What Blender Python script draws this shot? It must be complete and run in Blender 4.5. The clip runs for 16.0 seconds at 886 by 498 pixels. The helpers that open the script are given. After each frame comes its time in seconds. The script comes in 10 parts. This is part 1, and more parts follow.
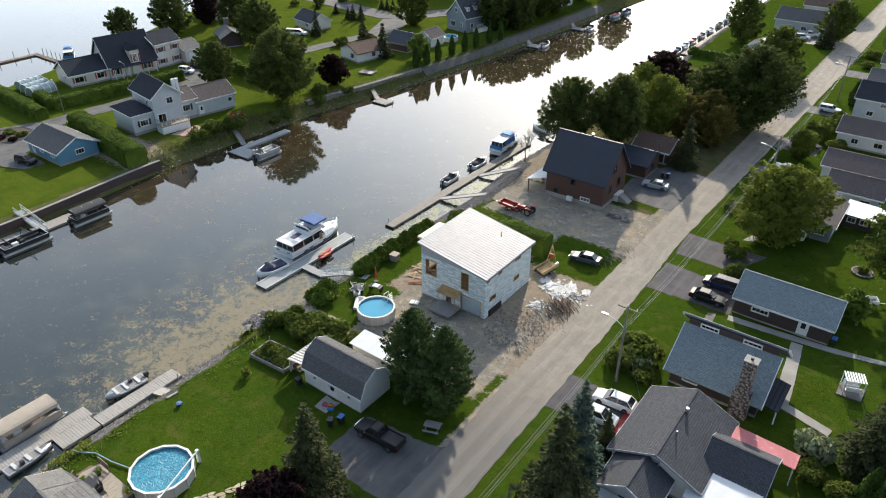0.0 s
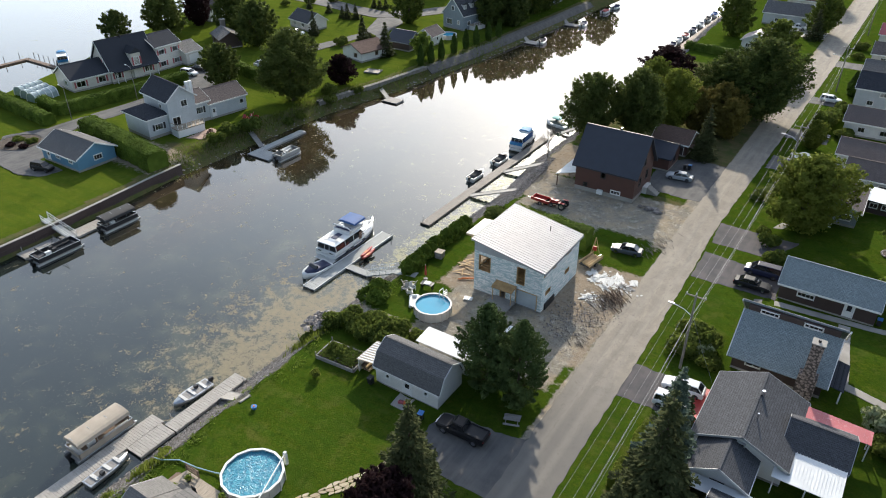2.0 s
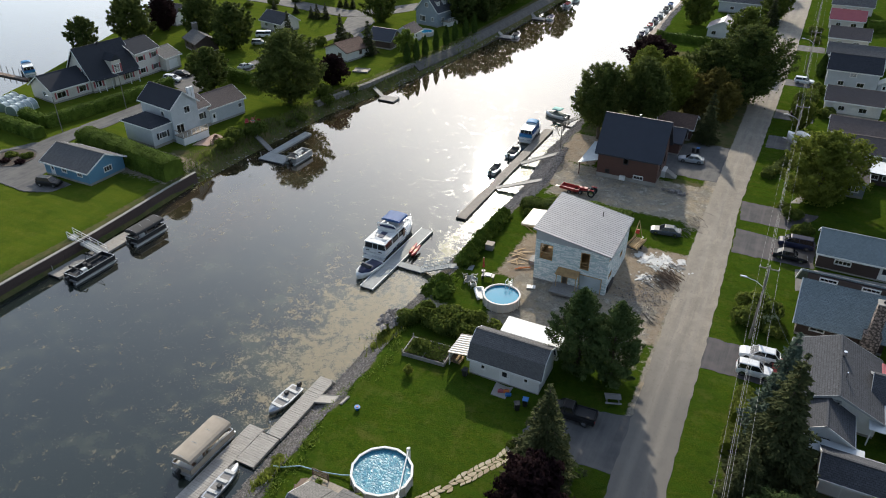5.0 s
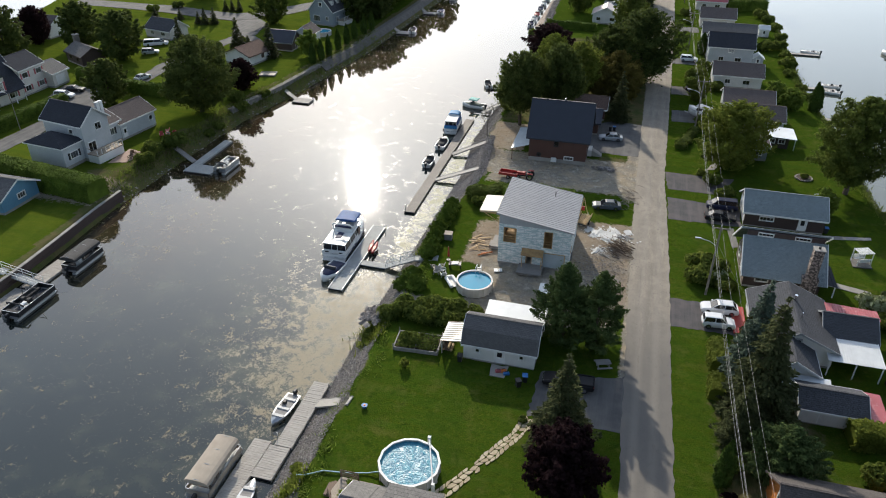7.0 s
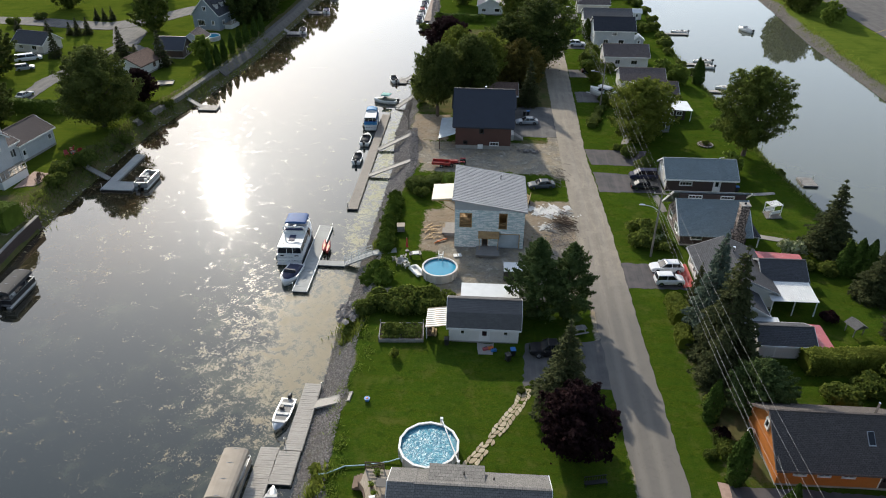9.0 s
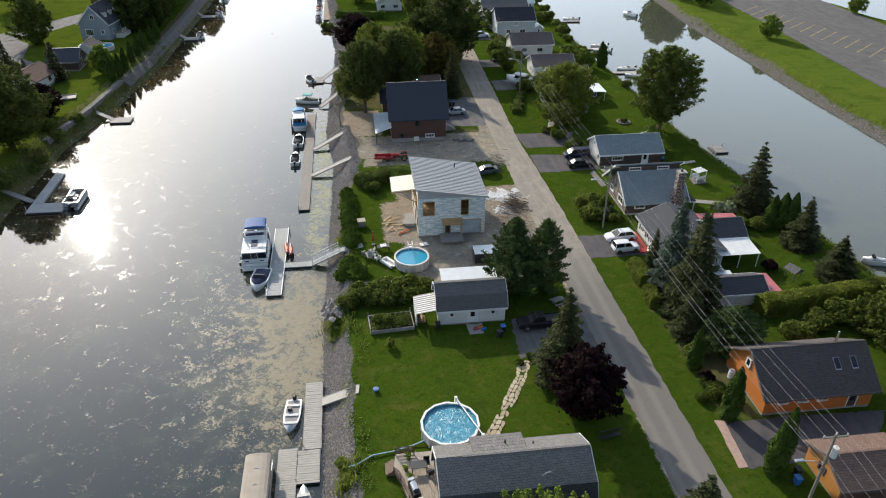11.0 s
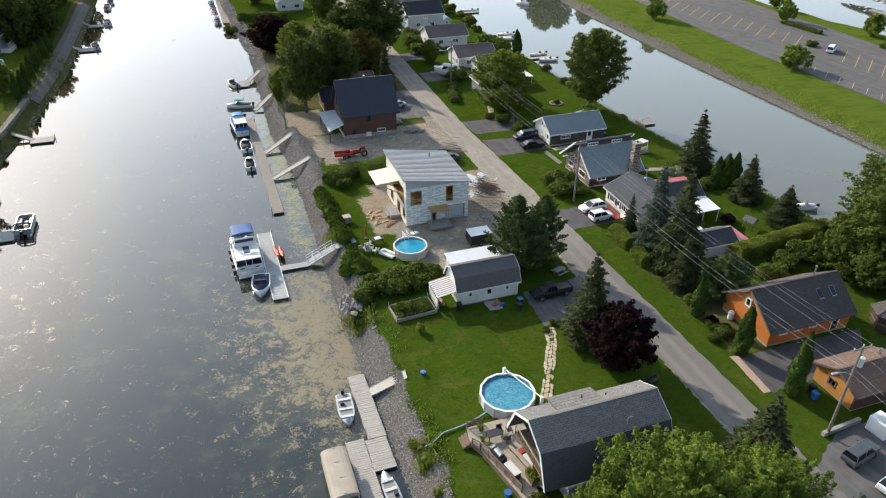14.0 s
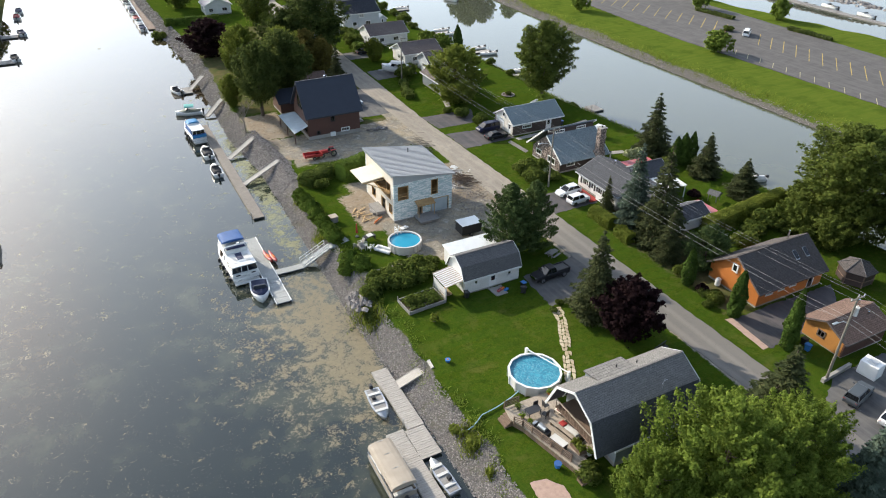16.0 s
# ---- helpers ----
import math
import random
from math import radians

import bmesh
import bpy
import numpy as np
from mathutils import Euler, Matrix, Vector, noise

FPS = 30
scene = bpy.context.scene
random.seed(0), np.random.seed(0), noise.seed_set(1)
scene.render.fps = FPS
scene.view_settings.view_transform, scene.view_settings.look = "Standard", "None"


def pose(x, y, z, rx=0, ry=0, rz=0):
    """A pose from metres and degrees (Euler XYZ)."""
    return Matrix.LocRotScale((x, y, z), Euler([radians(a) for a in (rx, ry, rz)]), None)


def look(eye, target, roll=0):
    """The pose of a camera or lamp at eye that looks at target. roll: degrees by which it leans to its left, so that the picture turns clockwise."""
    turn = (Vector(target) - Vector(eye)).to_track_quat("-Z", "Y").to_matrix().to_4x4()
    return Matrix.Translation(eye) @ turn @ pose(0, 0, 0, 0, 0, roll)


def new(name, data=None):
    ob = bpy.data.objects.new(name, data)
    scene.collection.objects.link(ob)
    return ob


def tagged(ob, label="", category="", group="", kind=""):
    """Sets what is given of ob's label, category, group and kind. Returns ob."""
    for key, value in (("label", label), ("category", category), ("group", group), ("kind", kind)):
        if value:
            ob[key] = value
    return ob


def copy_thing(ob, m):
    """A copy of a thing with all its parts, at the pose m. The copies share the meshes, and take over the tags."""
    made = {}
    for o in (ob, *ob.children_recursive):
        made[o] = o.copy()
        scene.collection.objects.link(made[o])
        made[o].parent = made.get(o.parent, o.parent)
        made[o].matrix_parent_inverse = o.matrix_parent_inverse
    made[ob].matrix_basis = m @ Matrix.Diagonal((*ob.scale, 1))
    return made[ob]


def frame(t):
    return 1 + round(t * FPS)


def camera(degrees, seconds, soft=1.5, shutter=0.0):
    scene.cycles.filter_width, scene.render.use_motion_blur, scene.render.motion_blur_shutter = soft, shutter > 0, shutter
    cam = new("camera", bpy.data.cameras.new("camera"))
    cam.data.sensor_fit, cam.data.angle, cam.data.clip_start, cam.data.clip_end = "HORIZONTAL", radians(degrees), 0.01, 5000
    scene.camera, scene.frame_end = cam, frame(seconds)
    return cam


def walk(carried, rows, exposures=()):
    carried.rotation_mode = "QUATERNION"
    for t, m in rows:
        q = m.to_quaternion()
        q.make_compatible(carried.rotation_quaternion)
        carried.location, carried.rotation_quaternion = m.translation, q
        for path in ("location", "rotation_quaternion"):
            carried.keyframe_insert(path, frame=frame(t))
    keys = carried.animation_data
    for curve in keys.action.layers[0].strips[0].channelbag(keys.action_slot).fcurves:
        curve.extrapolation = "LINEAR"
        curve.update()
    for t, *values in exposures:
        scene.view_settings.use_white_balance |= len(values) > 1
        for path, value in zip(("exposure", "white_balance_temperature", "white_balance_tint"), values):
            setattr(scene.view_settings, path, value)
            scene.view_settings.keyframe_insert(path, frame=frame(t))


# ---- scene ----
cam = camera(63.9, 16.0, 1.05)
METRES, EYE, TILT, LEAN, TURN = 98.78, 56.0, 0.0, -0.6, 37.0
ROWS = [
    (0.0, 0.0, 0.0, 0.0, -0.29, -31.14, 0.49),
    (0.5, -0.0289, -0.0016, 0.0012, -1.14, -31.18, 0.5),
    (1.0, -0.0585, -0.0029, 0.002, -2.01, -31.22, 0.49),
    (1.5, -0.0886, -0.0038, 0.0025, -2.92, -31.27, 0.48),
    (2.0, -0.1195, -0.0039, 0.0029, -3.55, -31.31, 0.48),
    (2.5, -0.1508, -0.0035, 0.0029, -3.73, -31.34, 0.47),
    (3.0, -0.1821, -0.0025, 0.0027, -3.74, -31.36, 0.47),
    (5.5, -0.3364, 0.0066, 0.0059, -13.08, -31.59, 0.45),
    (6.0, -0.3679, 0.0104, 0.0057, -15.94, -31.65, 0.41),
    (6.5, -0.3986, 0.0153, 0.0065, -18.79, -31.74, 0.42),
    (7.0, -0.4299, 0.0211, 0.0065, -21.66, -31.78, 0.38),
    (7.5, -0.4612, 0.0279, 0.0067, -24.6, -31.82, 0.33),
    (8.0, -0.4918, 0.036, 0.0066, -27.54, -31.87, 0.29),
    (8.5, -0.522, 0.0451, 0.0072, -30.47, -31.93, 0.24),
    (9.0, -0.5516, 0.0559, 0.0075, -33.39, -32.0, 0.19),
    (9.5, -0.581, 0.0678, 0.0075, -36.22, -32.04, 0.15),
    (12.0, -0.7175, 0.1469, 0.0086, -48.23, -32.24, -0.06),
    (12.5, -0.7423, 0.1662, 0.0092, -49.71, -32.26, -0.09),
    (13.0, -0.7662, 0.1863, 0.0095, -51.6, -32.29, -0.12),
    (13.5, -0.7896, 0.2078, 0.0099, -53.93, -32.32, -0.18),
    (14.0, -0.812, 0.2298, 0.0103, -56.25, -32.35, -0.24),
    (14.5, -0.8335, 0.2527, 0.0107, -58.58, -32.37, -0.29),
    (15.0, -0.854, 0.2764, 0.0109, -60.87, -32.39, -0.34),
    (15.5, -0.8737, 0.3013, 0.0113, -62.89, -32.41, -0.41),
    (16.0, -0.8925, 0.3269, 0.0111, -64.54, -32.41, -0.46),
]
walk(cam, [(t, pose(0, 0, EYE, TILT, LEAN, TURN) @ pose(METRES * x, METRES * y, METRES * z, 90 + pitch, roll, yaw)) for t, x, y, z, yaw, pitch, roll in ROWS], [(0.0, 0.55, 6350, 10), (3.0, 0.48, 6300, 10), (5.5, 0.13, 6280, 10), (9.0, 0.19, 6340, 10), (12.0, 0.35, 6260, 10), (13.5, 0.47, 6290, 10), (16.0, 0.67, 6370, 10)])

# ---- world, sun and exposure ----
SUN_AZ, SUN_EL = -22.4, 26.0
world = bpy.data.worlds.new("sky")
scene.world = world
world.use_nodes = True
wn = world.node_tree.nodes
sky = wn.new("ShaderNodeTexSky")
sky.sky_type = "NISHITA"
sky.sun_disc = False
sky.sun_elevation, sky.sun_rotation = radians(SUN_EL), radians(SUN_AZ)
sky.dust_density, sky.air_density, sky.ozone_density = 1.3, 1.0, 1.2
wn["Background"].inputs["Strength"].default_value = 0.10
# an even veil of thin high cloud over the clear sky
veil = wn.new("ShaderNodeMix")
veil.data_type, veil.blend_type = "RGBA", "ADD"
veil.inputs[0].default_value = 1.0
# the haze thickens evenly towards the horizon
height = wn.new("ShaderNodeSeparateXYZ")
world.node_tree.links.new(wn.new("ShaderNodeTexCoord").outputs["Generated"], height.inputs[0])
rise = wn.new("ShaderNodeMapRange")
rise.interpolation_type = "SMOOTHSTEP"
rise.inputs["From Min"].default_value, rise.inputs["From Max"].default_value = 0.02, 0.98
world.node_tree.links.new(height.outputs[2], rise.inputs["Value"])
haze = wn.new("ShaderNodeMix")
haze.data_type = "RGBA"
haze.inputs[7].default_value = (0.75, 0.95, 1.3, 1)
# low down it is bright towards the sun and dull away from it
bearing = wn.new("ShaderNodeMapRange")
bearing.inputs["From Min"].default_value, bearing.inputs["From Max"].default_value = -0.8, 0.9
sunward = wn.new("ShaderNodeVectorMath")
sunward.operation = "DOT_PRODUCT"
sunward.inputs[1].default_value = (math.sin(radians(SUN_AZ)), math.cos(radians(SUN_AZ)), 0)
world.node_tree.links.new(height.inputs[0].links[0].from_socket, sunward.inputs[0])
world.node_tree.links.new(sunward.outputs["Value"], bearing.inputs["Value"])
# and reaches higher up on the sun's side: rise * (1 - 0.8 * bearing * (1 - rise))
def sky_math(op, a, b):
    n = wn.new("ShaderNodeMath")
    n.operation = op
    for i, v in enumerate((a, b)):
        if isinstance(v, float):
            n.inputs[i].default_value = v
        else:
            world.node_tree.links.new(v, n.inputs[i])
    return n.outputs[0]


rest = sky_math("MULTIPLY", sky_math("SUBTRACT", 1.0, rise.outputs["Result"]), sky_math("MULTIPLY", bearing.outputs["Result"], 0.8))
world.node_tree.links.new(sky_math("MULTIPLY", rise.outputs["Result"], sky_math("SUBTRACT", 1.0, rest)), haze.inputs[0])
low = wn.new("ShaderNodeMix")
low.data_type = "RGBA"
low.inputs[6].default_value, low.inputs[7].default_value = (1.35, 1.5, 1.68, 1), (11.0, 11.8, 12.3, 1)
world.node_tree.links.new(bearing.outputs["Result"], low.inputs[0])
world.node_tree.links.new(low.outputs[2], haze.inputs[6])
# thin cloud scatters a soft bright halo round the sun
halo_at = wn.new("ShaderNodeVectorMath")
halo_at.operation = "DOT_PRODUCT"
halo_at.inputs[1].default_value = (math.sin(radians(SUN_AZ)) * math.cos(radians(SUN_EL)), math.cos(radians(SUN_AZ)) * math.cos(radians(SUN_EL)), math.sin(radians(SUN_EL)))
world.node_tree.links.new(height.inputs[0].links[0].from_socket, halo_at.inputs[0])
near_sun = sky_math("MAXIMUM", halo_at.outputs["Value"], 0.0)
glow = sky_math("ADD", sky_math("MULTIPLY", sky_math("POWER", near_sun, 13.0), 5.2), sky_math("MULTIPLY", sky_math("POWER", near_sun, 260.0), 7.0))
halo = wn.new("ShaderNodeMix")
halo.data_type, halo.blend_type = "RGBA", "ADD"
halo.inputs[0].default_value = 1.0
tone = wn.new("ShaderNodeCombineXYZ")
for i, k in enumerate((0.92, 1.0, 1.06)):
    world.node_tree.links.new(sky_math("MULTIPLY", glow, k), tone.inputs[i])
world.node_tree.links.new(haze.outputs[2], halo.inputs[6])
world.node_tree.links.new(tone.outputs[0], halo.inputs[7])
world.node_tree.links.new(halo.outputs[2], veil.inputs[7])
world.node_tree.links.new(sky.outputs[0], veil.inputs[6])
world.node_tree.links.new(veil.outputs[2], wn["Background"].inputs["Color"])
sun = new("sun", bpy.data.lights.new("sun", "SUN"))
sun.data.energy, sun.data.angle, sun.data.color = 4.6, radians(0.9), (1.0, 0.90, 0.74)
to_sun = Vector((math.sin(radians(SUN_AZ)) * math.cos(radians(SUN_EL)), math.cos(radians(SUN_AZ)) * math.cos(radians(SUN_EL)), math.sin(radians(SUN_EL))))
sun.matrix_world = look(to_sun * 100, (0, 0, 0))


# ---- materials ----
class Nodes:
    """A small builder of node materials."""

    def __init__(self, name, rough=0.8, metal=0.0, spec=0.5):
        self.m = bpy.data.materials.new(name)
        self.m.use_nodes = True
        self.t = self.m.node_tree
        self.b = self.t.nodes["Principled BSDF"]
        self.b.inputs["Roughness"].default_value = rough
        self.b.inputs["Metallic"].default_value = metal
        self.b.inputs["Specular IOR Level"].default_value = spec
        self.co = self.t.nodes.new("ShaderNodeTexCoord").outputs["Object"]

    def node(self, kind, **inputs):
        n = self.t.nodes.new(kind)
        for k, v in inputs.items():
            self.put(n, k.replace("_", " "), v)
        return n

    def put(self, n, key, v):
        s = n.inputs[int(key) if key.isdigit() else key]
        if isinstance(v, bpy.types.NodeSocket):
            self.t.links.new(v, s)
        else:
            s.default_value = v

    def noise(self, scale, detail=4.0, rough=0.55, vec=None, warp=0.0):
        n = self.node("ShaderNodeTexNoise", Scale=scale, Detail=detail, Roughness=rough, Distortion=warp)
        self.t.links.new(vec or self.co, n.inputs["Vector"])
        return n.outputs["Fac"]

    def ramp(self, fac, a, b, lo=0.0, hi=1.0):
        n = self.t.nodes.new("ShaderNodeMapRange")
        n.inputs["From Min"].default_value, n.inputs["From Max"].default_value = a, b
        n.inputs["To Min"].default_value, n.inputs["To Max"].default_value = lo, hi
        self.t.links.new(fac, n.inputs["Value"])
        return n.outputs["Result"]

    def math(self, op, a, b=0.0):
        n = self.t.nodes.new("ShaderNodeMath")
        n.operation = op
        self.put(n, "0", a), self.put(n, "1", b)
        return n.outputs[0]

    def mix(self, fac, a, b, mode="MIX"):
        n = self.t.nodes.new("ShaderNodeMix")
        n.data_type, n.blend_type = "RGBA", mode
        for key, v in ((0, fac), (6, a), (7, b)):
            if isinstance(v, bpy.types.NodeSocket):
                self.t.links.new(v, n.inputs[key])
            else:
                n.inputs[key].default_value = (*v, 1) if isinstance(v, tuple) and len(v) == 3 else v
        return n.outputs[2]

    def attr(self, name):
        n = self.t.nodes.new("ShaderNodeAttribute")
        n.attribute_name = name
        return n.outputs["Fac"]

    def xyz(self, vec=None):
        n = self.t.nodes.new("ShaderNodeSeparateXYZ")
        self.t.links.new(vec or self.co, n.inputs[0])
        return n.outputs

    def vec(self, x, y, z=0.0):
        n = self.t.nodes.new("ShaderNodeCombineXYZ")
        for i, v in enumerate((x, y, z)):
            self.put(n, str(i), v)
        return n.outputs[0]

    def random(self):
        return self.t.nodes.new("ShaderNodeObjectInfo").outputs["Random"]

    def island(self):
        return self.t.nodes.new("ShaderNodeNewGeometry").outputs["Random Per Island"]

    def bump(self, height, strength=0.3, distance=0.05):
        n = self.node("ShaderNodeBump", Strength=strength, Distance=distance, Height=height)
        self.t.links.new(n.outputs[0], self.b.inputs["Normal"])

    def colour(self, c):
        self.put(self.b, "Base Color", c if isinstance(c, bpy.types.NodeSocket) else (*c, 1))
        return self.m


def dark(c, k):
    return tuple(v * k for v in c)


def painted(name, c, rough=0.55, metal=0.0, vary=0.18, grain=3.0, bump=0.15, wear=None):
    """A plain surface with faint dirt at two scales."""
    n = Nodes(name, rough, metal)
    f = n.ramp(n.noise(grain * 0.25, 5), 0.35, 0.7)
    g = n.ramp(n.noise(grain * 6, 3), 0.3, 0.75)
    col = n.mix(f, c, dark(c, 1 - vary))
    col = n.mix(n.math("MULTIPLY", g, 0.5), col, dark(c, 1 - vary * 0.8))
    if wear:
        col = n.mix(n.ramp(n.noise(grain, 6, 0.7), 0.56, 0.68), col, wear)
    n.bump(g, bump, 0.01)
    return n.colour(col)


def siding(name, c, course=0.13, vary=0.1, upright=False):
    """Lapped boards: a saw-tooth relief, one board above the other."""
    n = Nodes(name, 0.6)
    x, y, z = n.xyz()
    s = n.math("ADD", x, y) if upright else z
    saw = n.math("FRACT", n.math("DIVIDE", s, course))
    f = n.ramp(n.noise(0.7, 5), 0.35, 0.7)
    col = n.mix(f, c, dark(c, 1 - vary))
    # shade in the crease at each lap, put into the colour
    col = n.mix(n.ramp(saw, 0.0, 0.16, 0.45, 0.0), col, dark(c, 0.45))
    n.bump(saw, 0.35, 0.02)
    return n.colour(col)


def shingles(name, c, along="x", row=0.2, stain=None):
    """Asphalt shingles: offset tabs in rows across the slope."""
    n = Nodes(name, 0.95, 0.0, 0.12)
    x, y, z = n.xyz()
    u = x if along == "x" else y
    v = n.math("MULTIPLY", z, 1.9)
    bt = n.t.nodes.new("ShaderNodeTexBrick")
    n.t.links.new(n.vec(u, v), bt.inputs["Vector"])
    bt.inputs["Scale"].default_value = 1.0
    bt.inputs["Brick Width"].default_value, bt.inputs["Row Height"].default_value = 0.32, row
    bt.inputs["Mortar Size"].default_value, bt.inputs["Bias"].default_value = 0.014, 0.0
    bt.inputs["Color1"].default_value, bt.inputs["Color2"].default_value = (*dark(c, 1.2), 1), (*dark(c, 0.8), 1)
    bt.inputs["Mortar"].default_value = (*dark(c, 0.25), 1)
    col = n.mix(n.ramp(n.noise(0.5, 5, 0.6), 0.3, 0.75), bt.outputs["Color"], dark(c, 0.7), "MIX")
    col = n.mix(0.35, col, bt.outputs["Color"])
    col = n.mix(n.ramp(n.noise(9, 4, 0.75), 0.45, 0.68, 0.0, 0.5), col, dark(c, 1.6))
    if stain:
        col = n.mix(n.ramp(n.noise(0.35, 4, 0.6), 0.58, 0.72, 0.0, 0.6), col, stain)
    n.bump(n.mix(0.5, bt.outputs["Fac"], n.noise(30, 2)), 0.25, 0.02)
    return n.colour(col)


def timber(name, c, board=0.14, along="x", vary=0.35, rough=0.75):
    """Boards with seams and grain that runs along them."""
    n = Nodes(name, rough)
    x, y, z = n.xyz()
    u, v = (x, y) if along == "x" else (y, x)
    seam = n.math("FRACT", n.math("DIVIDE", v, board))
    grain = n.noise(1.0, 4, 0.6, n.vec(n.math("MULTIPLY", u, 1.2), n.math("MULTIPLY", v, 18), z))
    col = n.mix(n.ramp(grain, 0.3, 0.7), dark(c, 1.1), dark(c, 1 - vary))
    col = n.mix(n.ramp(n.noise(0.6, 4), 0.4, 0.7, 0, 0.5), col, dark(c, 0.72))
    col = n.mix(n.ramp(seam, 0.0, 0.1, 0.5, 0.0), col, dark(c, 0.3))
    n.bump(grain, 0.25, 0.01)
    return n.colour(col)


def foliage(name, c, c2, sheen=0.52):
    """Leaves: each clump its own green, some light passing through."""
    n = Nodes(name, 0.8, 0.0, 0.04)
    isl = n.island()
    col = n.mix(isl, c, c2)
    col = n.mix(n.ramp(n.noise(0.5, 3), 0.35, 0.65), col, dark(c, 0.6))
    col = n.mix(n.ramp(n.random(), 0, 1, 0.0, 0.35), col, c2)
    m = n.colour(col)
    tr = n.node("ShaderNodeBsdfTranslucent", Color=col)
    mixer = n.t.nodes.new("ShaderNodeMixShader")
    mixer.inputs[0].default_value = sheen
    out = n.t.nodes["Material Output"]
    n.t.links.new(n.b.outputs[0], mixer.inputs[1])
    n.t.links.new(tr.outputs[0], mixer.inputs[2])
    n.t.links.new(mixer.outputs[0], out.inputs["Surface"])
    return m


def ground_mix():
    """Turf with bare earth, gravel and garden soil where the sheet's masks say so."""
    n = Nodes("ground", 0.95, 0.0, 0.0)
    big, mid, fine = n.noise(0.06, 4), n.noise(0.5, 5, 0.6), n.noise(7, 4, 0.7)
    turf = n.mix(n.ramp(mid, 0.3, 0.7), (0.050, 0.073, 0.006), (0.077, 0.098, 0.010))
    turf = n.mix(n.ramp(big, 0.35, 0.7, 0.0, 0.7), turf, (0.078, 0.099, 0.012))
    turf = n.mix(n.ramp(fine, 0.35, 0.7, 0.0, 0.85), turf, (0.018, 0.042, 0.005))
    turf = n.mix(n.ramp(n.noise(2.2, 5, 0.7), 0.42, 0.62, 0.0, 0.55), turf, (0.029, 0.066, 0.006))
    turf = n.mix(n.ramp(n.noise(0.35, 6, 0.7), 0.53, 0.66, 0.0, 0.75), turf, (0.090, 0.094, 0.021))
    turf = n.mix(n.ramp(n.noise(0.9, 6, 0.75, warp=0.4), 0.52, 0.66, 0.0, 0.7), turf, (0.021, 0.042, 0.006))
    turf = n.mix(n.ramp(n.xyz()[0], 44.0, 52.0, 0.0, 0.7), turf, (0.110, 0.142, 0.022))
    turf = n.mix(n.ramp(n.xyz()[0], -116.0, -122.0, 0.0, 0.48), turf, (0.118, 0.142, 0.018))
    mow = n.noise(1.0, 2, 0.5, n.vec(n.math("MULTIPLY", n.xyz()[0], 0.12), n.math("MULTIPLY", n.xyz()[1], 0.9)))
    turf = n.mix(n.ramp(mow, 0.4, 0.65, 0.0, 0.3), turf, (0.038, 0.084, 0.010))
    turf = n.mix(n.ramp(n.noise(1.6, 6, 0.7), 0.58, 0.75, 0.0, 0.5), turf, (0.100, 0.104, 0.028))
    turf = n.mix(n.ramp(n.noise(0.17, 5, 0.65), 0.5, 0.68, 0.0, 0.5), turf, (0.030, 0.058, 0.008))
    soil = n.mix(n.ramp(mid, 0.3, 0.7), (0.311, 0.248, 0.181), (0.215, 0.167, 0.118))
    soil = n.mix(n.ramp(fine, 0.4, 0.7, 0, 0.6), soil, (0.281, 0.240, 0.185))
    soil = n.mix(n.ramp(n.noise(0.25, 5, 0.65), 0.5, 0.62, 0, 0.7), soil, (0.296, 0.263, 0.215))
    soil = n.mix(n.ramp(n.noise(0.9, 5, 0.7), 0.56, 0.66, 0, 0.6), soil, (0.104, 0.092, 0.056))
    grit = n.mix(n.ramp(fine, 0.35, 0.7), (0.20, 0.178, 0.145), (0.33, 0.30, 0.245))
    grit = n.mix(n.ramp(n.noise(0.3, 5, 0.65), 0.45, 0.6, 0, 0.9), grit, (0.35, 0.285, 0.20))
    grit = n.mix(n.ramp(n.noise(0.45, 6, 0.7), 0.55, 0.68, 0, 0.6), grit, (0.15, 0.145, 0.085))
    grit = n.mix(n.ramp(n.noise(30, 2), 0.5, 0.7, 0, 0.5), grit, (0.12, 0.118, 0.11))
    grit = n.mix(n.ramp(n.noise(0.8, 7, 0.75, warp=0.6), 0.53, 0.64, 0, 0.8), grit, (0.44, 0.405, 0.345))
    grit = n.mix(n.ramp(n.noise(1.7, 6, 0.75, warp=0.5), 0.55, 0.66, 0, 0.75), grit, (0.13, 0.115, 0.09))
    soil = n.mix(n.ramp(n.noise(1.4, 7, 0.78, warp=0.5), 0.54, 0.64, 0, 0.75), soil, (0.370, 0.329, 0.270))
    soil = n.mix(n.ramp(n.noise(2.3, 6, 0.75), 0.57, 0.67, 0, 0.75), soil, (0.089, 0.070, 0.048))
    rough = n.mix(n.ramp(mid, 0.35, 0.65), (0.07, 0.085, 0.03), (0.12, 0.10, 0.05))
    jit = n.math("SUBTRACT", n.noise(1.3, 6, 0.7), 0.5)

    def mask(name):
        return n.ramp(n.math("ADD", n.attr(name), n.math("MULTIPLY", jit, 0.9)), 0.42, 0.58)

    col = n.mix(mask("wild"), turf, rough)
    col = n.mix(mask("soil"), col, soil)
    col = n.mix(mask("grit"), col, grit)
    stones = n.mix(n.ramp(n.noise(5, 5, 0.7), 0.35, 0.68), (0.075, 0.070, 0.066), (0.19, 0.175, 0.16))
    col = n.mix(mask("shingle"), col, n.mix(n.ramp(n.noise(0.4, 5, 0.7), 0.5, 0.68, 0, 0.6), stones, (0.10, 0.10, 0.05)))
    n.bump(fine, 1.0, 0.1)
    return n.colour(col)


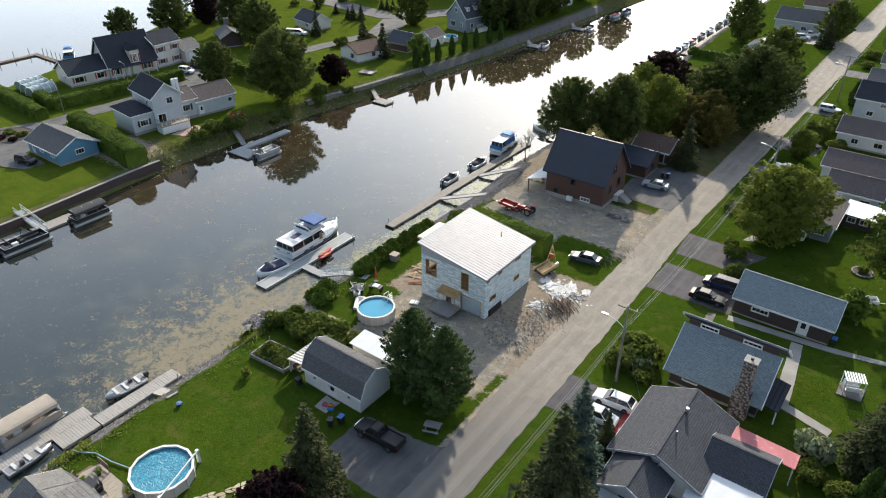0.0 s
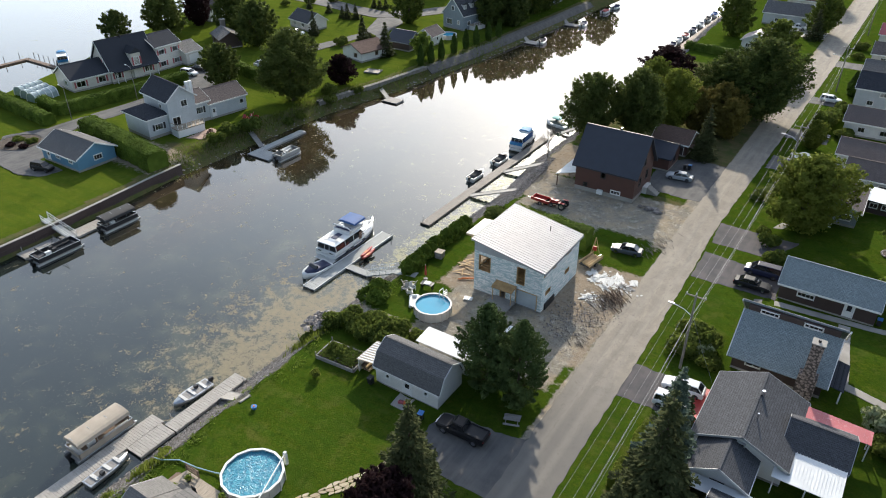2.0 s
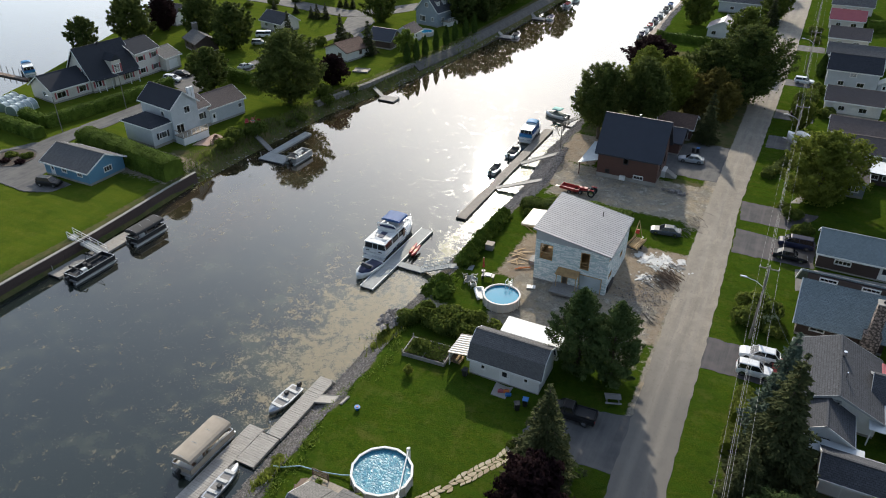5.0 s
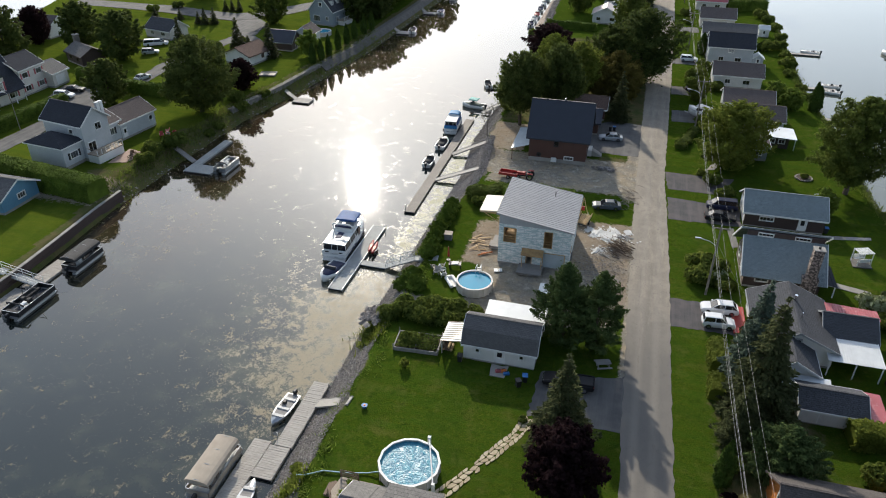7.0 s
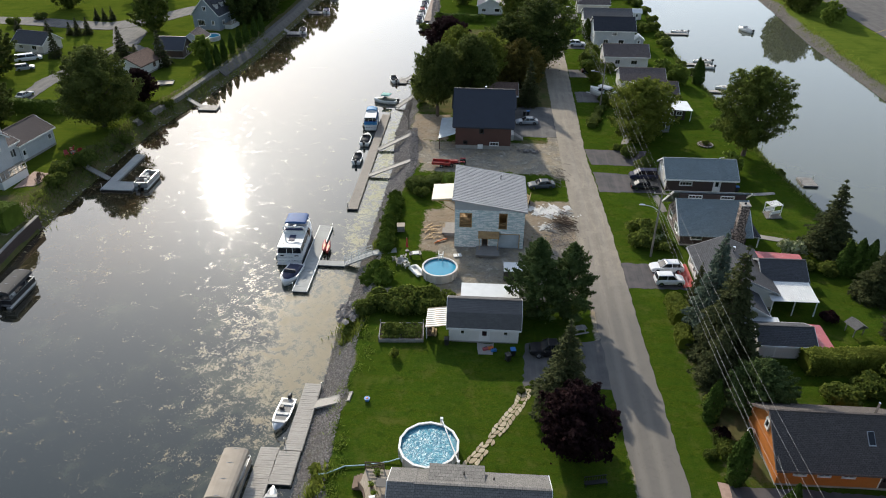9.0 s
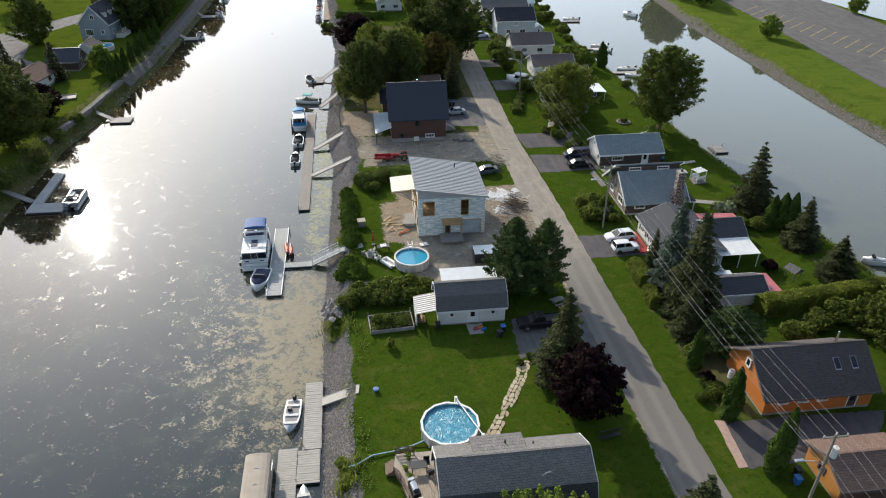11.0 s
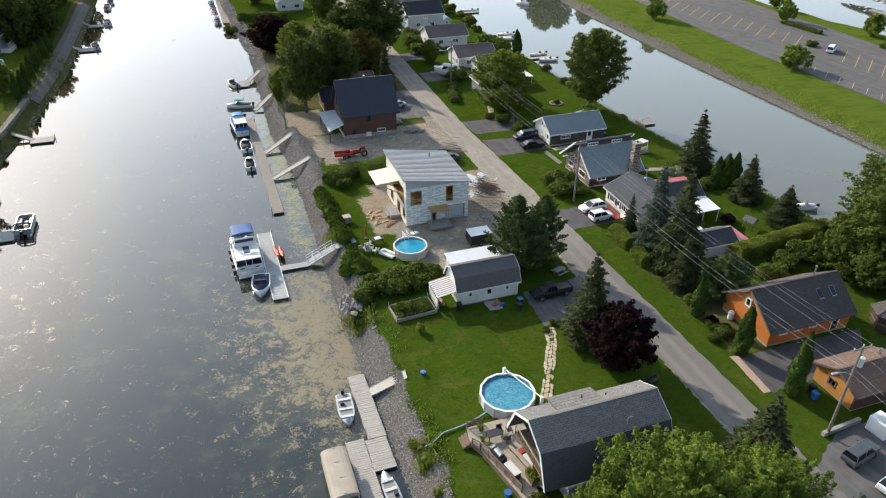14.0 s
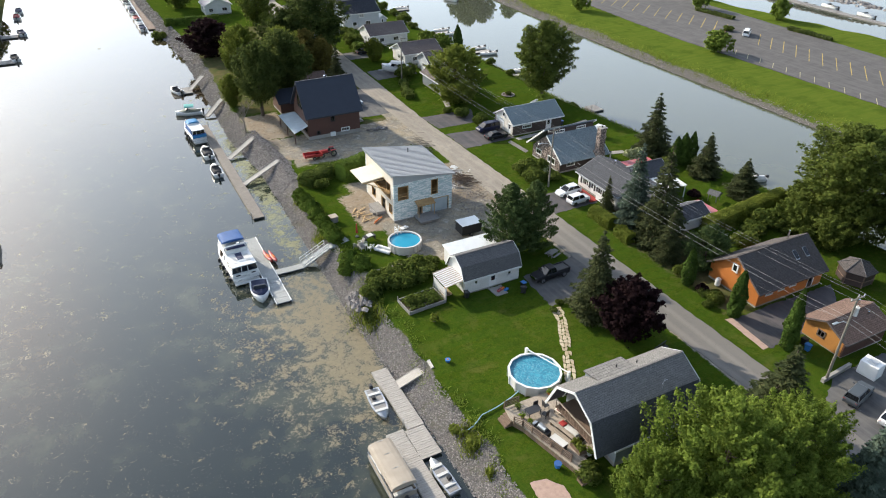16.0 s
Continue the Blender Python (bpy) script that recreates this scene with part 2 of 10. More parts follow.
def water_surface():
    """Still dark water with faint ripples, brown drifting film, and lacy mats of pale algae by the near bank."""
    n = Nodes("water", 0.05, 0.0, 0.5)
    n.b.inputs["IOR"].default_value = 1.4
    x, y, z = n.xyz()
    deep = n.mix(n.ramp(n.noise(0.03, 3), 0.35, 0.65), (0.0105, 0.0165, 0.0155), (0.017, 0.0235, 0.0205))
    deep = n.mix(n.ramp(x, 0.0, 10.0), deep, (0.066, 0.072, 0.052))
    # brown film with flakes in it, across the far half and up the canal
    film = n.math("MULTIPLY", n.math("MAXIMUM", n.math("MULTIPLY", n.ramp(x, -92.0, -103.0), n.ramp(y, 30.0, 60.0)), n.ramp(y, 105.0, 140.0)), n.ramp(x, 0.0, -10.0))
    deep = n.mix(n.math("MULTIPLY", film, 0.7), deep, (0.043, 0.028, 0.013))
    flake = n.math("MULTIPLY", n.ramp(n.noise(0.75, 9, 0.75, n.vec(x, n.math("MULTIPLY", y, 0.8)), warp=0.6), 0.54, 0.60), film)
    deep = n.mix(n.math("MULTIPLY", flake, 0.24), deep, (0.20, 0.15, 0.08))
    # the mats: densest close to the bank and between the docks, thinning outwards
    inshore = n.ramp(x, -85.0, -69.0)
    south = n.ramp(y, 12.0, 36.0)
    north = n.ramp(y, 72.0, 50.0)
    mats = n.math("MULTIPLY", n.math("MULTIPLY", inshore, south), n.math("MAXIMUM", north, n.math("MULTIPLY", n.ramp(x, -70.5, -66.5), n.ramp(y, 150.0, 110.0, 0.0, 0.72))))
    mats = n.math("MULTIPLY", mats, n.ramp(x, -63.0, -66.5, 0.65, 1.0))
    f = n.math("ADD", n.noise(0.42, 10, 0.78, warp=0.3), n.math("MULTIPLY", mats, 0.225))
    gaps = n.math("MULTIPLY", n.math("SUBTRACT", n.noise(1.9, 9, 0.82, warp=1.2), 0.5), 1.0)
    cover = n.ramp(n.math("ADD", f, gaps), 0.645, 0.68)
    specks = n.ramp(n.noise(1.15, 8, 0.78, warp=0.9), 0.635, 0.662)
    specks = n.math("MULTIPLY", specks, n.math("MULTIPLY", n.ramp(n.noise(0.06, 4), 0.42, 0.56), n.ramp(n.math("ADD", y, n.math("MULTIPLY", x, -0.25)), 85.0, 48.0, 0.12, 1.0)))
    cover = n.math("MULTIPLY", n.math("MAXIMUM", cover, specks), n.ramp(x, 0.0, -10.0))
    murk = n.math("MULTIPLY", n.ramp(n.math("ADD", n.noise(0.2, 5, 0.6), n.math("MULTIPLY", mats, 0.3)), 0.52, 0.78), 0.6)
    col = n.mix(murk, deep, (0.076, 0.082, 0.05))
    scum = n.mix(n.ramp(n.noise(1.8, 5, 0.7), 0.35, 0.7), (0.225, 0.178, 0.108), (0.145, 0.127, 0.076))
    scum = n.mix(n.ramp(y, 56.0, 70.0, 0.0, 0.8), scum, (0.205, 0.215, 0.105))
    scum = n.mix(n.math("MULTIPLY", specks, 0.8), scum, (0.16, 0.15, 0.12))
    col = n.mix(n.math("MULTIPLY", cover, 0.9), col, scum)
    n.put(n.b, "Roughness", n.math("SUBTRACT", n.math("ADD", n.math("MULTIPLY", cover, 0.58), 0.034), n.math("MULTIPLY", specks, 0.28)))
    n.put(n.b, "Specular IOR Level", n.math("SUBTRACT", 1.0, n.math("MULTIPLY", cover, 0.6)))
    wave = n.math("ADD", n.noise(1.4, 5, 0.62, n.vec(x, n.math("MULTIPLY", y, 0.7))), n.math("MULTIPLY", n.noise(0.25, 2), 0.8))
    n.bump(wave, 0.0105, 0.12)
    return n.colour(col)


def paving(name, c, patch, crack=True, vary=0.25):
    n = Nodes(name, 0.92, 0.0, 0.25)
    fine, mid = n.noise(14, 4, 0.7), n.noise(0.35, 5, 0.6)
    col = n.mix(n.ramp(fine, 0.35, 0.7), c, dark(c, 1 - vary))
    col = n.mix(n.ramp(mid, 0.4, 0.65), col, patch)
    streak = n.noise(0.5, 4, 0.6, n.vec(n.math("MULTIPLY", n.xyz()[0], 2.2), n.math("MULTIPLY", n.xyz()[1], 0.12)))
    col = n.mix(n.ramp(streak, 0.45, 0.7, 0, 0.6), col, dark(patch, 1.25))
    n.bump(fine, 0.3, 0.02)
    return n.colour(col)


def clear_glass(name):
    n = Nodes(name, 0.03, 0.0, 0.5)
    n.b.inputs["Transmission Weight"].default_value = 1.0
    n.b.inputs["IOR"].default_value = 1.45
    return n.colour((0.85, 0.9, 0.9))


def masonry(name, c, c2, scale):
    n = Nodes(name, 0.9)
    v = n.t.nodes.new("ShaderNodeTexVoronoi")
    n.t.links.new(n.co, v.inputs["Vector"])
    v.inputs["Scale"].default_value = scale
    col = n.mix(n.xyz(v.outputs["Color"])[0], c, c2)
    col = n.mix(n.ramp(v.outputs["Distance"], 0.42, 0.6), col, dark(c, 0.35))
    n.bump(v.outputs["Distance"], -0.6, 0.05)
    return n.colour(col)


def foam_block(name):
    """Insulating formwork blocks: pale grey-white panels with printed blue-grey bands and joints."""
    n = Nodes(name, 0.8)
    x, y, z = n.xyz()
    bt = n.t.nodes.new("ShaderNodeTexBrick")
    n.t.links.new(n.vec(n.math("ADD", x, y), z), bt.inputs["Vector"])
    bt.inputs["Scale"].default_value = 1.0
    bt.inputs["Brick Width"].default_value, bt.inputs["Row Height"].default_value = 1.22, 0.41
    bt.inputs["Mortar Size"].default_value = 0.02
    bt.inputs["Color1"].default_value, bt.inputs["Color2"].default_value = (0.76, 0.76, 0.73, 1), (0.66, 0.68, 0.67, 1)
    bt.inputs["Mortar"].default_value = (0.33, 0.36, 0.375, 1)
    band = n.ramp(n.noise(1.0, 3, 0.6, n.vec(n.math("MULTIPLY", n.math("ADD", x, y), 0.9), n.math("MULTIPLY", z, 4.0))), 0.46, 0.56, 0, 0.85)
    col = n.mix(band, bt.outputs["Color"], (0.33, 0.45, 0.46))
    col = n.mix(n.ramp(n.noise(0.8, 5), 0.55, 0.75, 0, 0.5), col, (0.72, 0.71, 0.66))
    n.bump(bt.outputs["Fac"], -0.3, 0.02)
    return n.colour(col)


def village_road():
    """Old chip-seal: smooth wheel tracks, sandy edges, patches and long cracks."""
    n = Nodes("road", 0.92, 0.0, 0.2)
    x, y, z = n.xyz()
    fine, mid = n.noise(12, 4, 0.75), n.noise(0.4, 6, 0.7)
    col = n.mix(n.ramp(fine, 0.35, 0.7), (0.255, 0.222, 0.182), (0.205, 0.180, 0.15))
    col = n.mix(n.ramp(mid, 0.45, 0.62, 0, 0.7), col, (0.30, 0.265, 0.215))
    across = n.math("ABSOLUTE", n.math("ADD", x, 28.75))
    wander = n.math("MULTIPLY", n.math("SUBTRACT", n.noise(0.25, 5, 0.65), 0.5), 2.2)
    edge = n.ramp(n.math("ADD", across, wander), 1.7, 2.9)
    col = n.mix(n.math("MULTIPLY", edge, 0.7), col, (0.285, 0.25, 0.20))
    col = n.mix(n.math("MULTIPLY", n.ramp(n.math("ADD", y, n.math("MULTIPLY", wander, 3.0)), 62.0, 46.0), 0.8), col, (0.138, 0.132, 0.124))
    track = n.math("ABSOLUTE", n.math("SUBTRACT", across, 1.0))
    col = n.mix(n.ramp(track, 0.15, 0.65, 0.25, 0.0), col, (0.30, 0.275, 0.235))
    long = n.noise(1.0, 5, 0.65, n.vec(n.math("MULTIPLY", x, 1.3), n.math("MULTIPLY", y, 0.07)))
    col = n.mix(n.ramp(long, 0.54, 0.66, 0, 0.35), col, (0.15, 0.138, 0.122))
    sand = n.noise(1.0, 6, 0.7, n.vec(n.math("MULTIPLY", x, 0.9), n.math("MULTIPLY", y, 0.16)), warp=0.5)
    col = n.mix(n.math("MULTIPLY", n.ramp(sand, 0.53, 0.68, 0, 0.55), n.ramp(y, 44.0, 62.0)), col, (0.36, 0.315, 0.25))
    crack = n.math("ABSOLUTE", n.math("SUBTRACT", n.noise(0.55, 5, 0.6, warp=0.6), 0.5))
    col = n.mix(n.ramp(crack, 0.0, 0.006, 0.45, 0.0), col, (0.085, 0.078, 0.07))
    n.bump(fine, 0.4, 0.02)
    return n.colour(col)


M = {}
M["ground"] = ground_mix()
M["water"] = water_surface()
M["road"] = village_road()
M["asphalt"] = paving("asphalt", (0.096, 0.094, 0.094), (0.128, 0.122, 0.116))
M["new_asphalt"] = paving("dark_asphalt", (0.07, 0.068, 0.072), (0.095, 0.085, 0.085))
M["lot"] = paving("lot_asphalt", (0.088, 0.083, 0.080), (0.105, 0.098, 0.094))
M["concrete"] = painted("concrete", (0.33, 0.31, 0.28), 0.9, 0, 0.3, 2, 0.3)
M["bank_gravel"] = painted("dark_bank_gravel", (0.115, 0.108, 0.10), 0.95, 0, 0.5, 4, 0.6)
M["old_concrete"] = painted("old_concrete", (0.20, 0.185, 0.165), 0.95, 0, 0.45, 3, 0.5)
M["white"] = painted("white_paint", (0.74, 0.74, 0.72), 0.5, 0, 0.12)
M["offwhite"] = painted("off_white", (0.60, 0.59, 0.56), 0.6, 0, 0.2)
M["yellow_line"] = painted("yellow_line", (0.55, 0.38, 0.06), 0.8, 0, 0.4)
M["white_line"] = painted("white_line", (0.46, 0.40, 0.22), 0.8, 0, 0.4)
M["glass"] = clear_glass("window_glass")
M["dark_glass"] = painted("tinted_glass", (0.012, 0.014, 0.017), 0.06, 0, 0.1, 1, 0.0)
M["black"] = painted("black_plastic", (0.02, 0.02, 0.022), 0.5, 0, 0.2)
M["rubber"] = painted("rubber", (0.022, 0.022, 0.022), 0.85, 0, 0.3)
M["steel"] = painted("galvanised_steel", (0.50, 0.51, 0.52), 0.38, 0.85, 0.2)
M["chrome"] = painted("bright_metal", (0.65, 0.66, 0.68), 0.2, 1.0, 0.1)
M["trunk"] = painted("bark", (0.12, 0.09, 0.065), 0.95, 0, 0.5, 5, 0.7)
M["rock"] = None
nr = Nodes("riprap", 0.9)
nr.bump(nr.noise(8, 4), 0.5, 0.05)
M["rock"] = nr.colour(nr.mix(nr.ramp(nr.noise(3, 4), 0.35, 0.7, 0, 0.5), nr.mix(nr.island(), (0.085, 0.080, 0.080), (0.32, 0.295, 0.275)), (0.20, 0.155, 0.125)))
nr = Nodes("flagstone", 0.9)
nr.bump(nr.noise(6, 4), 0.4, 0.03)
M["flag"] = nr.colour(nr.mix(nr.ramp(nr.noise(4, 4), 0.35, 0.7, 0, 0.5), nr.mix(nr.random(), (0.36, 0.29, 0.185), (0.55, 0.48, 0.34)), (0.28, 0.22, 0.145)))
M["leaf_mid"] = foliage("leaves_green", (0.088, 0.130, 0.028), (0.170, 0.198, 0.042))
M["leaf_dark"] = foliage("leaves_dark_green", (0.072, 0.106, 0.029), (0.138, 0.160, 0.042))
M["leaf_warm"] = foliage("leaves_yellow_green", (0.145, 0.188, 0.032), (0.235, 0.262, 0.048))
M["leaf_fresh"] = foliage("leaves_fresh_green", (0.135, 0.200, 0.032), (0.255, 0.320, 0.060), 0.5)
M["leaf_rust"] = foliage("leaves_brownish", (0.150, 0.138, 0.038), (0.245, 0.198, 0.050))
M["leaf_maroon"] = foliage("leaves_maroon", (0.022, 0.012, 0.014), (0.044, 0.023, 0.024))
M["needle"] = foliage("needles_green", (0.060, 0.100, 0.034), (0.118, 0.150, 0.048), 0.2)
M["needle_brown"] = foliage("needles_olive", (0.050, 0.066, 0.028), (0.098, 0.104, 0.042), 0.2)
M["needle_blue"] = foliage("needles_blue_green", (0.069, 0.101, 0.073), (0.118, 0.150, 0.109), 0.12)
M["cedar"] = foliage("cedar_leaves", (0.046, 0.079, 0.015), (0.077, 0.122, 0.022), 0.15)
M["hedge"] = foliage("hedge_leaves", (0.077, 0.127, 0.019), (0.136, 0.185, 0.028), 0.15)
M["blossom"] = foliage("pale_flowers", (0.455, 0.468, 0.286), (0.091, 0.143, 0.039), 0.15)
M["stick"] = painted("brown_sticks", (0.135, 0.092, 0.064), 0.9, 0, 0.45)
M["twig"] = painted("twigs", (0.22, 0.19, 0.16), 0.9, 0, 0.3)
M["dock_old"] = timber("weathered_boards", (0.40, 0.37, 0.33), 0.15, "x", 0.4)
M["dock_wet"] = timber("dark_weathered_boards", (0.235, 0.205, 0.175), 0.15, "x", 0.45)
M["dock_grey"] = timber("grey_boards", (0.27, 0.255, 0.24), 0.15, "x", 0.35)
M["dock_new"] = timber("composite_boards", (0.34, 0.35, 0.34), 0.15, "x", 0.2)
M["deck_brown"] = timber("brown_boards", (0.19, 0.125, 0.085), 0.14, "y", 0.4)
M["deck_worn"] = timber("worn_boards", (0.43, 0.36, 0.28), 0.14, "y", 0.6)
M["raw_wood"] = timber("fresh_lumber", (0.52, 0.36, 0.18), 0.2, "x", 0.3)
M["osb"] = painted("strand_board", (0.45, 0.28, 0.12), 0.8, 0, 0.4, 6, 0.2)
M["pool_water"] = painted("pool_water", (0.035, 0.29, 0.44), 0.08, 0, 0.12, 1.0, 0.1)
nr = Nodes("pool_cover", 0.35)
pw = nr.noise(1.1, 3, 0.6, warp=3.0)
nr.bump(pw, 0.9, 0.12)
# highlights along the wrinkles, painted in as pale blue streaks
pw2 = nr.math("ABSOLUTE", nr.math("SUBTRACT", nr.noise(0.75, 2, 0.5, warp=4.0), 0.5))
M["pool_cover"] = nr.colour(nr.mix(nr.ramp(pw2, 0.0, 0.02, 0.75, 0.0), nr.mix(nr.ramp(pw, 0.45, 0.62), (0.018, 0.17, 0.26), (0.04, 0.27, 0.36)), (0.27, 0.52, 0.58)))
M["red"] = painted("red_paint", (0.38, 0.035, 0.03), 0.5)
M["orange"] = painted("orange_plastic", (0.62, 0.16, 0.03), 0.5)
M["blue"] = painted("blue_plastic", (0.03, 0.16, 0.42), 0.5)
M["navy"] = painted("navy_canvas", (0.018, 0.026, 0.075), 0.7, 0, 0.3)
M["canvas_blue"] = painted("blue_canvas", (0.025, 0.10, 0.30), 0.7, 0, 0.3)
M["canvas_sky"] = painted("sky_blue_canvas", (0.035, 0.22, 0.46), 0.7, 0, 0.25)
M["tan_canvas"] = painted("tan_canvas", (0.40, 0.34, 0.27), 0.85, 0, 0.25)
M["drab_canvas"] = painted("drab_canvas", (0.15, 0.17, 0.14), 0.8, 0, 0.35)
M["black_canvas"] = painted("black_canvas", (0.03, 0.03, 0.032), 0.8, 0, 0.3)
M["gelcoat"] = painted("white_gelcoat", (0.72, 0.72, 0.70), 0.2, 0, 0.12)
M["alu"] = painted("aluminium", (0.52, 0.53, 0.54), 0.35, 0.8, 0.2)
for key, c in (("white", (0.72, 0.72, 0.72)), ("black", (0.012, 0.012, 0.014)), ("navy", (0.015, 0.018, 0.045)), ("silver", (0.34, 0.36, 0.38)), ("grey", (0.07, 0.082, 0.095))):
    M["car_" + key] = painted("car_paint_" + key, c, 0.22 if key == "white" else 0.42, 0.0, 0.08, 1.0, 0.0)
for ax in "xy":
    M["shingle_dark_" + ax] = shingles("shingles_charcoal_" + ax, (0.042, 0.045, 0.054), ax)
    M["shingle_grey_" + ax] = shingles("shingles_grey_" + ax, (0.122, 0.119, 0.119), ax)
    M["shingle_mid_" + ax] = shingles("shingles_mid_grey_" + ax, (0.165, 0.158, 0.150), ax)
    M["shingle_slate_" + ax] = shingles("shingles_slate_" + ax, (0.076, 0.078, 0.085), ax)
    M["shingle_blue_" + ax] = shingles("shingles_slate_blue_" + ax, (0.20, 0.236, 0.245), ax)
    M["shingle_brown_" + ax] = shingles("shingles_brown_" + ax, (0.155, 0.105, 0.085), ax)
    M["shingle_taupe_" + ax] = shingles("shingles_taupe_" + ax, (0.135, 0.112, 0.105), ax)
M["shingle_taupe_dark_x"] = shingles("shingles_dark_taupe_x", (0.088, 0.078, 0.074), "x")
M["navy_roof"] = painted("dark_metal_roof", (0.026, 0.031, 0.046), 0.6, 0.0, 0.15)
M["roof_metal"] = painted("bare_metal_roof", (0.35, 0.35, 0.35), 0.5, 0.0, 0.15)
M["red_metal"] = painted("faded_red_metal", (0.48, 0.12, 0.13), 0.45, 0.1, 0.3, 2.0, 0.1, (0.50, 0.24, 0.24))
M["pink_metal"] = painted("pale_pink_metal", (0.50, 0.40, 0.38), 0.45, 0.1, 0.15)
M["awning"] = painted("white_metal", (0.72, 0.73, 0.72), 0.4, 0.1, 0.15)
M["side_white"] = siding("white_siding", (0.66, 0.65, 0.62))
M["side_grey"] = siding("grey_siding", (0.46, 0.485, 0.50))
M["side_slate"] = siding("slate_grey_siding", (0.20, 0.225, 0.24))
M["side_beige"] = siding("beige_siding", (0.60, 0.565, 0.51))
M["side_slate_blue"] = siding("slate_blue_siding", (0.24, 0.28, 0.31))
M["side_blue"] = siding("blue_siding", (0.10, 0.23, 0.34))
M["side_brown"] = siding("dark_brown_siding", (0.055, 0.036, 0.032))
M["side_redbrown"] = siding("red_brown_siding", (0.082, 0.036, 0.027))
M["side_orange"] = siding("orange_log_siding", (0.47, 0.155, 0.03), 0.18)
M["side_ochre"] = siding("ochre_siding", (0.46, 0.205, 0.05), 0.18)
M["foam"] = foam_block("foam_block_wall")
M["stone"] = masonry("field_stone", (0.19, 0.15, 0.13), (0.34, 0.27, 0.23), 3.5)
M["interior"] = painted("dim_interior", (0.10, 0.09, 0.08), 0.9)
M["trim_red"] = painted("dusty_red_trim", (0.38, 0.09, 0.10), 0.6)
M["soil"] = painted("garden_soil", (0.07, 0.05, 0.035), 0.95, 0, 0.4, 6, 0.6)
for key in ("white", "black", "navy", "silver", "grey"):
    M["car_" + key].node_tree.nodes["Principled BSDF"].inputs["Specular IOR Level"].default_value = 0.25
M["wire"] = painted("cable", (0.26, 0.26, 0.26), 0.6, 0.0)
M["tunnel_film"] = painted("tunnel_film", (0.30, 0.37, 0.37), 0.15, 0, 0.3, 1.0, 0.0)
M["sheathing"] = painted("pale_sheathing", (0.64, 0.58, 0.49), 0.8, 0, 0.25, 2.0, 0.1)
M["gable_grey"] = painted("grey_membrane", (0.36, 0.37, 0.38), 0.8, 0, 0.15)
M["cream_board"] = painted("cream_boards", (0.72, 0.64, 0.50), 0.6, 0, 0.15)
M["pale_sheet"] = painted("pale_blue_sheet", (0.46, 0.52, 0.55), 0.5, 0, 0.2)
M["pole"] = timber("pole_wood", (0.20, 0.18, 0.145), 0.5, "x", 0.3)
M["brick_path"] = painted("pink_pavers", (0.42, 0.29, 0.23), 0.9, 0, 0.3, 8, 0.3)


# ---- building blocks ----
def thing(name, x, y, z=0.0, rz=0.0, label="", category="", group="", kind=""):
    ob = new(name)
    ob.empty_display_size = 0.5
    ob.matrix_world = pose(x, y, z, 0, 0, rz)
    return tagged(ob, label, category, group, kind)


def link_mesh(name, bm, material, parent=None, label=""):
    me = bpy.data.meshes.new(name)
    bm.to_mesh(me)
    bm.free()
    me.materials.append(M[material] if isinstance(material, str) else material)
    ob = new(name, me)
    if parent is not None:
        ob.parent = parent
    return tagged(ob, label)


def part(name, bm, material, parent, label=""):
    return link_mesh(name, bm, material, parent, label)


def raw_mesh(name, verts, faces, material, parent=None, label="", smooth=False):
    me = bpy.data.meshes.new(name)
    me.from_pydata(verts, [], faces)
    me.materials.append(M[material] if isinstance(material, str) else material)
    if smooth:
        me.polygons.foreach_set("use_smooth", [True] * len(me.polygons))
    ob = new(name, me)
    if parent is not None:
        ob.parent = parent
    return tagged(ob, label)


BOX = ((0, 3, 2, 1), (4, 5, 6, 7), (0, 1, 5, 4), (1, 2, 6, 5), (2, 3, 7, 6), (3, 0, 4, 7))


def box(bm, x0, x1, y0, y1, z0, z1, m=None):
    vs = [bm.verts.new(p) for p in ((x0, y0, z0), (x1, y0, z0), (x1, y1, z0), (x0, y1, z0), (x0, y0, z1), (x1, y0, z1), (x1, y1, z1), (x0, y1, z1))]
    for f in BOX:
        bm.faces.new([vs[i] for i in f])
    if m is not None:
        for v in vs:
            v.co = m @ v.co
    return bm


def boxes(*args):
    bm = bmesh.new()
    for a in args:
        box(bm, *a)
    return bm


def prism(bm, pts, axis, a, b):
    """The polygon pts, given in the two other axes, drawn out along axis from a to b."""
    def at(u, v, w):
        return (w, u, v) if axis == "x" else (u, w, v) if axis == "y" else (u, v, w)
    lo = [bm.verts.new(at(u, v, a)) for u, v in pts]
    hi = [bm.verts.new(at(u, v, b)) for u, v in pts]
    n = len(pts)
    bm.faces.new(lo), bm.faces.new(hi)
    for i in range(n):
        bm.faces.new((lo[i], lo[(i + 1) % n], hi[(i + 1) % n], hi[i]))
    bmesh.ops.recalc_face_normals(bm, faces=bm.faces)
    return bm


def slab(bm, corners, thick):
    """A slab whose upper face has those four corners."""
    c = [Vector(p) for p in corners]
    n = (c[1] - c[0]).cross(c[3] - c[0]).normalized()
    if n.z < 0:
        n = -n
    vs = [bm.verts.new(p - n * thick) for p in c] + [bm.verts.new(p) for p in c]
    for f in BOX:
        bm.faces.new([vs[i] for i in f])
    bmesh.ops.recalc_face_normals(bm, faces=bm.faces)
    return bm


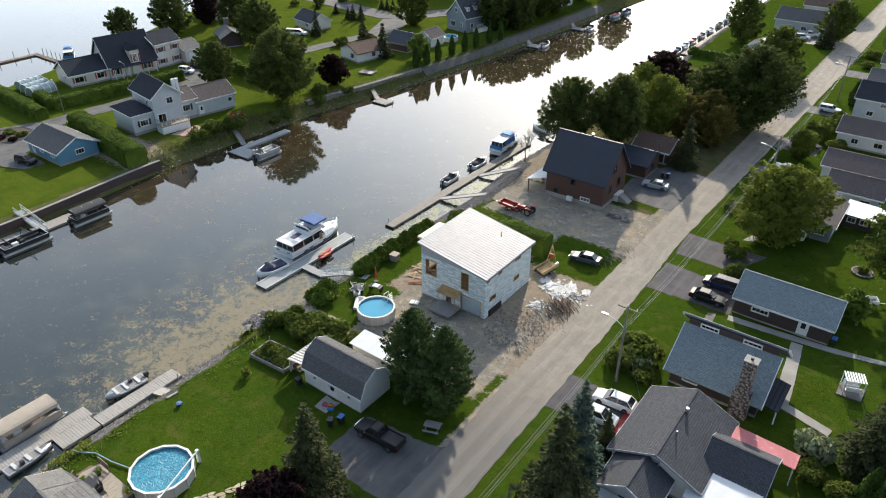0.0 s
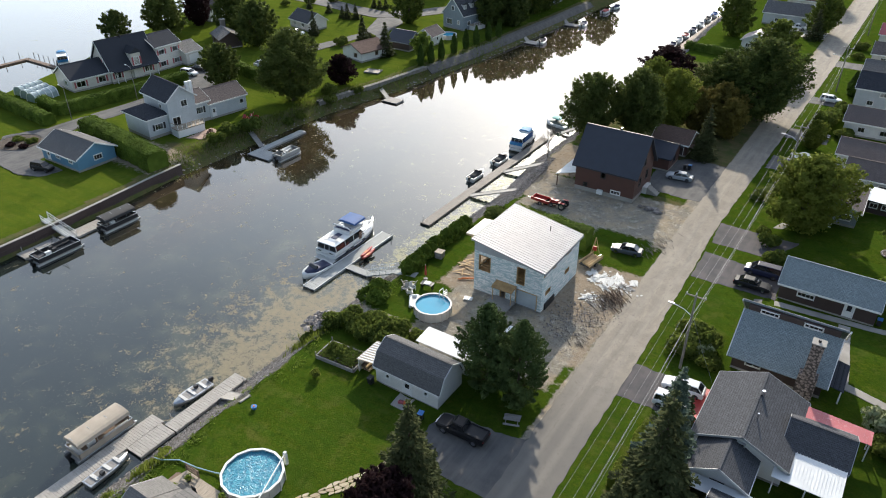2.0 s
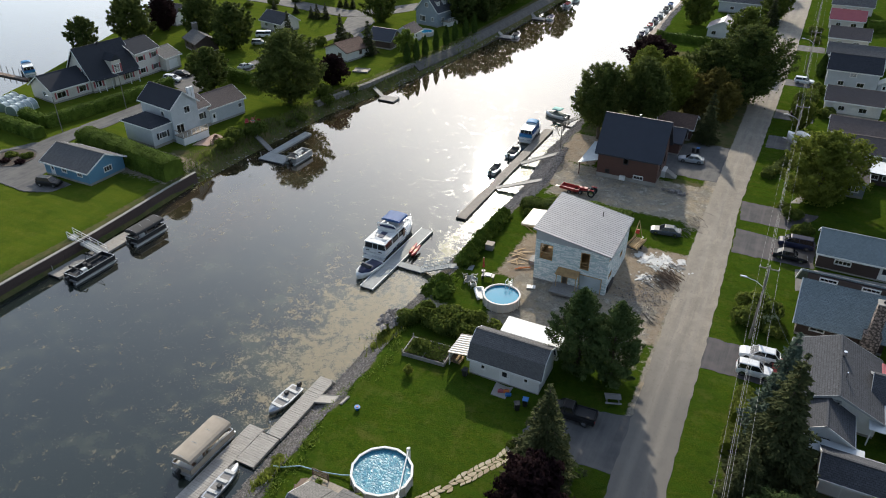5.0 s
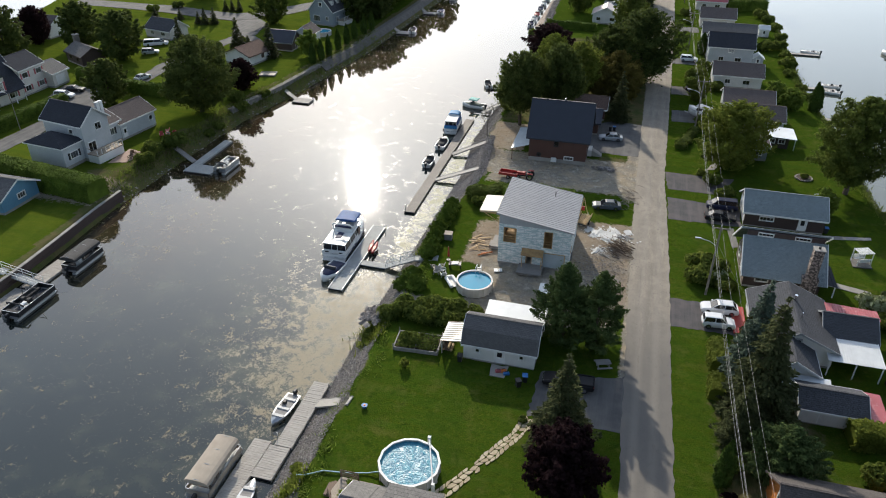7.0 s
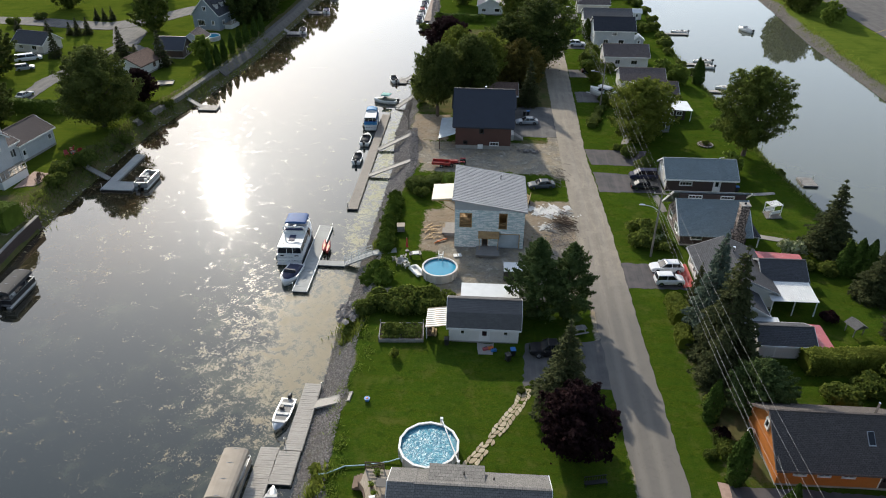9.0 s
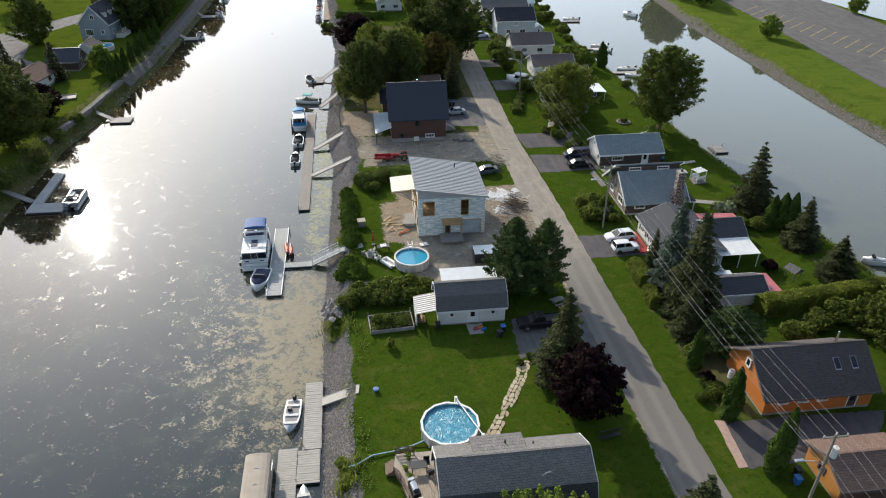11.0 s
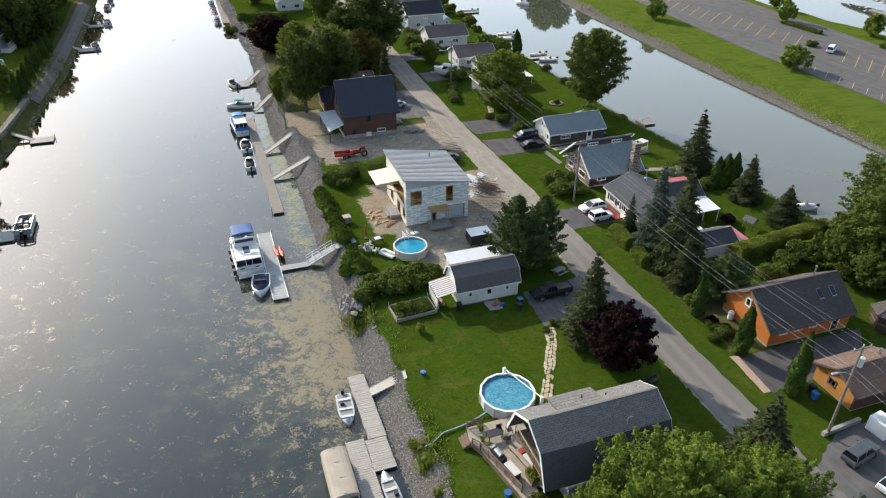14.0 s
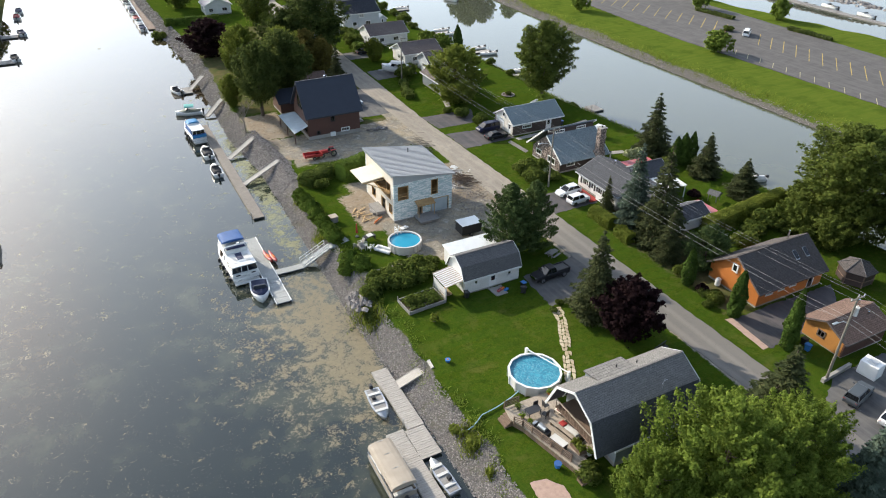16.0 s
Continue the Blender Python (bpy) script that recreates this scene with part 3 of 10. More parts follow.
def tube(bm, p0, p1, r0, r1=None, sides=8):
    p0, p1 = Vector(p0), Vector(p1)
    r1 = r0 if r1 is None else r1
    q = (p1 - p0).to_track_quat("Z", "Y")
    rings = []
    for p, r in ((p0, r0), (p1, r1)):
        rings.append([bm.verts.new(p + q @ Vector((r * math.cos(2 * math.pi * i / sides), r * math.sin(2 * math.pi * i / sides), 0))) for i in range(sides)])
    for i in range(sides):
        j = (i + 1) % sides
        bm.faces.new((rings[0][i], rings[0][j], rings[1][j], rings[1][i]))
    bm.faces.new(rings[0][::-1]), bm.faces.new(rings[1])
    return bm


def pipe(points, r, sides=6):
    """A round bar bent along the points, in one skin."""
    pts = [Vector(p) for p in points]
    rings, ref = [], None
    for i, p in enumerate(pts):
        d = (pts[min(i + 1, len(pts) - 1)] - pts[max(i - 1, 0)]).normalized()
        ref = (Vector((0, 0, 1)) if abs(d.z) < 0.8 else Vector((1, 0, 0))) if ref is None else ref
        u = d.cross(ref)
        u = u.normalized() if u.length > 1e-3 else d.orthogonal().normalized()
        v = u.cross(d)
        ref = v
        rings.append([p + (u * math.cos(2 * math.pi * k / sides) + v * math.sin(2 * math.pi * k / sides)) * r for k in range(sides)])
    return loft(rings)


def loft(rings, closed=True, caps=True):
    """A skin over rings of equally many points."""
    bm = bmesh.new()
    vs = [[bm.verts.new(p) for p in ring] for ring in rings]
    n = len(vs[0])
    for a, b in zip(vs, vs[1:]):
        for i in range(n if closed else n - 1):
            j = (i + 1) % n
            bm.faces.new((a[i], a[j], b[j], b[i]))
    if caps:
        bm.faces.new(vs[0][::-1]), bm.faces.new(vs[-1])
    bmesh.ops.recalc_face_normals(bm, faces=bm.faces)
    return bm


def bevelled(bm, w, seg=1):
    bmesh.ops.bevel(bm, geom=list(bm.edges), offset=w, segments=seg, affect="EDGES", profile=0.5)
    return bm


def smooth(ob):
    ob.data.polygons.foreach_set("use_smooth", [True] * len(ob.data.polygons))
    return ob


# ---- the lie of the land ----
WATER = -2.2


def along(y, table):
    return np.interp(y, [r[0] for r in table], [r[1] for r in table])


NEAR_BANK = ((-60, -64.5), (20, -64.6), (45, -65.0), (62, -64.6), (95, -63.8), (112, -65.5), (170, -63.5), (225, -67.0), (320, -69.0))
FAR_BANK = ((-60, -114.0), (45, -116.5), (64, -118.0), (85, -118.0), (108, -117.0), (130, -113.0), (166, -109.0), (210, -107.3), (250, -106.5), (330, -104.0))
EAST_BANK = ((-60, 16.0), (48, 15.5), (75, 12.5), (100, 9.2), (138, 8.2), (157, 6.4), (185, 6.6), (228, 7.8), (245, 6.8), (330, 6.8))
PARK_BANK = ((-60, 52.0), (60, 50.0), (126, 48.5), (190, 48.5), (230, 51.0), (330, 54.0))
LAKE_BANK = ((-60, -150.0), (30, -176.0), (74, -192.0), (95, -199.0), (161, -228.0), (330, -290.0))
SEA_BANK = ((-60, 150.0), (60, 136.0), (130, 122.0), (200, 112.0), (330, 95.0))


def rise(d, width, bend=1.0):
    """The height of the ground d metres inland of the water's edge."""
    f = d / width
    return np.clip(WATER + np.where(f > 0, np.abs(f) ** bend, f) * 2.15, -4.0, 0.0)


def land(x, y):
    x, y = np.asarray(x, float), np.asarray(y, float)
    west = np.minimum(rise(x - along(y, LAKE_BANK), 5.0), rise(along(y, FAR_BANK) - x, np.where(y < 66.5, 0.7, 3.2)))
    strip = np.minimum(rise(x - along(y, NEAR_BANK), 3.3, 1.4), rise(along(y, EAST_BANK) - x, 3.0))
    park = np.minimum(rise(x - along(y, PARK_BANK), 4.0), rise(along(y, SEA_BANK) - x, 4.0))
    return np.maximum(np.maximum(west, strip), park)


def span(*stops):
    out = []
    for a, b, step in stops:
        out.extend(np.arange(a, b, step))
    return np.array(out + [stops[-1][1]])


def blotch(x, y, zones):
    """A soft mask: 1 inside the boxes, 0 outside, half on their edges."""
    best = np.full(x.shape, 0.0)
    for x0, x1, y0, y1, soft in zones:
        d = np.minimum(np.minimum(x - x0, x1 - x), np.minimum(y - y0, y1 - y))
        best = np.maximum(best, np.clip(0.5 + d / (2 * soft), 0, 1))
    return best


def build_ground():
    xs = span((-3000, -320, 335), (-320, -206, 6), (-206, -122, 2.0), (-122, -106, 0.8), (-106, -68, 4), (-68, -20, 0.6), (-20, 8, 1.2), (8, 22, 0.8), (22, 46, 4), (46, 60, 1.0), (60, 140, 3), (140, 300, 20), (300, 3000, 300))
    ys = span((-3000, -60, 245), (-60, 0, 4), (0, 130, 1.0), (130, 260, 2.5), (260, 330, 10), (330, 3000, 267))
    gx, gy = np.meshgrid(xs, ys)
    gz = land(gx, gy)
    lumps = 0.06 * np.sin(gx * 0.31 + 1.3) * np.sin(gy * 0.23) + 0.04 * np.sin(gx * 0.9) * np.cos(gy * 0.7)
    # level beside the road, gently uneven elsewhere
    level = np.clip((np.abs(gx + 28.0) - 14.0) / 4.0, 0, 1)
    gz = np.where(gz > -0.2, gz + (lumps - 0.05) * level, gz)
    ny, nx = gx.shape
    verts = np.stack([gx, gy, gz], -1).reshape(-1, 3)
    idx = np.arange(nx * ny).reshape(ny, nx)
    faces = np.stack([idx[:-1, :-1], idx[:-1, 1:], idx[1:, 1:], idx[1:, :-1]], -1).reshape(-1, 4)
    ob = raw_mesh("ground", verts.tolist(), faces.tolist(), "ground", smooth=True)
    tagged(ob, "mown green lawns with bare earth and gravel yards", "ground", kind="structure")
    x, y = verts[:, 0], verts[:, 1]
    near = x - along(y, NEAR_BANK)
    soil = blotch(x, y, [(-55.8, -50, 62, 75, 1.5), (-41, -31.5, 55.5, 79, 1.5), (-62, -57, 93, 104, 2), (-62, -54, 104, 118, 2), (-135, -120, 62, 72, 3), (-53, -40, 74, 79, 2)])
    grit = blotch(x, y, [(-53, -33, 50, 64, 1.3), (-58, -30, 89.5, 103.5, 2.0), (-50, -43, 79, 90, 1.5), (-62, -52, 95, 100, 2), (-34, -31.5, 88, 112, 1.2), (-63, -54, 49, 52, 1.2)])
    grit = np.maximum(grit, blotch(x, y, [(-30.7, -26.8, -80, 38, 0.8), (-31.9, -27.6, 38, 320, 0.8)]))
    park_edge = np.interp(y, (50, 75, 110, 190, 260), (1.3, 1.5, 2.4, 3.0, 2.8)) + 0.6 * np.sin(y * 0.21) * np.sin(y * 0.07 + 1)
    shingle = np.where(x > 44, np.clip(0.5 + (park_edge - (x - along(y, PARK_BANK))) / 3.0, 0, 1), 0.0)
    wander = 0.35 * np.sin(y * 0.9) + 0.3 * np.sin(y * 0.37 + 2)
    depth = np.interp(y, (40, 55, 62, 76, 84, 92, 97, 103, 108, 114, 122, 150), (3.4, 3.6, 2.8, 3.0, 4.0, 5.4, 4.6, 5.6, 3.8, 3.6, 3.4, 3.4))
    shingle = np.where((near > -2) & (near < 9), np.clip(0.5 + (depth + wander - near) / 1.2, 0, 1), shingle)
    far = along(y, FAR_BANK) - x
    wild = np.where((far > -3) & (far < np.where(y < 66, 2.8, 6.5)), 0.62, 0.0)
    wild = np.maximum(wild, blotch(x, y, [(-40, -33, 98, 106, 2), (-62, -30, 118, 190, 3), (-130, -118, 62, 76, 3), (-22, -10, 20, 52, 3)]) * 0.75)
    east = along(y, EAST_BANK) - x
    wild = np.where((east < 2.2) & (east > -3), 0.6, wild)
    for name, values in (("soil", soil), ("grit", grit), ("wild", wild), ("shingle", shingle)):
        ob.data.attributes.new(name, "FLOAT", "POINT").data.foreach_set("value", values.astype(np.float32))
    return ob


build_ground()
bm = bmesh.new()
bmesh.ops.create_grid(bm, x_segments=2, y_segments=2, size=3000, matrix=Matrix.Translation((0, 0, WATER)))
tagged(link_mesh("water", bm, "water"), "still dark canal water with drifting pale algae mats", "water", kind="structure")


def sheet(name, outline, z, material, label, category="pavement", thick=0.12, jitter=0.14, step=0.55, parent=None):
    """A paved area with the outline's corners, its edge broken up a little."""
    pts = []
    n = len(outline)
    for i in range(n):
        a, b = Vector(outline[i]), Vector(outline[(i + 1) % n])
        k = max(1, int((b - a).length / step))
        for j in range(k):
            p = a.lerp(b, j / k)
            pts.append((p.x + random.uniform(-jitter, jitter), p.y + random.uniform(-jitter, jitter)))
    bm = prism(bmesh.new(), pts, "z", z - thick, z)
    ob = link_mesh(name, bm, material, parent)
    return ob if parent else tagged(ob, label, category, kind="structure")


ROAD_L, ROAD_R = -31.6, -25.9


def road_outline():
    left = [(ROAD_L + 0.8, -300), (ROAD_L + 1.4, 10), (ROAD_L + 0.6, 30), (ROAD_L, 60), (ROAD_L - 0.4, 90), (ROAD_L - 0.3, 130), (ROAD_L + 0.2, 200), (ROAD_L + 1, 420)]
    right = [(ROAD_R + 2.2, 420), (ROAD_R + 0.8, 200), (ROAD_R - 0.6, 130), (ROAD_R - 1.2, 100), (ROAD_R - 0.3, 70), (ROAD_R, 45), (ROAD_R + 0.5, 10), (ROAD_R + 1, -300)]
    return left + right


sheet("road", road_outline(), 0.034, "road", "pale worn asphalt village road with gravel edges", "road", 0.2, 0.12, 0.9)
sheet("pavement_1", [(-41.2, 33.3), (-31.0, 33.2), (-31.0, 42.6), (-33.5, 41.6), (-40.8, 41.0)], 0.022, "asphalt", "dark grey asphalt driveway beside the lawn", jitter=0.16)
sheet("pavement_2", [(-42.2, 107.5), (-36, 106.8), (-31.5, 107), (-31.6, 124), (-38.2, 124.5), (-43, 120)], 0.022, "asphalt", "blue-grey asphalt driveway by the brown house", jitter=0.16)
sheet("pavement_3", [(-26.6, 54.0), (-17.2, 54.2), (-17.2, 60.6), (-26.4, 60.4)], 0.022, "new_asphalt", "dark asphalt driveway under two white cars", jitter=0.16)
sheet("pavement_4", [(-26.4, 83.2), (-15.0, 83.6), (-15.0, 92.0), (-18.5, 92.0), (-19, 90.6), (-26.6, 91.2)], 0.022, "new_asphalt", "dark asphalt driveway in front of the garage", jitter=0.16)
sheet("pavement_5", [(-26.6, 94.5), (-18, 94.4), (-15, 101.5), (-27, 101.5)], 0.022, "new_asphalt", "dark asphalt parking strip beside the road", jitter=0.15)
sheet("pavement_6", [(-22.1, 14.0), (-8.0, 14.5), (-3, 20.0), (-17.6, 20.4), (-21.6, 20.2)], 0.022, "new_asphalt", "dark asphalt driveway of the orange house", jitter=0.16)
sheet("pavement_7", [(-23.0, 14.2), (-22.0, 14.2), (-21.5, 20.6), (-22.5, 20.8)], 0.03, "brick_path", "strip of pinkish pavers beside the road", jitter=0.05)
sheet("pavement_8", [(-26.0, -25.0), (-10.0, -25.0), (-10, 7.0), (-19.5, 7.0), (-26.0, 3.5)], 0.022, "asphalt", "grey asphalt yard with parked cars", jitter=0.16)
sheet("pavement_9", [(-14.8, 82.3), (-2.0, 83.3), (4.0, 84.6), (4.0, 85.4), (-2.5, 84.3), (-15, 83.5)], 0.022, "concrete", "narrow concrete path along the garage", jitter=0.03)
sheet("pavement_10", [(-6.9, 82.6), (-5.5, 82.6), (-4.6, 75), (-4.2, 70.6), (0.6, 69.2), (0.4, 68.0), (-5.4, 69.6), (-6.2, 75)], 0.03, "concrete", "narrow concrete path through the lawn", jitter=0.03)
sheet("pavement_11", [(-17.4, 82.4), (-16.4, 82.9), (-16.0, 77.0), (-17.0, 76.5)], 0.03, "old_concrete", "short concrete path to the garage", jitter=0.03)
sheet("pavement_12", [(-19.6, 104.5), (-18.2, 105), (-15.5, 112), (-17, 112.4)], 0.03, "concrete", "concrete front path over the lawn", jitter=0.03)
sheet("pavement_13", [(-25.9, 128), (-15, 128.5), (-15, 136), (-25.8, 135)], 0.022, "asphalt", "grey asphalt driveway with a boat on it")
sheet("pavement_14", [(-0.4, 75.7), (2.2, 75.9), (2.3, 78.4), (-0.3, 78.2)], 0.035, "old_concrete", "paved square under the garden swing", jitter=0.03)
sheet("pavement_15", [(-48.5, 232), (-32, 232), (-32, 241), (-48.5, 241)], 0.022, "concrete", "pale concrete driveway far up the road")
for k, (y0, y1) in enumerate(((146, 152), (171, 176), (205, 211))):
    sheet("pavement_%d" % (16 + k), [(-26, y0), (-18, y0), (-18, y1), (-26, y1)], 0.022, "asphalt", "asphalt driveway between lawns", jitter=0.16)
sheet("parking_lot", [(69, -120), (105, -120), (105, 75), (107, 140), (104, 300), (72, 330), (70, 190), (67, 124), (70, 62)], 0.05, "lot", "large grey asphalt parking lot", "parking lot", jitter=0.2, step=1.5)
sheet("pavement_20", [(-156.5, -60), (-156.5, 60), (-156.2, 72), (-155.2, 98), (-155.5, 101.5), (-149.4, 101.5), (-150, 98), (-151.2, 70), (-151, 60), (-151, -60)], 0.05, "asphalt", "narrow grey lane between the far gardens", "road", jitter=0.2, step=1.5)
sheet("pavement_21", [(-139.5, 48.5), (-135.0, 50.5), (-134.6, 54.2), (-142.6, 54.6), (-144.0, 62.0), (-151.0, 66.5), (-157.0, 64.0), (-160.0, 57.0), (-150.0, 49.0)], 0.04, "asphalt", "grey driveway by the blue cottage")
sheet("pavement_22", [(-164.5, 104.0), (-157.0, 101.8), (-149.0, 101.0), (-149.5, 109.5), (-158.5, 112.6), (-167.0, 112.6)], 0.06, "asphalt", "grey driveway by the large white house")
sheet("pavement_23", [(-147, 160), (-144, 165), (-135, 156.4), (-132, 153.0), (-137, 152)], 0.06, "asphalt", "grey driveway far across the canal")
sheet("pavement_25", [(-153.2, 121), (-149.4, 119.6), (-149.9, 131), (-148.5, 145), (-147.4, 155), (-144.0, 163), (-147, 178), (-152, 184), (-158.5, 180), (-150.5, 163), (-151.6, 155), (-153, 145), (-155, 133)], 0.055, "asphalt", "pale grey lane between hedges and far lawns", "road", jitter=0.2, step=1.5)
sheet("pavement_26", [(-132, 215), (-138, 221), (-147, 209), (-156, 194), (-163, 188), (-175, 189.5), (-187, 192), (-225, 192), (-225, 185), (-197, 184), (-183, 182.5), (-174, 181), (-160, 179.4), (-150, 186), (-142, 200)], 0.05, "asphalt", "grey road through the far lawns", "road", jitter=0.2, step=1.5)
sheet("pavement_24", [(-60.4, 6.5), (-57.4, 6.0), (-57.2, 8.4), (-58.2, 9.9), (-60.0, 10.2)], 0.04, "brick_path", "rounded patio of pinkish pavers on the lawn", jitter=0.1, step=0.5)


def lot_line(x, y, turn, length, material, name):
    ob = link_mesh(name, boxes((-length / 2, length / 2, -0.075, 0.075, 0, 0.006)), material)
    ob.matrix_world = pose(x, y, 0.052, 0, 0, turn)
    return tagged(ob, "painted parking bay line on asphalt", "road marking", "parking bay lines", "structure")


k = 0
for i in range(40):
    y = 33.0 + i * 4.25
    x = 88.2 - 0.21 * max(0.0, y - 131.0)
    if not 117.0 < y < 126.0:
        lot_line(x, y, 38.5, 12.4, "yellow_line", "trim_%d" % k)
        k += 1
    if y < 112:
        lot_line(71.6 + 0.012 * (y - 75), y - 2.0, 38.5, 4.6, "white_line", "trim_%d" % k)
        k += 1

# ---- houses ----
def wall_mesh(length, height, thick, holes):
    """An upright wall from 0 to length along x, outer face at y = 0, with the holes (x0, x1, z0, z1) through it."""
    bm = bmesh.new()
    us = sorted({0.0, length, *[h[0] for h in holes], *[h[1] for h in holes]})
    zs = sorted({0.0, height, *[h[2] for h in holes], *[h[3] for h in holes]})
    for u0, u1 in zip(us, us[1:]):
        for z0, z1 in zip(zs, zs[1:]):
            um, zm = (u0 + u1) / 2, (z0 + z1) / 2
            if not any(h[0] < um < h[1] and h[2] < zm < h[3] for h in holes):
                box(bm, u0, u1, 0, thick, z0, z1)
    bmesh.ops.remove_doubles(bm, verts=bm.verts, dist=1e-4)
    return bm


SIDE = {"S": (0, lambda lx, ly: (-lx / 2, -ly / 2)), "N": (180, lambda lx, ly: (lx / 2, ly / 2)), "E": (90, lambda lx, ly: (lx / 2, -ly / 2)), "W": (-90, lambda lx, ly: (-lx / 2, ly / 2))}


def window_part(parent, m, w, h, bars=2, frame_mat="white", rows=1, glass="glass", shutters=None, depth=0.12):
    """A framed window, its lower left corner at the origin of m, facing -y."""
    fr = bmesh.new()
    b = 0.09
    for a in ((-0.06, b, 0, h), (w - b, w + 0.06, 0, h), (-0.06, w + 0.06, -0.07, b), (-0.06, w + 0.06, h - b, h + 0.07)):
        box(fr, a[0], a[1], -0.05, depth, a[2], a[3])
    for i in range(1, bars):
        box(fr, w * i / bars - 0.03, w * i / bars + 0.03, -0.02, 0.06, b, h - b)
    for i in range(1, rows):
        box(fr, b, w - b, -0.02, 0.06, h * i / rows - 0.025, h * i / rows + 0.025)
    ob = part("window", fr, frame_mat, parent)
    ob.matrix_local = m
    gl = part("pane", boxes((b, w - b, 0.02, 0.045, b, h - b)), glass, ob)
    gl.visible_shadow = False
    if shutters:
        for x in (-0.5, w + 0.1):
            part("shutter", boxes((x, x + 0.4, -0.06, -0.01, 0, h)), shutters, ob)
    return ob


def door_part(parent, m, w, h, material="white", lite=True, garage=False):
    bm = boxes((0, w, 0.04, 0.1, 0, h))
    if garage:
        for i in range(1, 4):
            box(bm, 0.02, w - 0.02, 0.025, 0.045, h * i / 4 - 0.45, h * i / 4 - 0.06)
    ob = part("garage_door" if garage else "door", bm, material, parent)
    ob.matrix_local = m
    fr = boxes((-0.1, 0, -0.03, 0.12, 0, h + 0.1), (w, w + 0.1, -0.03, 0.12, 0, h + 0.1), (-0.1, w + 0.1, -0.03, 0.12, h, h + 0.1))
    part("door_frame", fr, "white" if material != "trim_red" else "white", ob)
    if lite and not garage:
        part("pane", boxes((w * 0.25, w * 0.75, 0.025, 0.045, h * 0.45, h * 0.88)), "dark_glass", ob)
        part("door_handle", boxes((w - 0.14, w - 0.08, -0.03, 0.04, 0.95, 1.05)), "chrome", ob)
    return ob


def house(name, cx, cy, lx, ly, h, ridge, rise_, wall, roof, label, openings=(), over=0.4, trim="white", gambrel=None, category="house", base=0.35, base_mat="concrete", rz=0.0, z=0.0, thick=0.2, foundation=True, group="", steep=None, hip=False):
    """A house centred on cx, cy. ridge: 'x' or 'y'. openings: side, middle along the wall, sill, width, height, kind, bars."""
    top = thing(name, cx, cy, z, rz, label, category, group)
    if foundation:
        part("foundation", boxes((-lx / 2 + 0.03, lx / 2 - 0.03, -ly / 2 + 0.03, ly / 2 - 0.03, -0.5, base)), base_mat, top)
    for side in "SNEW":
        turn, at = SIDE[side]
        length = lx if side in "SN" else ly
        ox, oy = at(lx, ly)
        m = pose(ox, oy, base, 0, 0, turn)
        mine = [o for o in openings if o[0] == side]
        flip = -1 if side in "NW" else 1
        holes, fits = [], []
        for o in mine:
            u = length / 2 + flip * o[1]
            z0 = max(0.0, o[2] - base)
            holes.append((u - o[3] / 2, u + o[3] / 2, z0, z0 + o[4]))
            fits.append((u - o[3] / 2, z0, o))
        gable = (side in "EW") == (ridge == "x")
        hh = h - base
        low = [q for q in holes if q[3] <= hh - 0.02]
        inset = thick if side in "EW" else 0.0
        bm = wall_mesh(length, hh, thick, low)
        if inset:
            for v in bm.verts:
                v.co.x = min(max(v.co.x, inset), length - inset)
        if gable and rise_ > 0 and not hip:
            mid = length / 2
            if gambrel:
                kx, kz = gambrel
                pts = [(0, hh), (length, hh), (length - kx, hh + kz), (mid, hh + rise_), (kx, hh + kz)]
            else:
                pts = [(0, hh), (length, hh), (mid, hh + rise_)]
            prism(bm, pts, "y", 0.0, thick)
        ob = part("wall", bm, wall if isinstance(wall, str) else wall[side], top)
        ob.matrix_local = m
        for u, z0, o in fits:
            at_ = m @ Matrix.Translation((u, -0.01 if z0 + o[4] <= hh else -0.13, z0))
            if o[5] == "window":
                window_part(top, at_, o[3], o[4], o[6] if len(o) > 6 else 2, o[7] if len(o) > 7 else trim, 1, "glass" if z0 + o[4] <= hh else "dark_glass", o[8] if len(o) > 8 else None)
            elif o[5] == "hole":
                fr = boxes((-0.05, 0.06, -0.03, 0.2, 0, o[4]), (o[3] - 0.06, o[3] + 0.05, -0.03, 0.2, 0, o[4]), (-0.05, o[3] + 0.05, -0.03, 0.2, -0.05, 0.06), (-0.05, o[3] + 0.05, -0.03, 0.2, o[4] - 0.06, o[4] + 0.05))
                part("rough_frame", fr, "osb", top).matrix_local = at_
            else:
                door_part(top, at_, o[3], o[4], o[6] if len(o) > 6 else "white", True, o[5] == "garage")
    part("floor", boxes((-lx / 2 + thick, lx / 2 - thick, -ly / 2 + thick, ly / 2 - thick, base + 0.01, base + 0.06)), "interior", top)
    if hip:
        hip_roof(top, lx, ly, h, rise_, over, roof, trim)
    else:
        roof_part(top, lx, ly, h, ridge, rise_, over, roof, trim, gambrel, steep=steep)
    return top


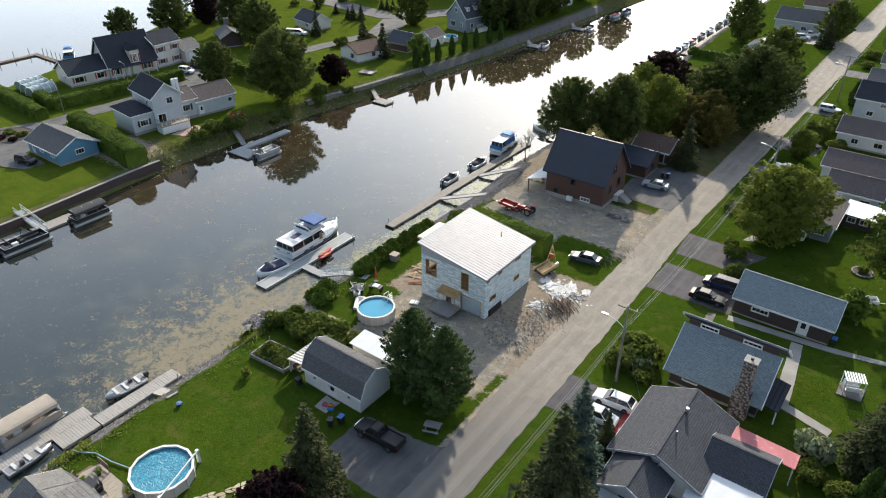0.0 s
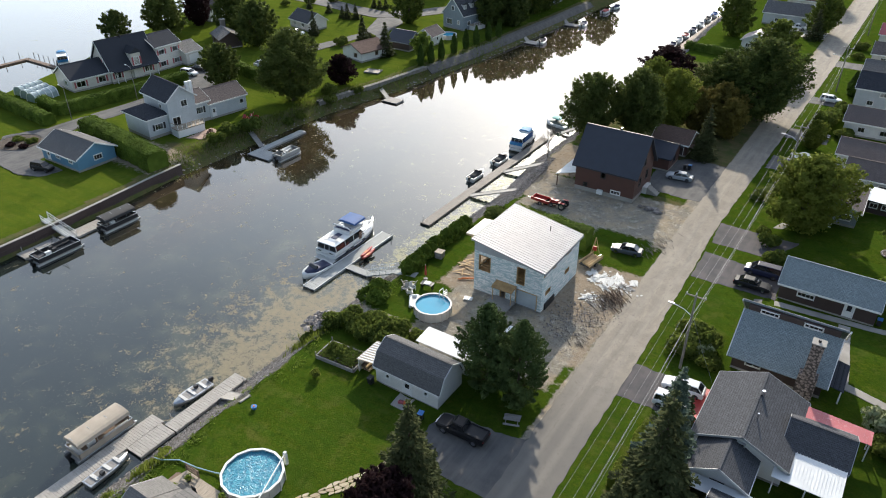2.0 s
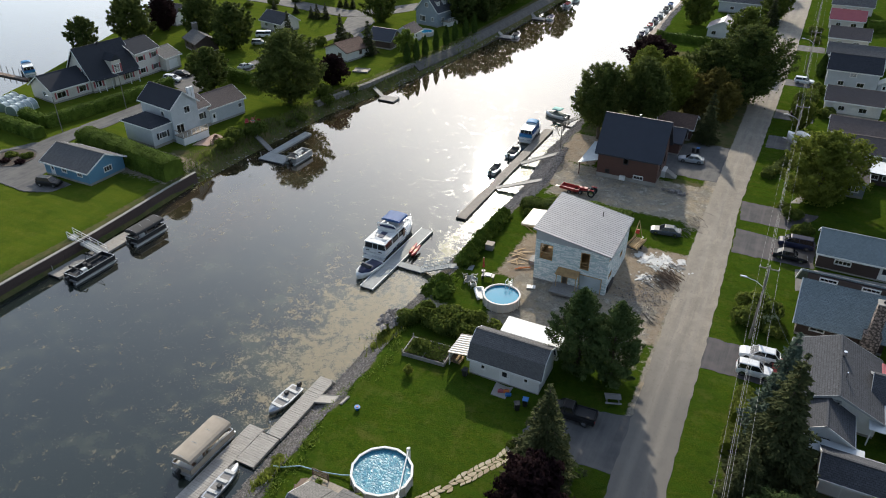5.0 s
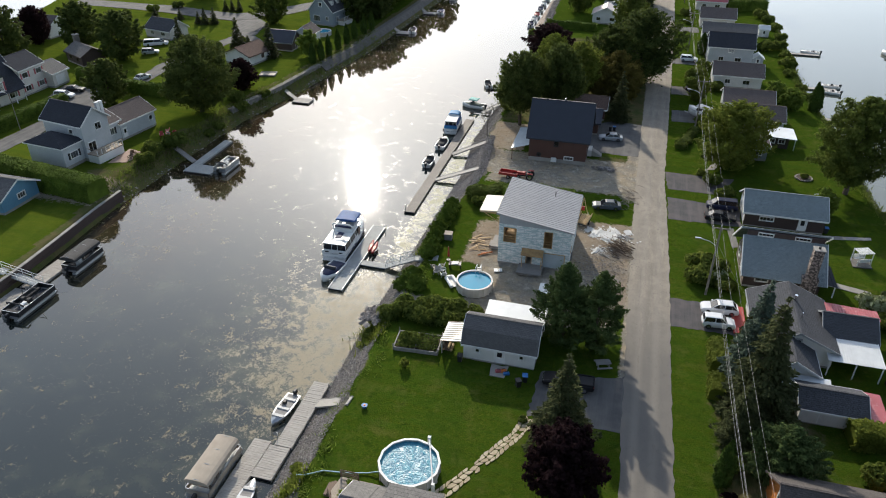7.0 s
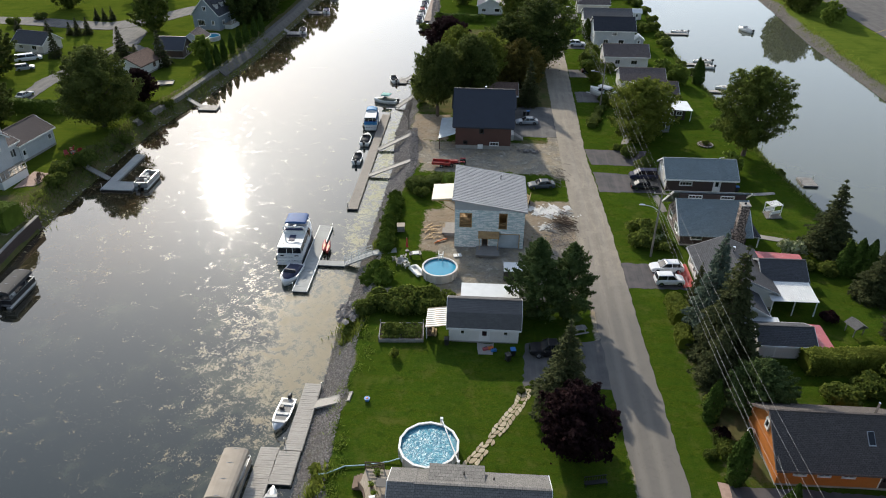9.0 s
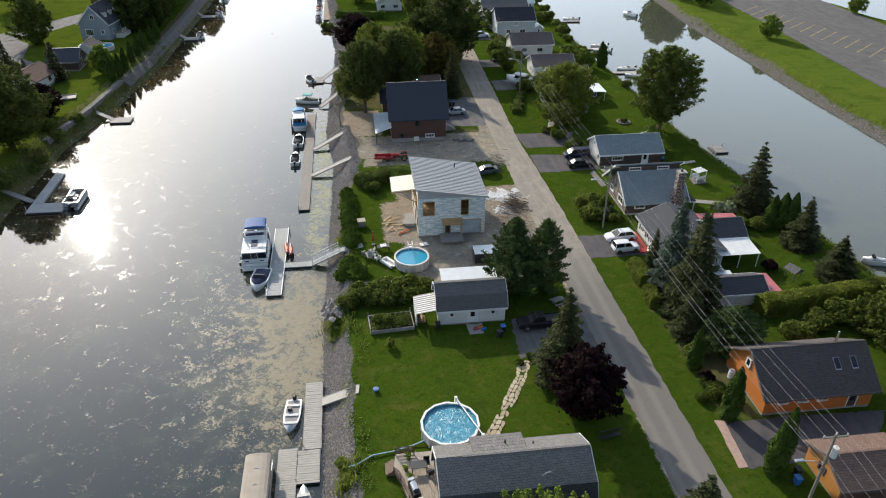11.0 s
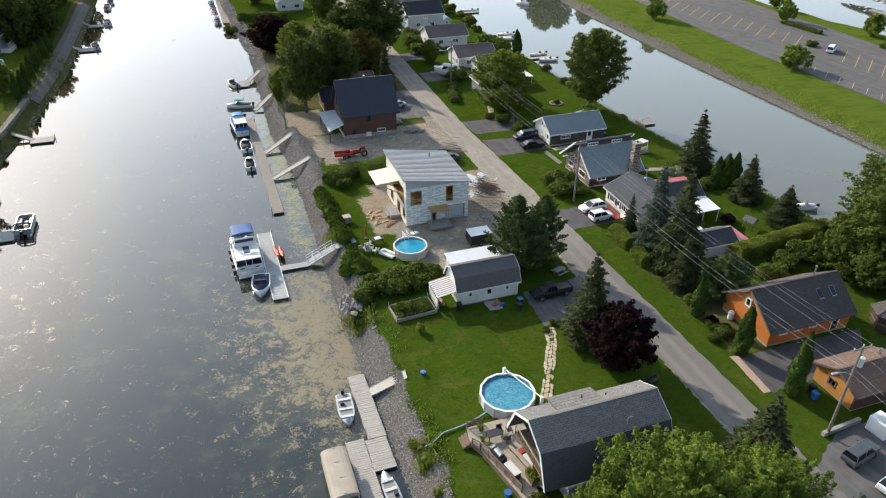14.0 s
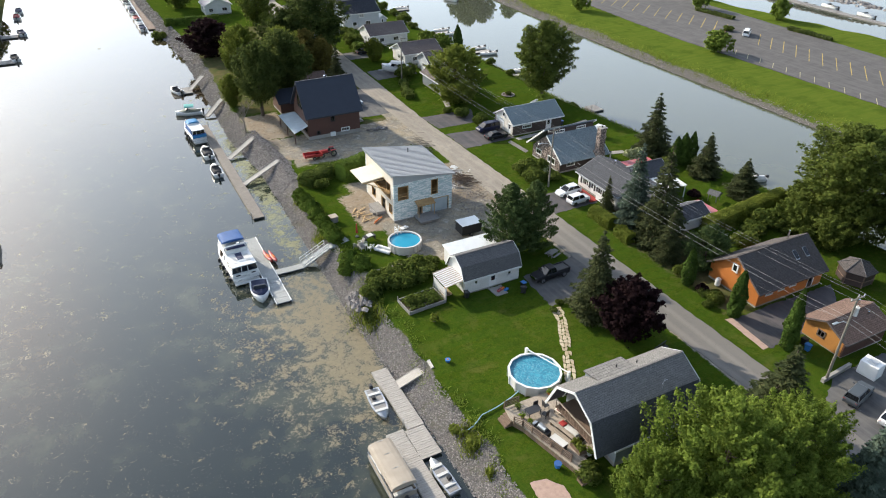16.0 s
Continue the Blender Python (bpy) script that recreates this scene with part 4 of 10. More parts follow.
def roof_part(top, lx, ly, h, ridge, rise_, over, roof, trim, gambrel=None, thick=0.16, steep=None):
    half, length = (ly / 2, lx / 2) if ridge == "x" else (lx / 2, ly / 2)
    def at(u, s, z):
        return (u, s, z) if ridge == "x" else (s, u, z)
    if gambrel:
        kx, kz = gambrel
        prof = [(half + over * 0.5, h - over * 0.5 * kz / kx), (half - kx, h + kz), (0, h + rise_)]
    else:
        prof = [(half + over, h - over * rise_ / half), (0, h + rise_)]
    lift = thick * 0.95
    for sgn in (-1, 1):
        for (s0, z0), (s1, z1) in zip(prof, prof[1:]):
            c = [at(-length - over, sgn * s0, z0 + lift), at(length + over, sgn * s0, z0 + lift), at(length + over, sgn * s1, z1 + lift), at(-length - over, sgn * s1, z1 + lift)]
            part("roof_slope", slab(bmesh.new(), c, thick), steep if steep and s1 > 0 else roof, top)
        for e in (-1, 1):
            bm = bmesh.new()
            for (s0, z0), (s1, z1) in zip(prof, prof[1:]):
                u0, u1 = e * (length + over), e * (length + over + 0.05)
                c = [at(u0, sgn * s0, z0 + lift + 0.02), at(u1, sgn * s0, z0 + lift + 0.02), at(u1, sgn * s1, z1 + lift + 0.02), at(u0, sgn * s1, z1 + lift + 0.02)]
                slab(bm, c, 0.24)
            part("rake_board", bm, trim, top)
        s0, z0 = prof[0]
        a, b = sorted((sgn * s0, sgn * (s0 + 0.06)))
        g = (-length - over, length + over, a, b, z0 - 0.12, z0 + lift - 0.01) if ridge == "x" else (a, b, -length - over, length + over, z0 - 0.12, z0 + lift - 0.01)
        part("gutter", boxes(g), trim, top)
    z = h + rise_ + lift
    g = (-length - over, length + over, -0.12, 0.12, z - 0.03, z + 0.03) if ridge == "x" else (-0.12, 0.12, -length - over, length + over, z - 0.03, z + 0.03)
    part("ridge_cap", boxes(g), roof, top)


def hip_roof(top, lx, ly, h, rise_, over, roof, trim, thick=0.16):
    """Four slopes up to a short ridge along y."""
    a, b = lx / 2 + over, ly / 2 + over
    run = max(0.05, b - a)
    z0, z1 = h - over * rise_ / (lx / 2) + thick, h + rise_ + thick
    eave = [(-a, -b, z0), (a, -b, z0), (a, b, z0), (-a, b, z0)]
    for i, tops in enumerate((((0, -run, z1),), ((0, run, z1), (0, -run, z1)), ((0, run, z1),), ((0, -run, z1), (0, run, z1)))):
        bm = bmesh.new()
        ring = [eave[i], eave[(i + 1) % 4], *tops]
        up = [bm.verts.new(q) for q in ring]
        lo = [bm.verts.new((q[0], q[1], q[2] - thick)) for q in ring]
        bm.faces.new(up), bm.faces.new(lo[::-1])
        for k in range(len(ring)):
            m = (k + 1) % len(ring)
            bm.faces.new((up[k], lo[k], lo[m], up[m]))
        bmesh.ops.recalc_face_normals(bm, faces=bm.faces)
        part("roof_slope", bm, roof, top)
    for x0, x1, y0, y1 in ((-a, a, -b - 0.06, -b), (-a, a, b, b + 0.06), (-a - 0.06, -a, -b, b), (a, a + 0.06, -b, b)):
        part("gutter", boxes((x0, x1, y0, y1, z0 - 0.22, z0 - 0.02)), trim, top)


def vent_pipe(top, x, y, z, h=0.6, r=0.07, material="black"):
    part("vent_pipe", tube(bmesh.new(), (x, y, z - 0.3), (x, y, z + h), r), material, top)


def chimney(top, x, y, w, d, z0, z1, material="stone", cap="concrete"):
    ob = part("chimney", boxes((x - w / 2, x + w / 2, y - d / 2, y + d / 2, z0, z1)), material, top)
    part("chimney_cap", boxes((x - w / 2 - 0.1, x + w / 2 + 0.1, y - d / 2 - 0.1, y + d / 2 + 0.1, z1, z1 + 0.12)), cap, ob)
    part("flue", tube(bmesh.new(), (x, y, z1 + 0.12), (x, y, z1 + 0.4), 0.16), "black", ob)
    return ob


def ribs(bm, c0, c1, c2, c3, count, w=0.05, t=0.05):
    """Standing seams from the edge c0-c1 to the edge c3-c2."""
    c0, c1, c2, c3 = (Vector(c) for c in (c0, c1, c2, c3))
    n = (c1 - c0).cross(c3 - c0).normalized()
    n = n if n.z > 0 else -n
    side = (c1 - c0).normalized() * w / 2
    for i in range(count + 1):
        a, b = c0.lerp(c1, i / count), c3.lerp(c2, i / count)
        vs = [bm.verts.new(p) for p in (a - side, a + side, b + side, b - side, a - side + n * t, a + side + n * t, b + side + n * t, b - side + n * t)]
        for f in BOX:
            bm.faces.new([vs[j] for j in f])
    return bm


# the house under construction
def white_house():
    x0, x1, y0, y1 = -50.6, -40.3, 63.2, 74.6
    zw, ze = 8.05, 6.45
    lx, ly = x1 - x0, y1 - y0
    top = thing("unfinished_house", (x0 + x1) / 2, (y0 + y1) / 2, 0, 0, "half-built pale foam block house with a ribbed metal roof", "house")
    part("foundation", boxes((-lx / 2 + 0.02, lx / 2 - 0.02, -ly / 2 + 0.02, ly / 2 - 0.02, -0.4, 0.12)), "concrete", top)
    cx, cy, t = (x0 + x1) / 2, (y0 + y1) / 2, 0.28
    plan = {
        "S": [(-49.9, -48.05, 3.55, 5.95, 0), (-44.1, -42.85, 3.4, 6.05, 0), (-44.0, -41.0, 0.12, 2.5, 0), (-46.5, -45.6, 0.12, 2.05, 0)],
        "E": [(63.5, 64.2, 5.45, 6.15, 0), (66.25, 67.1, 5.35, 6.15, 0), (70.3, 71.8, 5.35, 6.1, 0), (70.3, 71.65, 2.25, 2.95, 0), (64.35, 65.85, 2.15, 2.85, 0)],
        "W": [(63.9, 65.2, 0.9, 2.6, 0), (66.6, 68.3, 0.12, 2.5, 0), (70.6, 72.2, 0.8, 2.5, 0), (64.4, 71.6, 3.4, 6.1, 0)],
        "N": [(-48, -46, 3.6, 5.4, 0), (-44, -42.5, 1, 2.4, 0)],
    }
    for side, holes in plan.items():
        turn, at = SIDE[side]
        length, hh = (lx, ze) if side in "SN" else (ly, ze if side == "E" else zw)
        ox, oy = at(lx, ly)
        m = pose(ox, oy, 0.12, 0, 0, turn)
        def u(v):
            return {"S": v - x0, "N": x1 - v, "E": v - y0, "W": y1 - v}[side]
        cut = [(*sorted((u(a), u(b))), c - 0.12, d - 0.12) for a, b, c, d, _ in holes]
        bm = wall_mesh(length, hh - 0.12, t, cut)
        if side in "EW":
            for v in bm.verts:
                v.co.x = min(max(v.co.x, t), length - t)
        else:
            w = 0 if side == "S" else length
            part("gable_panel", prism(bmesh.new(), [(0, hh - 0.12), (length, hh - 0.12), (w, zw - 0.12)], "y", -0.015, t), "gable_grey", top, "plain grey membrane over the gable").matrix_local = m
        part("wall", bm, "sheathing" if side == "W" else "foam", top).matrix_local = m
        for (a, b, c, d) in cut:
            if side == "S" and c < 0.1 and b - a > 2:
                dm = m @ Matrix.Translation((a, 0.14, c))
                door_part(top, dm, b - a, d - c, "pale_sheet", False, True)
                part("door_frame", boxes((a - 0.12, a, -0.04, 0.1, c, d + 0.12), (b, b + 0.12, -0.04, 0.1, c, d + 0.12), (a, b, -0.04, 0.1, d, d + 0.12)), "raw_wood", top).matrix_local = m
                continue
            fr = boxes((a, a + 0.09, -0.03, t, c, d), (b - 0.09, b, -0.03, t, c, d), (a, b, -0.03, t, d - 0.09, d), (a, b, -0.03, t, c, c + 0.06))
            if side == "S" and c > 3:
                box(fr, a, b, 0.05, 0.15, c + 0.55, c + 0.63), box(fr, a, b, 0.05, 0.15, c + 0.95, c + 1.03)
            part("rough_frame", fr, "osb", top).matrix_local = m
    part("storey_floor", boxes((-lx / 2 + t, lx / 2 - t, -ly / 2 + t, ly / 2 - t, 2.75, 3.1)), "osb", top)
    for i in range(11):
        x = -lx / 2 + 0.8 + i * 0.85
        part("stud", boxes((x, x + 0.05, -1.05, -0.95, 3.1, 6.6)), "raw_wood", top)
    for i in range(9):
        y = -ly / 2 + 0.6 + i * 1.2
        part("stud", boxes((-1.05, -0.95, y, y + 0.05, 3.1, 6.9)), "raw_wood", top)
    # roof, high on the canal side
    o, s = 0.35, (zw - ze) / lx
    c = [(-lx / 2 - o, -ly / 2 - o, zw + s * o + 0.12), (lx / 2 + o, -ly / 2 - o, ze - s * o + 0.12), (lx / 2 + o, ly / 2 + o, ze - s * o + 0.12), (-lx / 2 - o, ly / 2 + o, zw + s * o + 0.12)]
    roof = part("roof", slab(bmesh.new(), c, 0.22), "roof_metal", top, "bare galvanised ribbed metal roof")
    up = Vector((0, 0, 0.004))
    part("roof_rib", ribs(bmesh.new(), Vector(c[0]) + up, Vector(c[3]) + up, Vector(c[2]) + up, Vector(c[1]) + up, 24, 0.06, 0.05), "roof_metal", roof)
    part("fascia", boxes((-lx / 2 - o - 0.05, -lx / 2 - o, -ly / 2 - o, ly / 2 + o, zw - 0.15, zw + 0.2)), "side_slate", top)
    part("fascia", boxes((lx / 2 + o, lx / 2 + o + 0.05, -ly / 2 - o, ly / 2 + o, ze - 0.3, ze + 0.06)), "side_slate", top)
    vent_pipe(top, 1.6, 3.4, 7.2, 0.7)
    # plywood canopy and platform at the entrance
    can = part("entrance_canopy", slab(bmesh.new(), [(-1.6, -ly / 2 - 1.5, 2.62), (1.5, -ly / 2 - 1.5, 2.62), (1.5, -ly / 2, 2.95), (-1.6, -ly / 2, 2.95)], 0.1), "osb", top, "raw plywood canopy")
    for x in (-1.45, 1.3):
        part("post", boxes((x, x + 0.09, -ly / 2 - 1.35, -ly / 2 - 1.26, 0.5, 2.55)), "raw_wood", can)
    part("platform", boxes((-1.6, 1.3, -ly / 2 - 2.6, -ly / 2 - 0.05, 0.0, 0.45), (-1.9, 1.6, -ly / 2 - 2.9, -ly / 2 - 0.3, 0.45, 0.52)), "dock_grey", top)
    # balcony roof on the canal side
    b = part("balcony_roof", slab(bmesh.new(), [(-lx / 2 - 3.7, -1.9, 6.05), (-lx / 2, -1.9, 6.35), (-lx / 2, 3.2, 6.35), (-lx / 2 - 3.7, 3.2, 6.05)], 0.18), "cream_board", top, "flat cream balcony roof")
    for y in (-1.8, 0.6, 3.0):
        part("strut", tube(bmesh.new(), (-lx / 2 - 3.3, y, 5.9), (-lx / 2, y, 4.0), 0.07), "raw_wood", b)
        part("beam", boxes((-lx / 2 - 3.7, -lx / 2, y - 0.05, y + 0.05, 5.72, 5.9)), "raw_wood", b)
    part("side_platform", boxes((-lx / 2 - 1.7, -lx / 2 - 0.02, -2.6, 0.8, 0.0, 0.6), (-lx / 2 - 2.1, -lx / 2 - 1.7, -2.0, -0.4, 0.0, 0.3)), "dock_grey", top)
    part("cellar_hatch", boxes((lx / 2 + 0.0, lx / 2 + 0.18, -ly / 2 + 1.0, -ly / 2 + 3.9, 0.0, 0.95)), "black", top)


white_house()


# the dark house with the tall roof
def brown_house():
    top = house("brown_house", -46.9, 104.6, 10.7, 8.8, 5.2, "x", 5.3, "side_redbrown", "navy_roof", "red-brown lapped-board house with a steep dark metal roof", [
        ("S", -0.3, 3.2, 0.8, 1.2, "window", 1, "black"), ("S", 2.2, 0.35, 1.7, 0.7, "window", 3, "white"), ("S", -3.4, 1.0, 0.7, 0.6, "window", 1, "black"),
        ("E", 1.5, 2.4, 1.0, 1.6, "window", 1, "black"), ("E", -1.8, 2.2, 0.9, 1.5, "window", 1, "black"), ("E", -0.8, 5.6, 0.9, 1.4, "window", 1, "black"),
        ("W", -2.5, 1.2, 1.6, 2.0, "window", 2, "black"), ("W", 2.0, 1.2, 1.6, 2.0, "window", 2, "black"), ("W", 0.0, 5.4, 2.2, 2.6, "window", 2, "black")], over=0.55, trim="navy_roof", base=0.75)
    part("heat_pump", bevelled(boxes((-1.0, 0.0, -4.95, -4.5, 0.25, 1.05)), 0.03), "white", top, "white outdoor heat pump")
    part("roof_vent", tube(bmesh.new(), (0.2, 0.4, 10.2), (0.2, 0.4, 10.95), 0.22), "chrome", top)
    aw = part("side_awning", slab(bmesh.new(), [(-8.6, -5.6, 2.45), (-5.35, -4.2, 3.0), (-5.35, 4.4, 3.0), (-8.6, 5.2, 2.45)], 0.08), "pale_sheet", top, "pale sheet awning on posts")
    for y in (-5.2, 0, 4.8):
        part("post", boxes((-8.45, -8.3, y, y + 0.15, 0, 2.45)), "side_redbrown", aw)
    for i in range(6):
        part("step", boxes((6.1 + i * 0.32, 6.42 + i * 0.32, 0.4, 1.9, 0, 1.15 - i * 0.19)), "concrete", top)
    part("landing", boxes((5.36, 6.1, 0.2, 2.6, 0, 1.2)), "offwhite", top)
    house("brown_house_wing", -46.9, 119.0, 12.6, 6.2, 2.8, "x", 1.6, "side_redbrown", "navy_roof", "low red-brown wing with a dark metal gable roof", [("S", 0.5, 0.4, 1.0, 2.0, "door", "side_brown"), ("E", 0, 1, 1.2, 1.2, "window", 2)], over=0.5, trim="navy_roof")
    house("brown_garage", -43.2, 127.4, 6.6, 6.2, 2.7, "x", 1.6, "side_redbrown", "shingle_brown_x", "red-brown garage with a brown shingle roof", [("S", 1.5, 0.2, 2.4, 2.1, "garage", "side_brown")], over=0.5, category="garage")


brown_house()


# the grey shed with a barn roof
def barn_shed():
    top = house("garden_shed", -45.9, 43.3, 8.6, 5.0, 2.35, "x", 2.35, "side_white", "shingle_grey_x", "white-sided storage shed with a grey barn roof", [
        ("S", 0.1, 0.15, 1.15, 2.0, "door", "white"), ("S", -2.6, 1.2, 0.55, 0.65, "window", 1, "white"), ("S", 2.7, 1.2, 0.55, 0.65, "window", 1, "white"), ("W", 0, 0.15, 1.6, 2.0, "door", "white")], over=0.3, gambrel=(0.75, 1.45), category="shed", base=0.15)
    aw = part("lean_to_roof", slab(bmesh.new(), [(-7.2, -2.4, 1.95), (-4.35, -2.4, 2.4), (-4.35, 1.4, 2.4), (-7.2, 1.4, 1.95)], 0.06), "awning", top, "striped white ribbed lean-to roof")
    part("rib", ribs(bmesh.new(), (-7.2, -2.4, 1.954), (-7.2, 1.4, 1.954), (-4.35, 1.4, 2.404), (-4.35, -2.4, 2.404), 9, 0.13, 0.05), "tan_canvas", aw)
    for x, y in ((-7.1, -2.3), (-7.1, 1.3)):
        part("post", boxes((x, x + 0.1, y, y + 0.1, 0, 1.95)), "offwhite", aw)
    part("side_panel", boxes((-7.15, -7.1, -2.2, 1.3, 0, 1.5)), "offwhite", aw)
    return top


barn_shed()

# the low white-roofed store behind it
st = thing("flat_roof_store", -45.2, 48.5, 0, 0, "low tan store with a flat white metal roof", "shed")
part("wall", wall_mesh(7.2, 2.3, 0.1, []), "side_beige", st).matrix_local = pose(-3.6, -1.1, 0)
part("wall", wall_mesh(7.2, 2.3, 0.1, []), "side_beige", st).matrix_local = pose(3.6, 1.1, 0, 0, 0, 180)
part("wall", wall_mesh(2.0, 2.3, 0.1, []), "side_white", st).matrix_local = pose(-3.6, 1.0, 0, 0, 0, -90)
part("wall", wall_mesh(2.0, 2.3, 0.1, []), "side_white", st).matrix_local = pose(3.6, -1.0, 0, 0, 0, 90)
part("roof", slab(bmesh.new(), [(-3.8, -1.4, 2.35), (3.8, -1.4, 2.35), (3.8, 1.4, 2.65), (-3.8, 1.4, 2.65)], 0.1), "awning", st, "flat white metal roof")


# the barn-roofed house with the deck
def barn_house():
    cx, cy, lx, ly, h = -45.8, 12.3, 10.8, 8.4, 2.95
    top = house("barn_roof_house", cx, cy, lx, ly, h, "x", 4.5, "side_slate", "shingle_mid_x", "slate-grey house with a dark shingled barn roof", [
        ("W", 1.6, 0.9, 1.9, 2.1, "door", "white"), ("W", -1.6, 1.2, 1.6, 1.4, "window", 2), ("W", 0.0, 3.4, 1.4, 1.9, "window", 2),
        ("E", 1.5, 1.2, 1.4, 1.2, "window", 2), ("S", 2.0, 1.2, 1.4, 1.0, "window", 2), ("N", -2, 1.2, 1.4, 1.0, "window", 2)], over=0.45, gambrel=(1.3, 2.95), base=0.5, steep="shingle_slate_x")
    # the roof runs on over the terrace in front of the set-back gable
    prof = [(4.425, 2.44), (2.9, 5.9), (0, 7.45)]
    for sgn in (-1, 1):
        edge = bmesh.new()
        for (s0, z0), (s1, z1) in zip(prof, prof[1:]):
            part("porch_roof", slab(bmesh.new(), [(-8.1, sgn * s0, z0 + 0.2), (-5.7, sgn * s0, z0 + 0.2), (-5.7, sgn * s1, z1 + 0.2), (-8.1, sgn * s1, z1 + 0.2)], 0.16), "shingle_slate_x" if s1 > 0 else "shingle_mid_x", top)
            slab(edge, [(-8.16, sgn * s0, z0 + 0.17), (-8.1, sgn * s0, z0 + 0.17), (-8.1, sgn * s1, z1 + 0.17), (-8.16, sgn * s1, z1 + 0.17)], 0.26)
        part("barge_board", edge, "white", top)
    balcony = part("balcony", boxes((-7.9, -5.4, -2.9, 2.9, 3.05, 3.2)), "deck_brown", top, "brown wooden balcony under the roof")
    for k in range(12):
        part("baluster", boxes((-7.9, -7.84, -2.85 + k * 0.515, -2.79 + k * 0.515, 3.2, 4.1)), "deck_brown", balcony)
    part("handrail", boxes((-7.92, -7.8, -2.9, 2.9, 4.1, 4.18)), "deck_worn", balcony)
    part("dormer_roof", slab(bmesh.new(), [(-4.7, 0.05, 7.42), (0.2, 0.05, 7.42), (0.2, 3.0, 6.75), (-4.7, 3.0, 6.75)], 0.15), "shingle_mid_x", top)
    part("dormer_wall", boxes((-4.5, 0.0, 0.6, 2.85, 2.9, 6.6)), "side_slate", top)
    for x, y, z in ((-1.6, 1.6, 7.05), (1.0, 1.4, 6.75)):
        vent_pipe(top, x, y, z, 0.4)
    an = part("roof_aerial", pipe([(1.2, -2.4, 6.3), (1.2, -2.4, 7.3), (1.7, -2.4, 7.3)], 0.03), "steel", top)
    part("aerial_bar", pipe([(0.8, -2.6, 7.2), (1.6, -2.2, 7.2)], 0.02), "steel", an)


barn_house()


# east of the road
def long_garage():
    top = house("long_garage", -9.0, 88.0, 11.8, 7.0, 2.55, "x", 2.1, {"S": "side_brown", "N": "side_brown", "E": "side_brown", "W": "side_beige"}, "shingle_blue_x", "long dark brown garage with a blue-grey roof", [
        ("S", -2.6, 1.2, 2.1, 0.7, "window", 4), ("S", 2.7, 0.2, 1.1, 2.05, "door", "white"), ("W", 1.4, 0.2, 2.6, 2.1, "garage", "white"), ("W", -2.2, 0.2, 0.9, 2.0, "door", "white"), ("W", 0, 3.0, 0.8, 0.9, "window", 1)], over=0.35, category="garage", base=0.2)


long_garage()


def blue_roof_house():
    cx, cy = -11.6, 70.6
    top = thing("cottage", cx, cy, 0, 0, "dark wooden cottage with a split blue-grey shingle roof", "house")
    part("foundation", boxes((-4.9, 4.9, -4.4, 4.4, -0.4, 0.3)), "concrete", top)
    for side, wall in (("S", "side_brown"), ("N", "side_brown"), ("W", "stone"), ("E", "side_brown")):
        turn, at = SIDE[side]
        length = 9.8 if side in "SN" else 8.8
        ox, oy = at(9.8, 8.8)
        m = pose(ox, oy, 0.3, 0, 0, turn)
        holes = {"S": [(1.5, 3.2, 0.8, 1.7)], "W": [(1.2, 2.8, 0.8, 1.8), (5.0, 7.2, 0.6, 1.8)], "E": [(3, 5, 0.3, 1.9)], "N": []}[side]
        bm = wall_mesh(length, 2.1, 0.18, holes)
        if side in "EW":
            for v in bm.verts:
                v.co.x = min(max(v.co.x, 0.18), length - 0.18)
            prism(bm, [(0, 2.1), (length, 2.1), (length / 2, 5.6)], "y", 0, 0.18)
        part("wall", bm, wall, top).matrix_local = m
        for a, b, c, d in holes:
            window_part(top, m @ Matrix.Translation((a, -0.01, c)), b - a, d - c, 2)
    part("roof_slope", slab(bmesh.new(), [(-5.4, -5.5, 2.3), (5.4, -5.5, 2.3), (5.4, -0.3, 5.95), (-5.4, -0.3, 5.95)], 0.2), "shingle_blue_x", top)
    part("roof_slope", slab(bmesh.new(), [(-5.9, 5.3, 2.6), (5.7, 5.3, 2.6), (5.7, 0.1, 6.95), (-5.9, 0.1, 6.95)], 0.2), "shingle_blue_x", top)
    part("clerestory", boxes((-5.0, 5.0, -0.3, 0.1, 5.7, 6.65)), "side_brown", top)
    for x in (-2.6, 2.2):
        window_part(top, pose(x - 1.0, -0.32, 6.0), 2.0, 0.5, 4, "white", 1, "dark_glass")
    part("fascia", boxes((-5.9, 5.7, 0.02, 0.08, 6.72, 7.0)), "side_slate", top)
    for e in (-1, 1):
        part("rake_board", slab(bmesh.new(), [(e * 5.42, -5.5, 2.33), (e * 5.5, -5.5, 2.33), (e * 5.5, -0.3, 5.98), (e * 5.42, -0.3, 5.98)], 0.28), "white", top)
        part("rake_board", slab(bmesh.new(), [(e * 5.8, 5.3, 2.63), (e * 5.95, 5.3, 2.63), (e * 5.95, 0.1, 6.98), (e * 5.8, 0.1, 6.98)], 0.28), "white", top)
    ch = chimney(top, 3.2, -5.0, 1.25, 1.1, -0.2, 7.6)
    part("chimney_base", boxes((2.2, 4.2, -5.5, -4.4, -0.2, 3.2)), "stone", ch)
    lt = part("lean_to", slab(bmesh.new(), [(5.4, -4.4, 2.2), (7.0, -4.4, 1.9), (7.0, 1.0, 1.9), (5.4, 1.0, 2.2)], 0.1), "shingle_dark_x", top)
    part("post", boxes((6.7, 6.85, -4.3, -4.15, 0, 1.9)), "white", lt)
    part("post", boxes((6.7, 6.85, 0.7, 0.85, 0, 1.9)), "white", lt)


blue_roof_house()


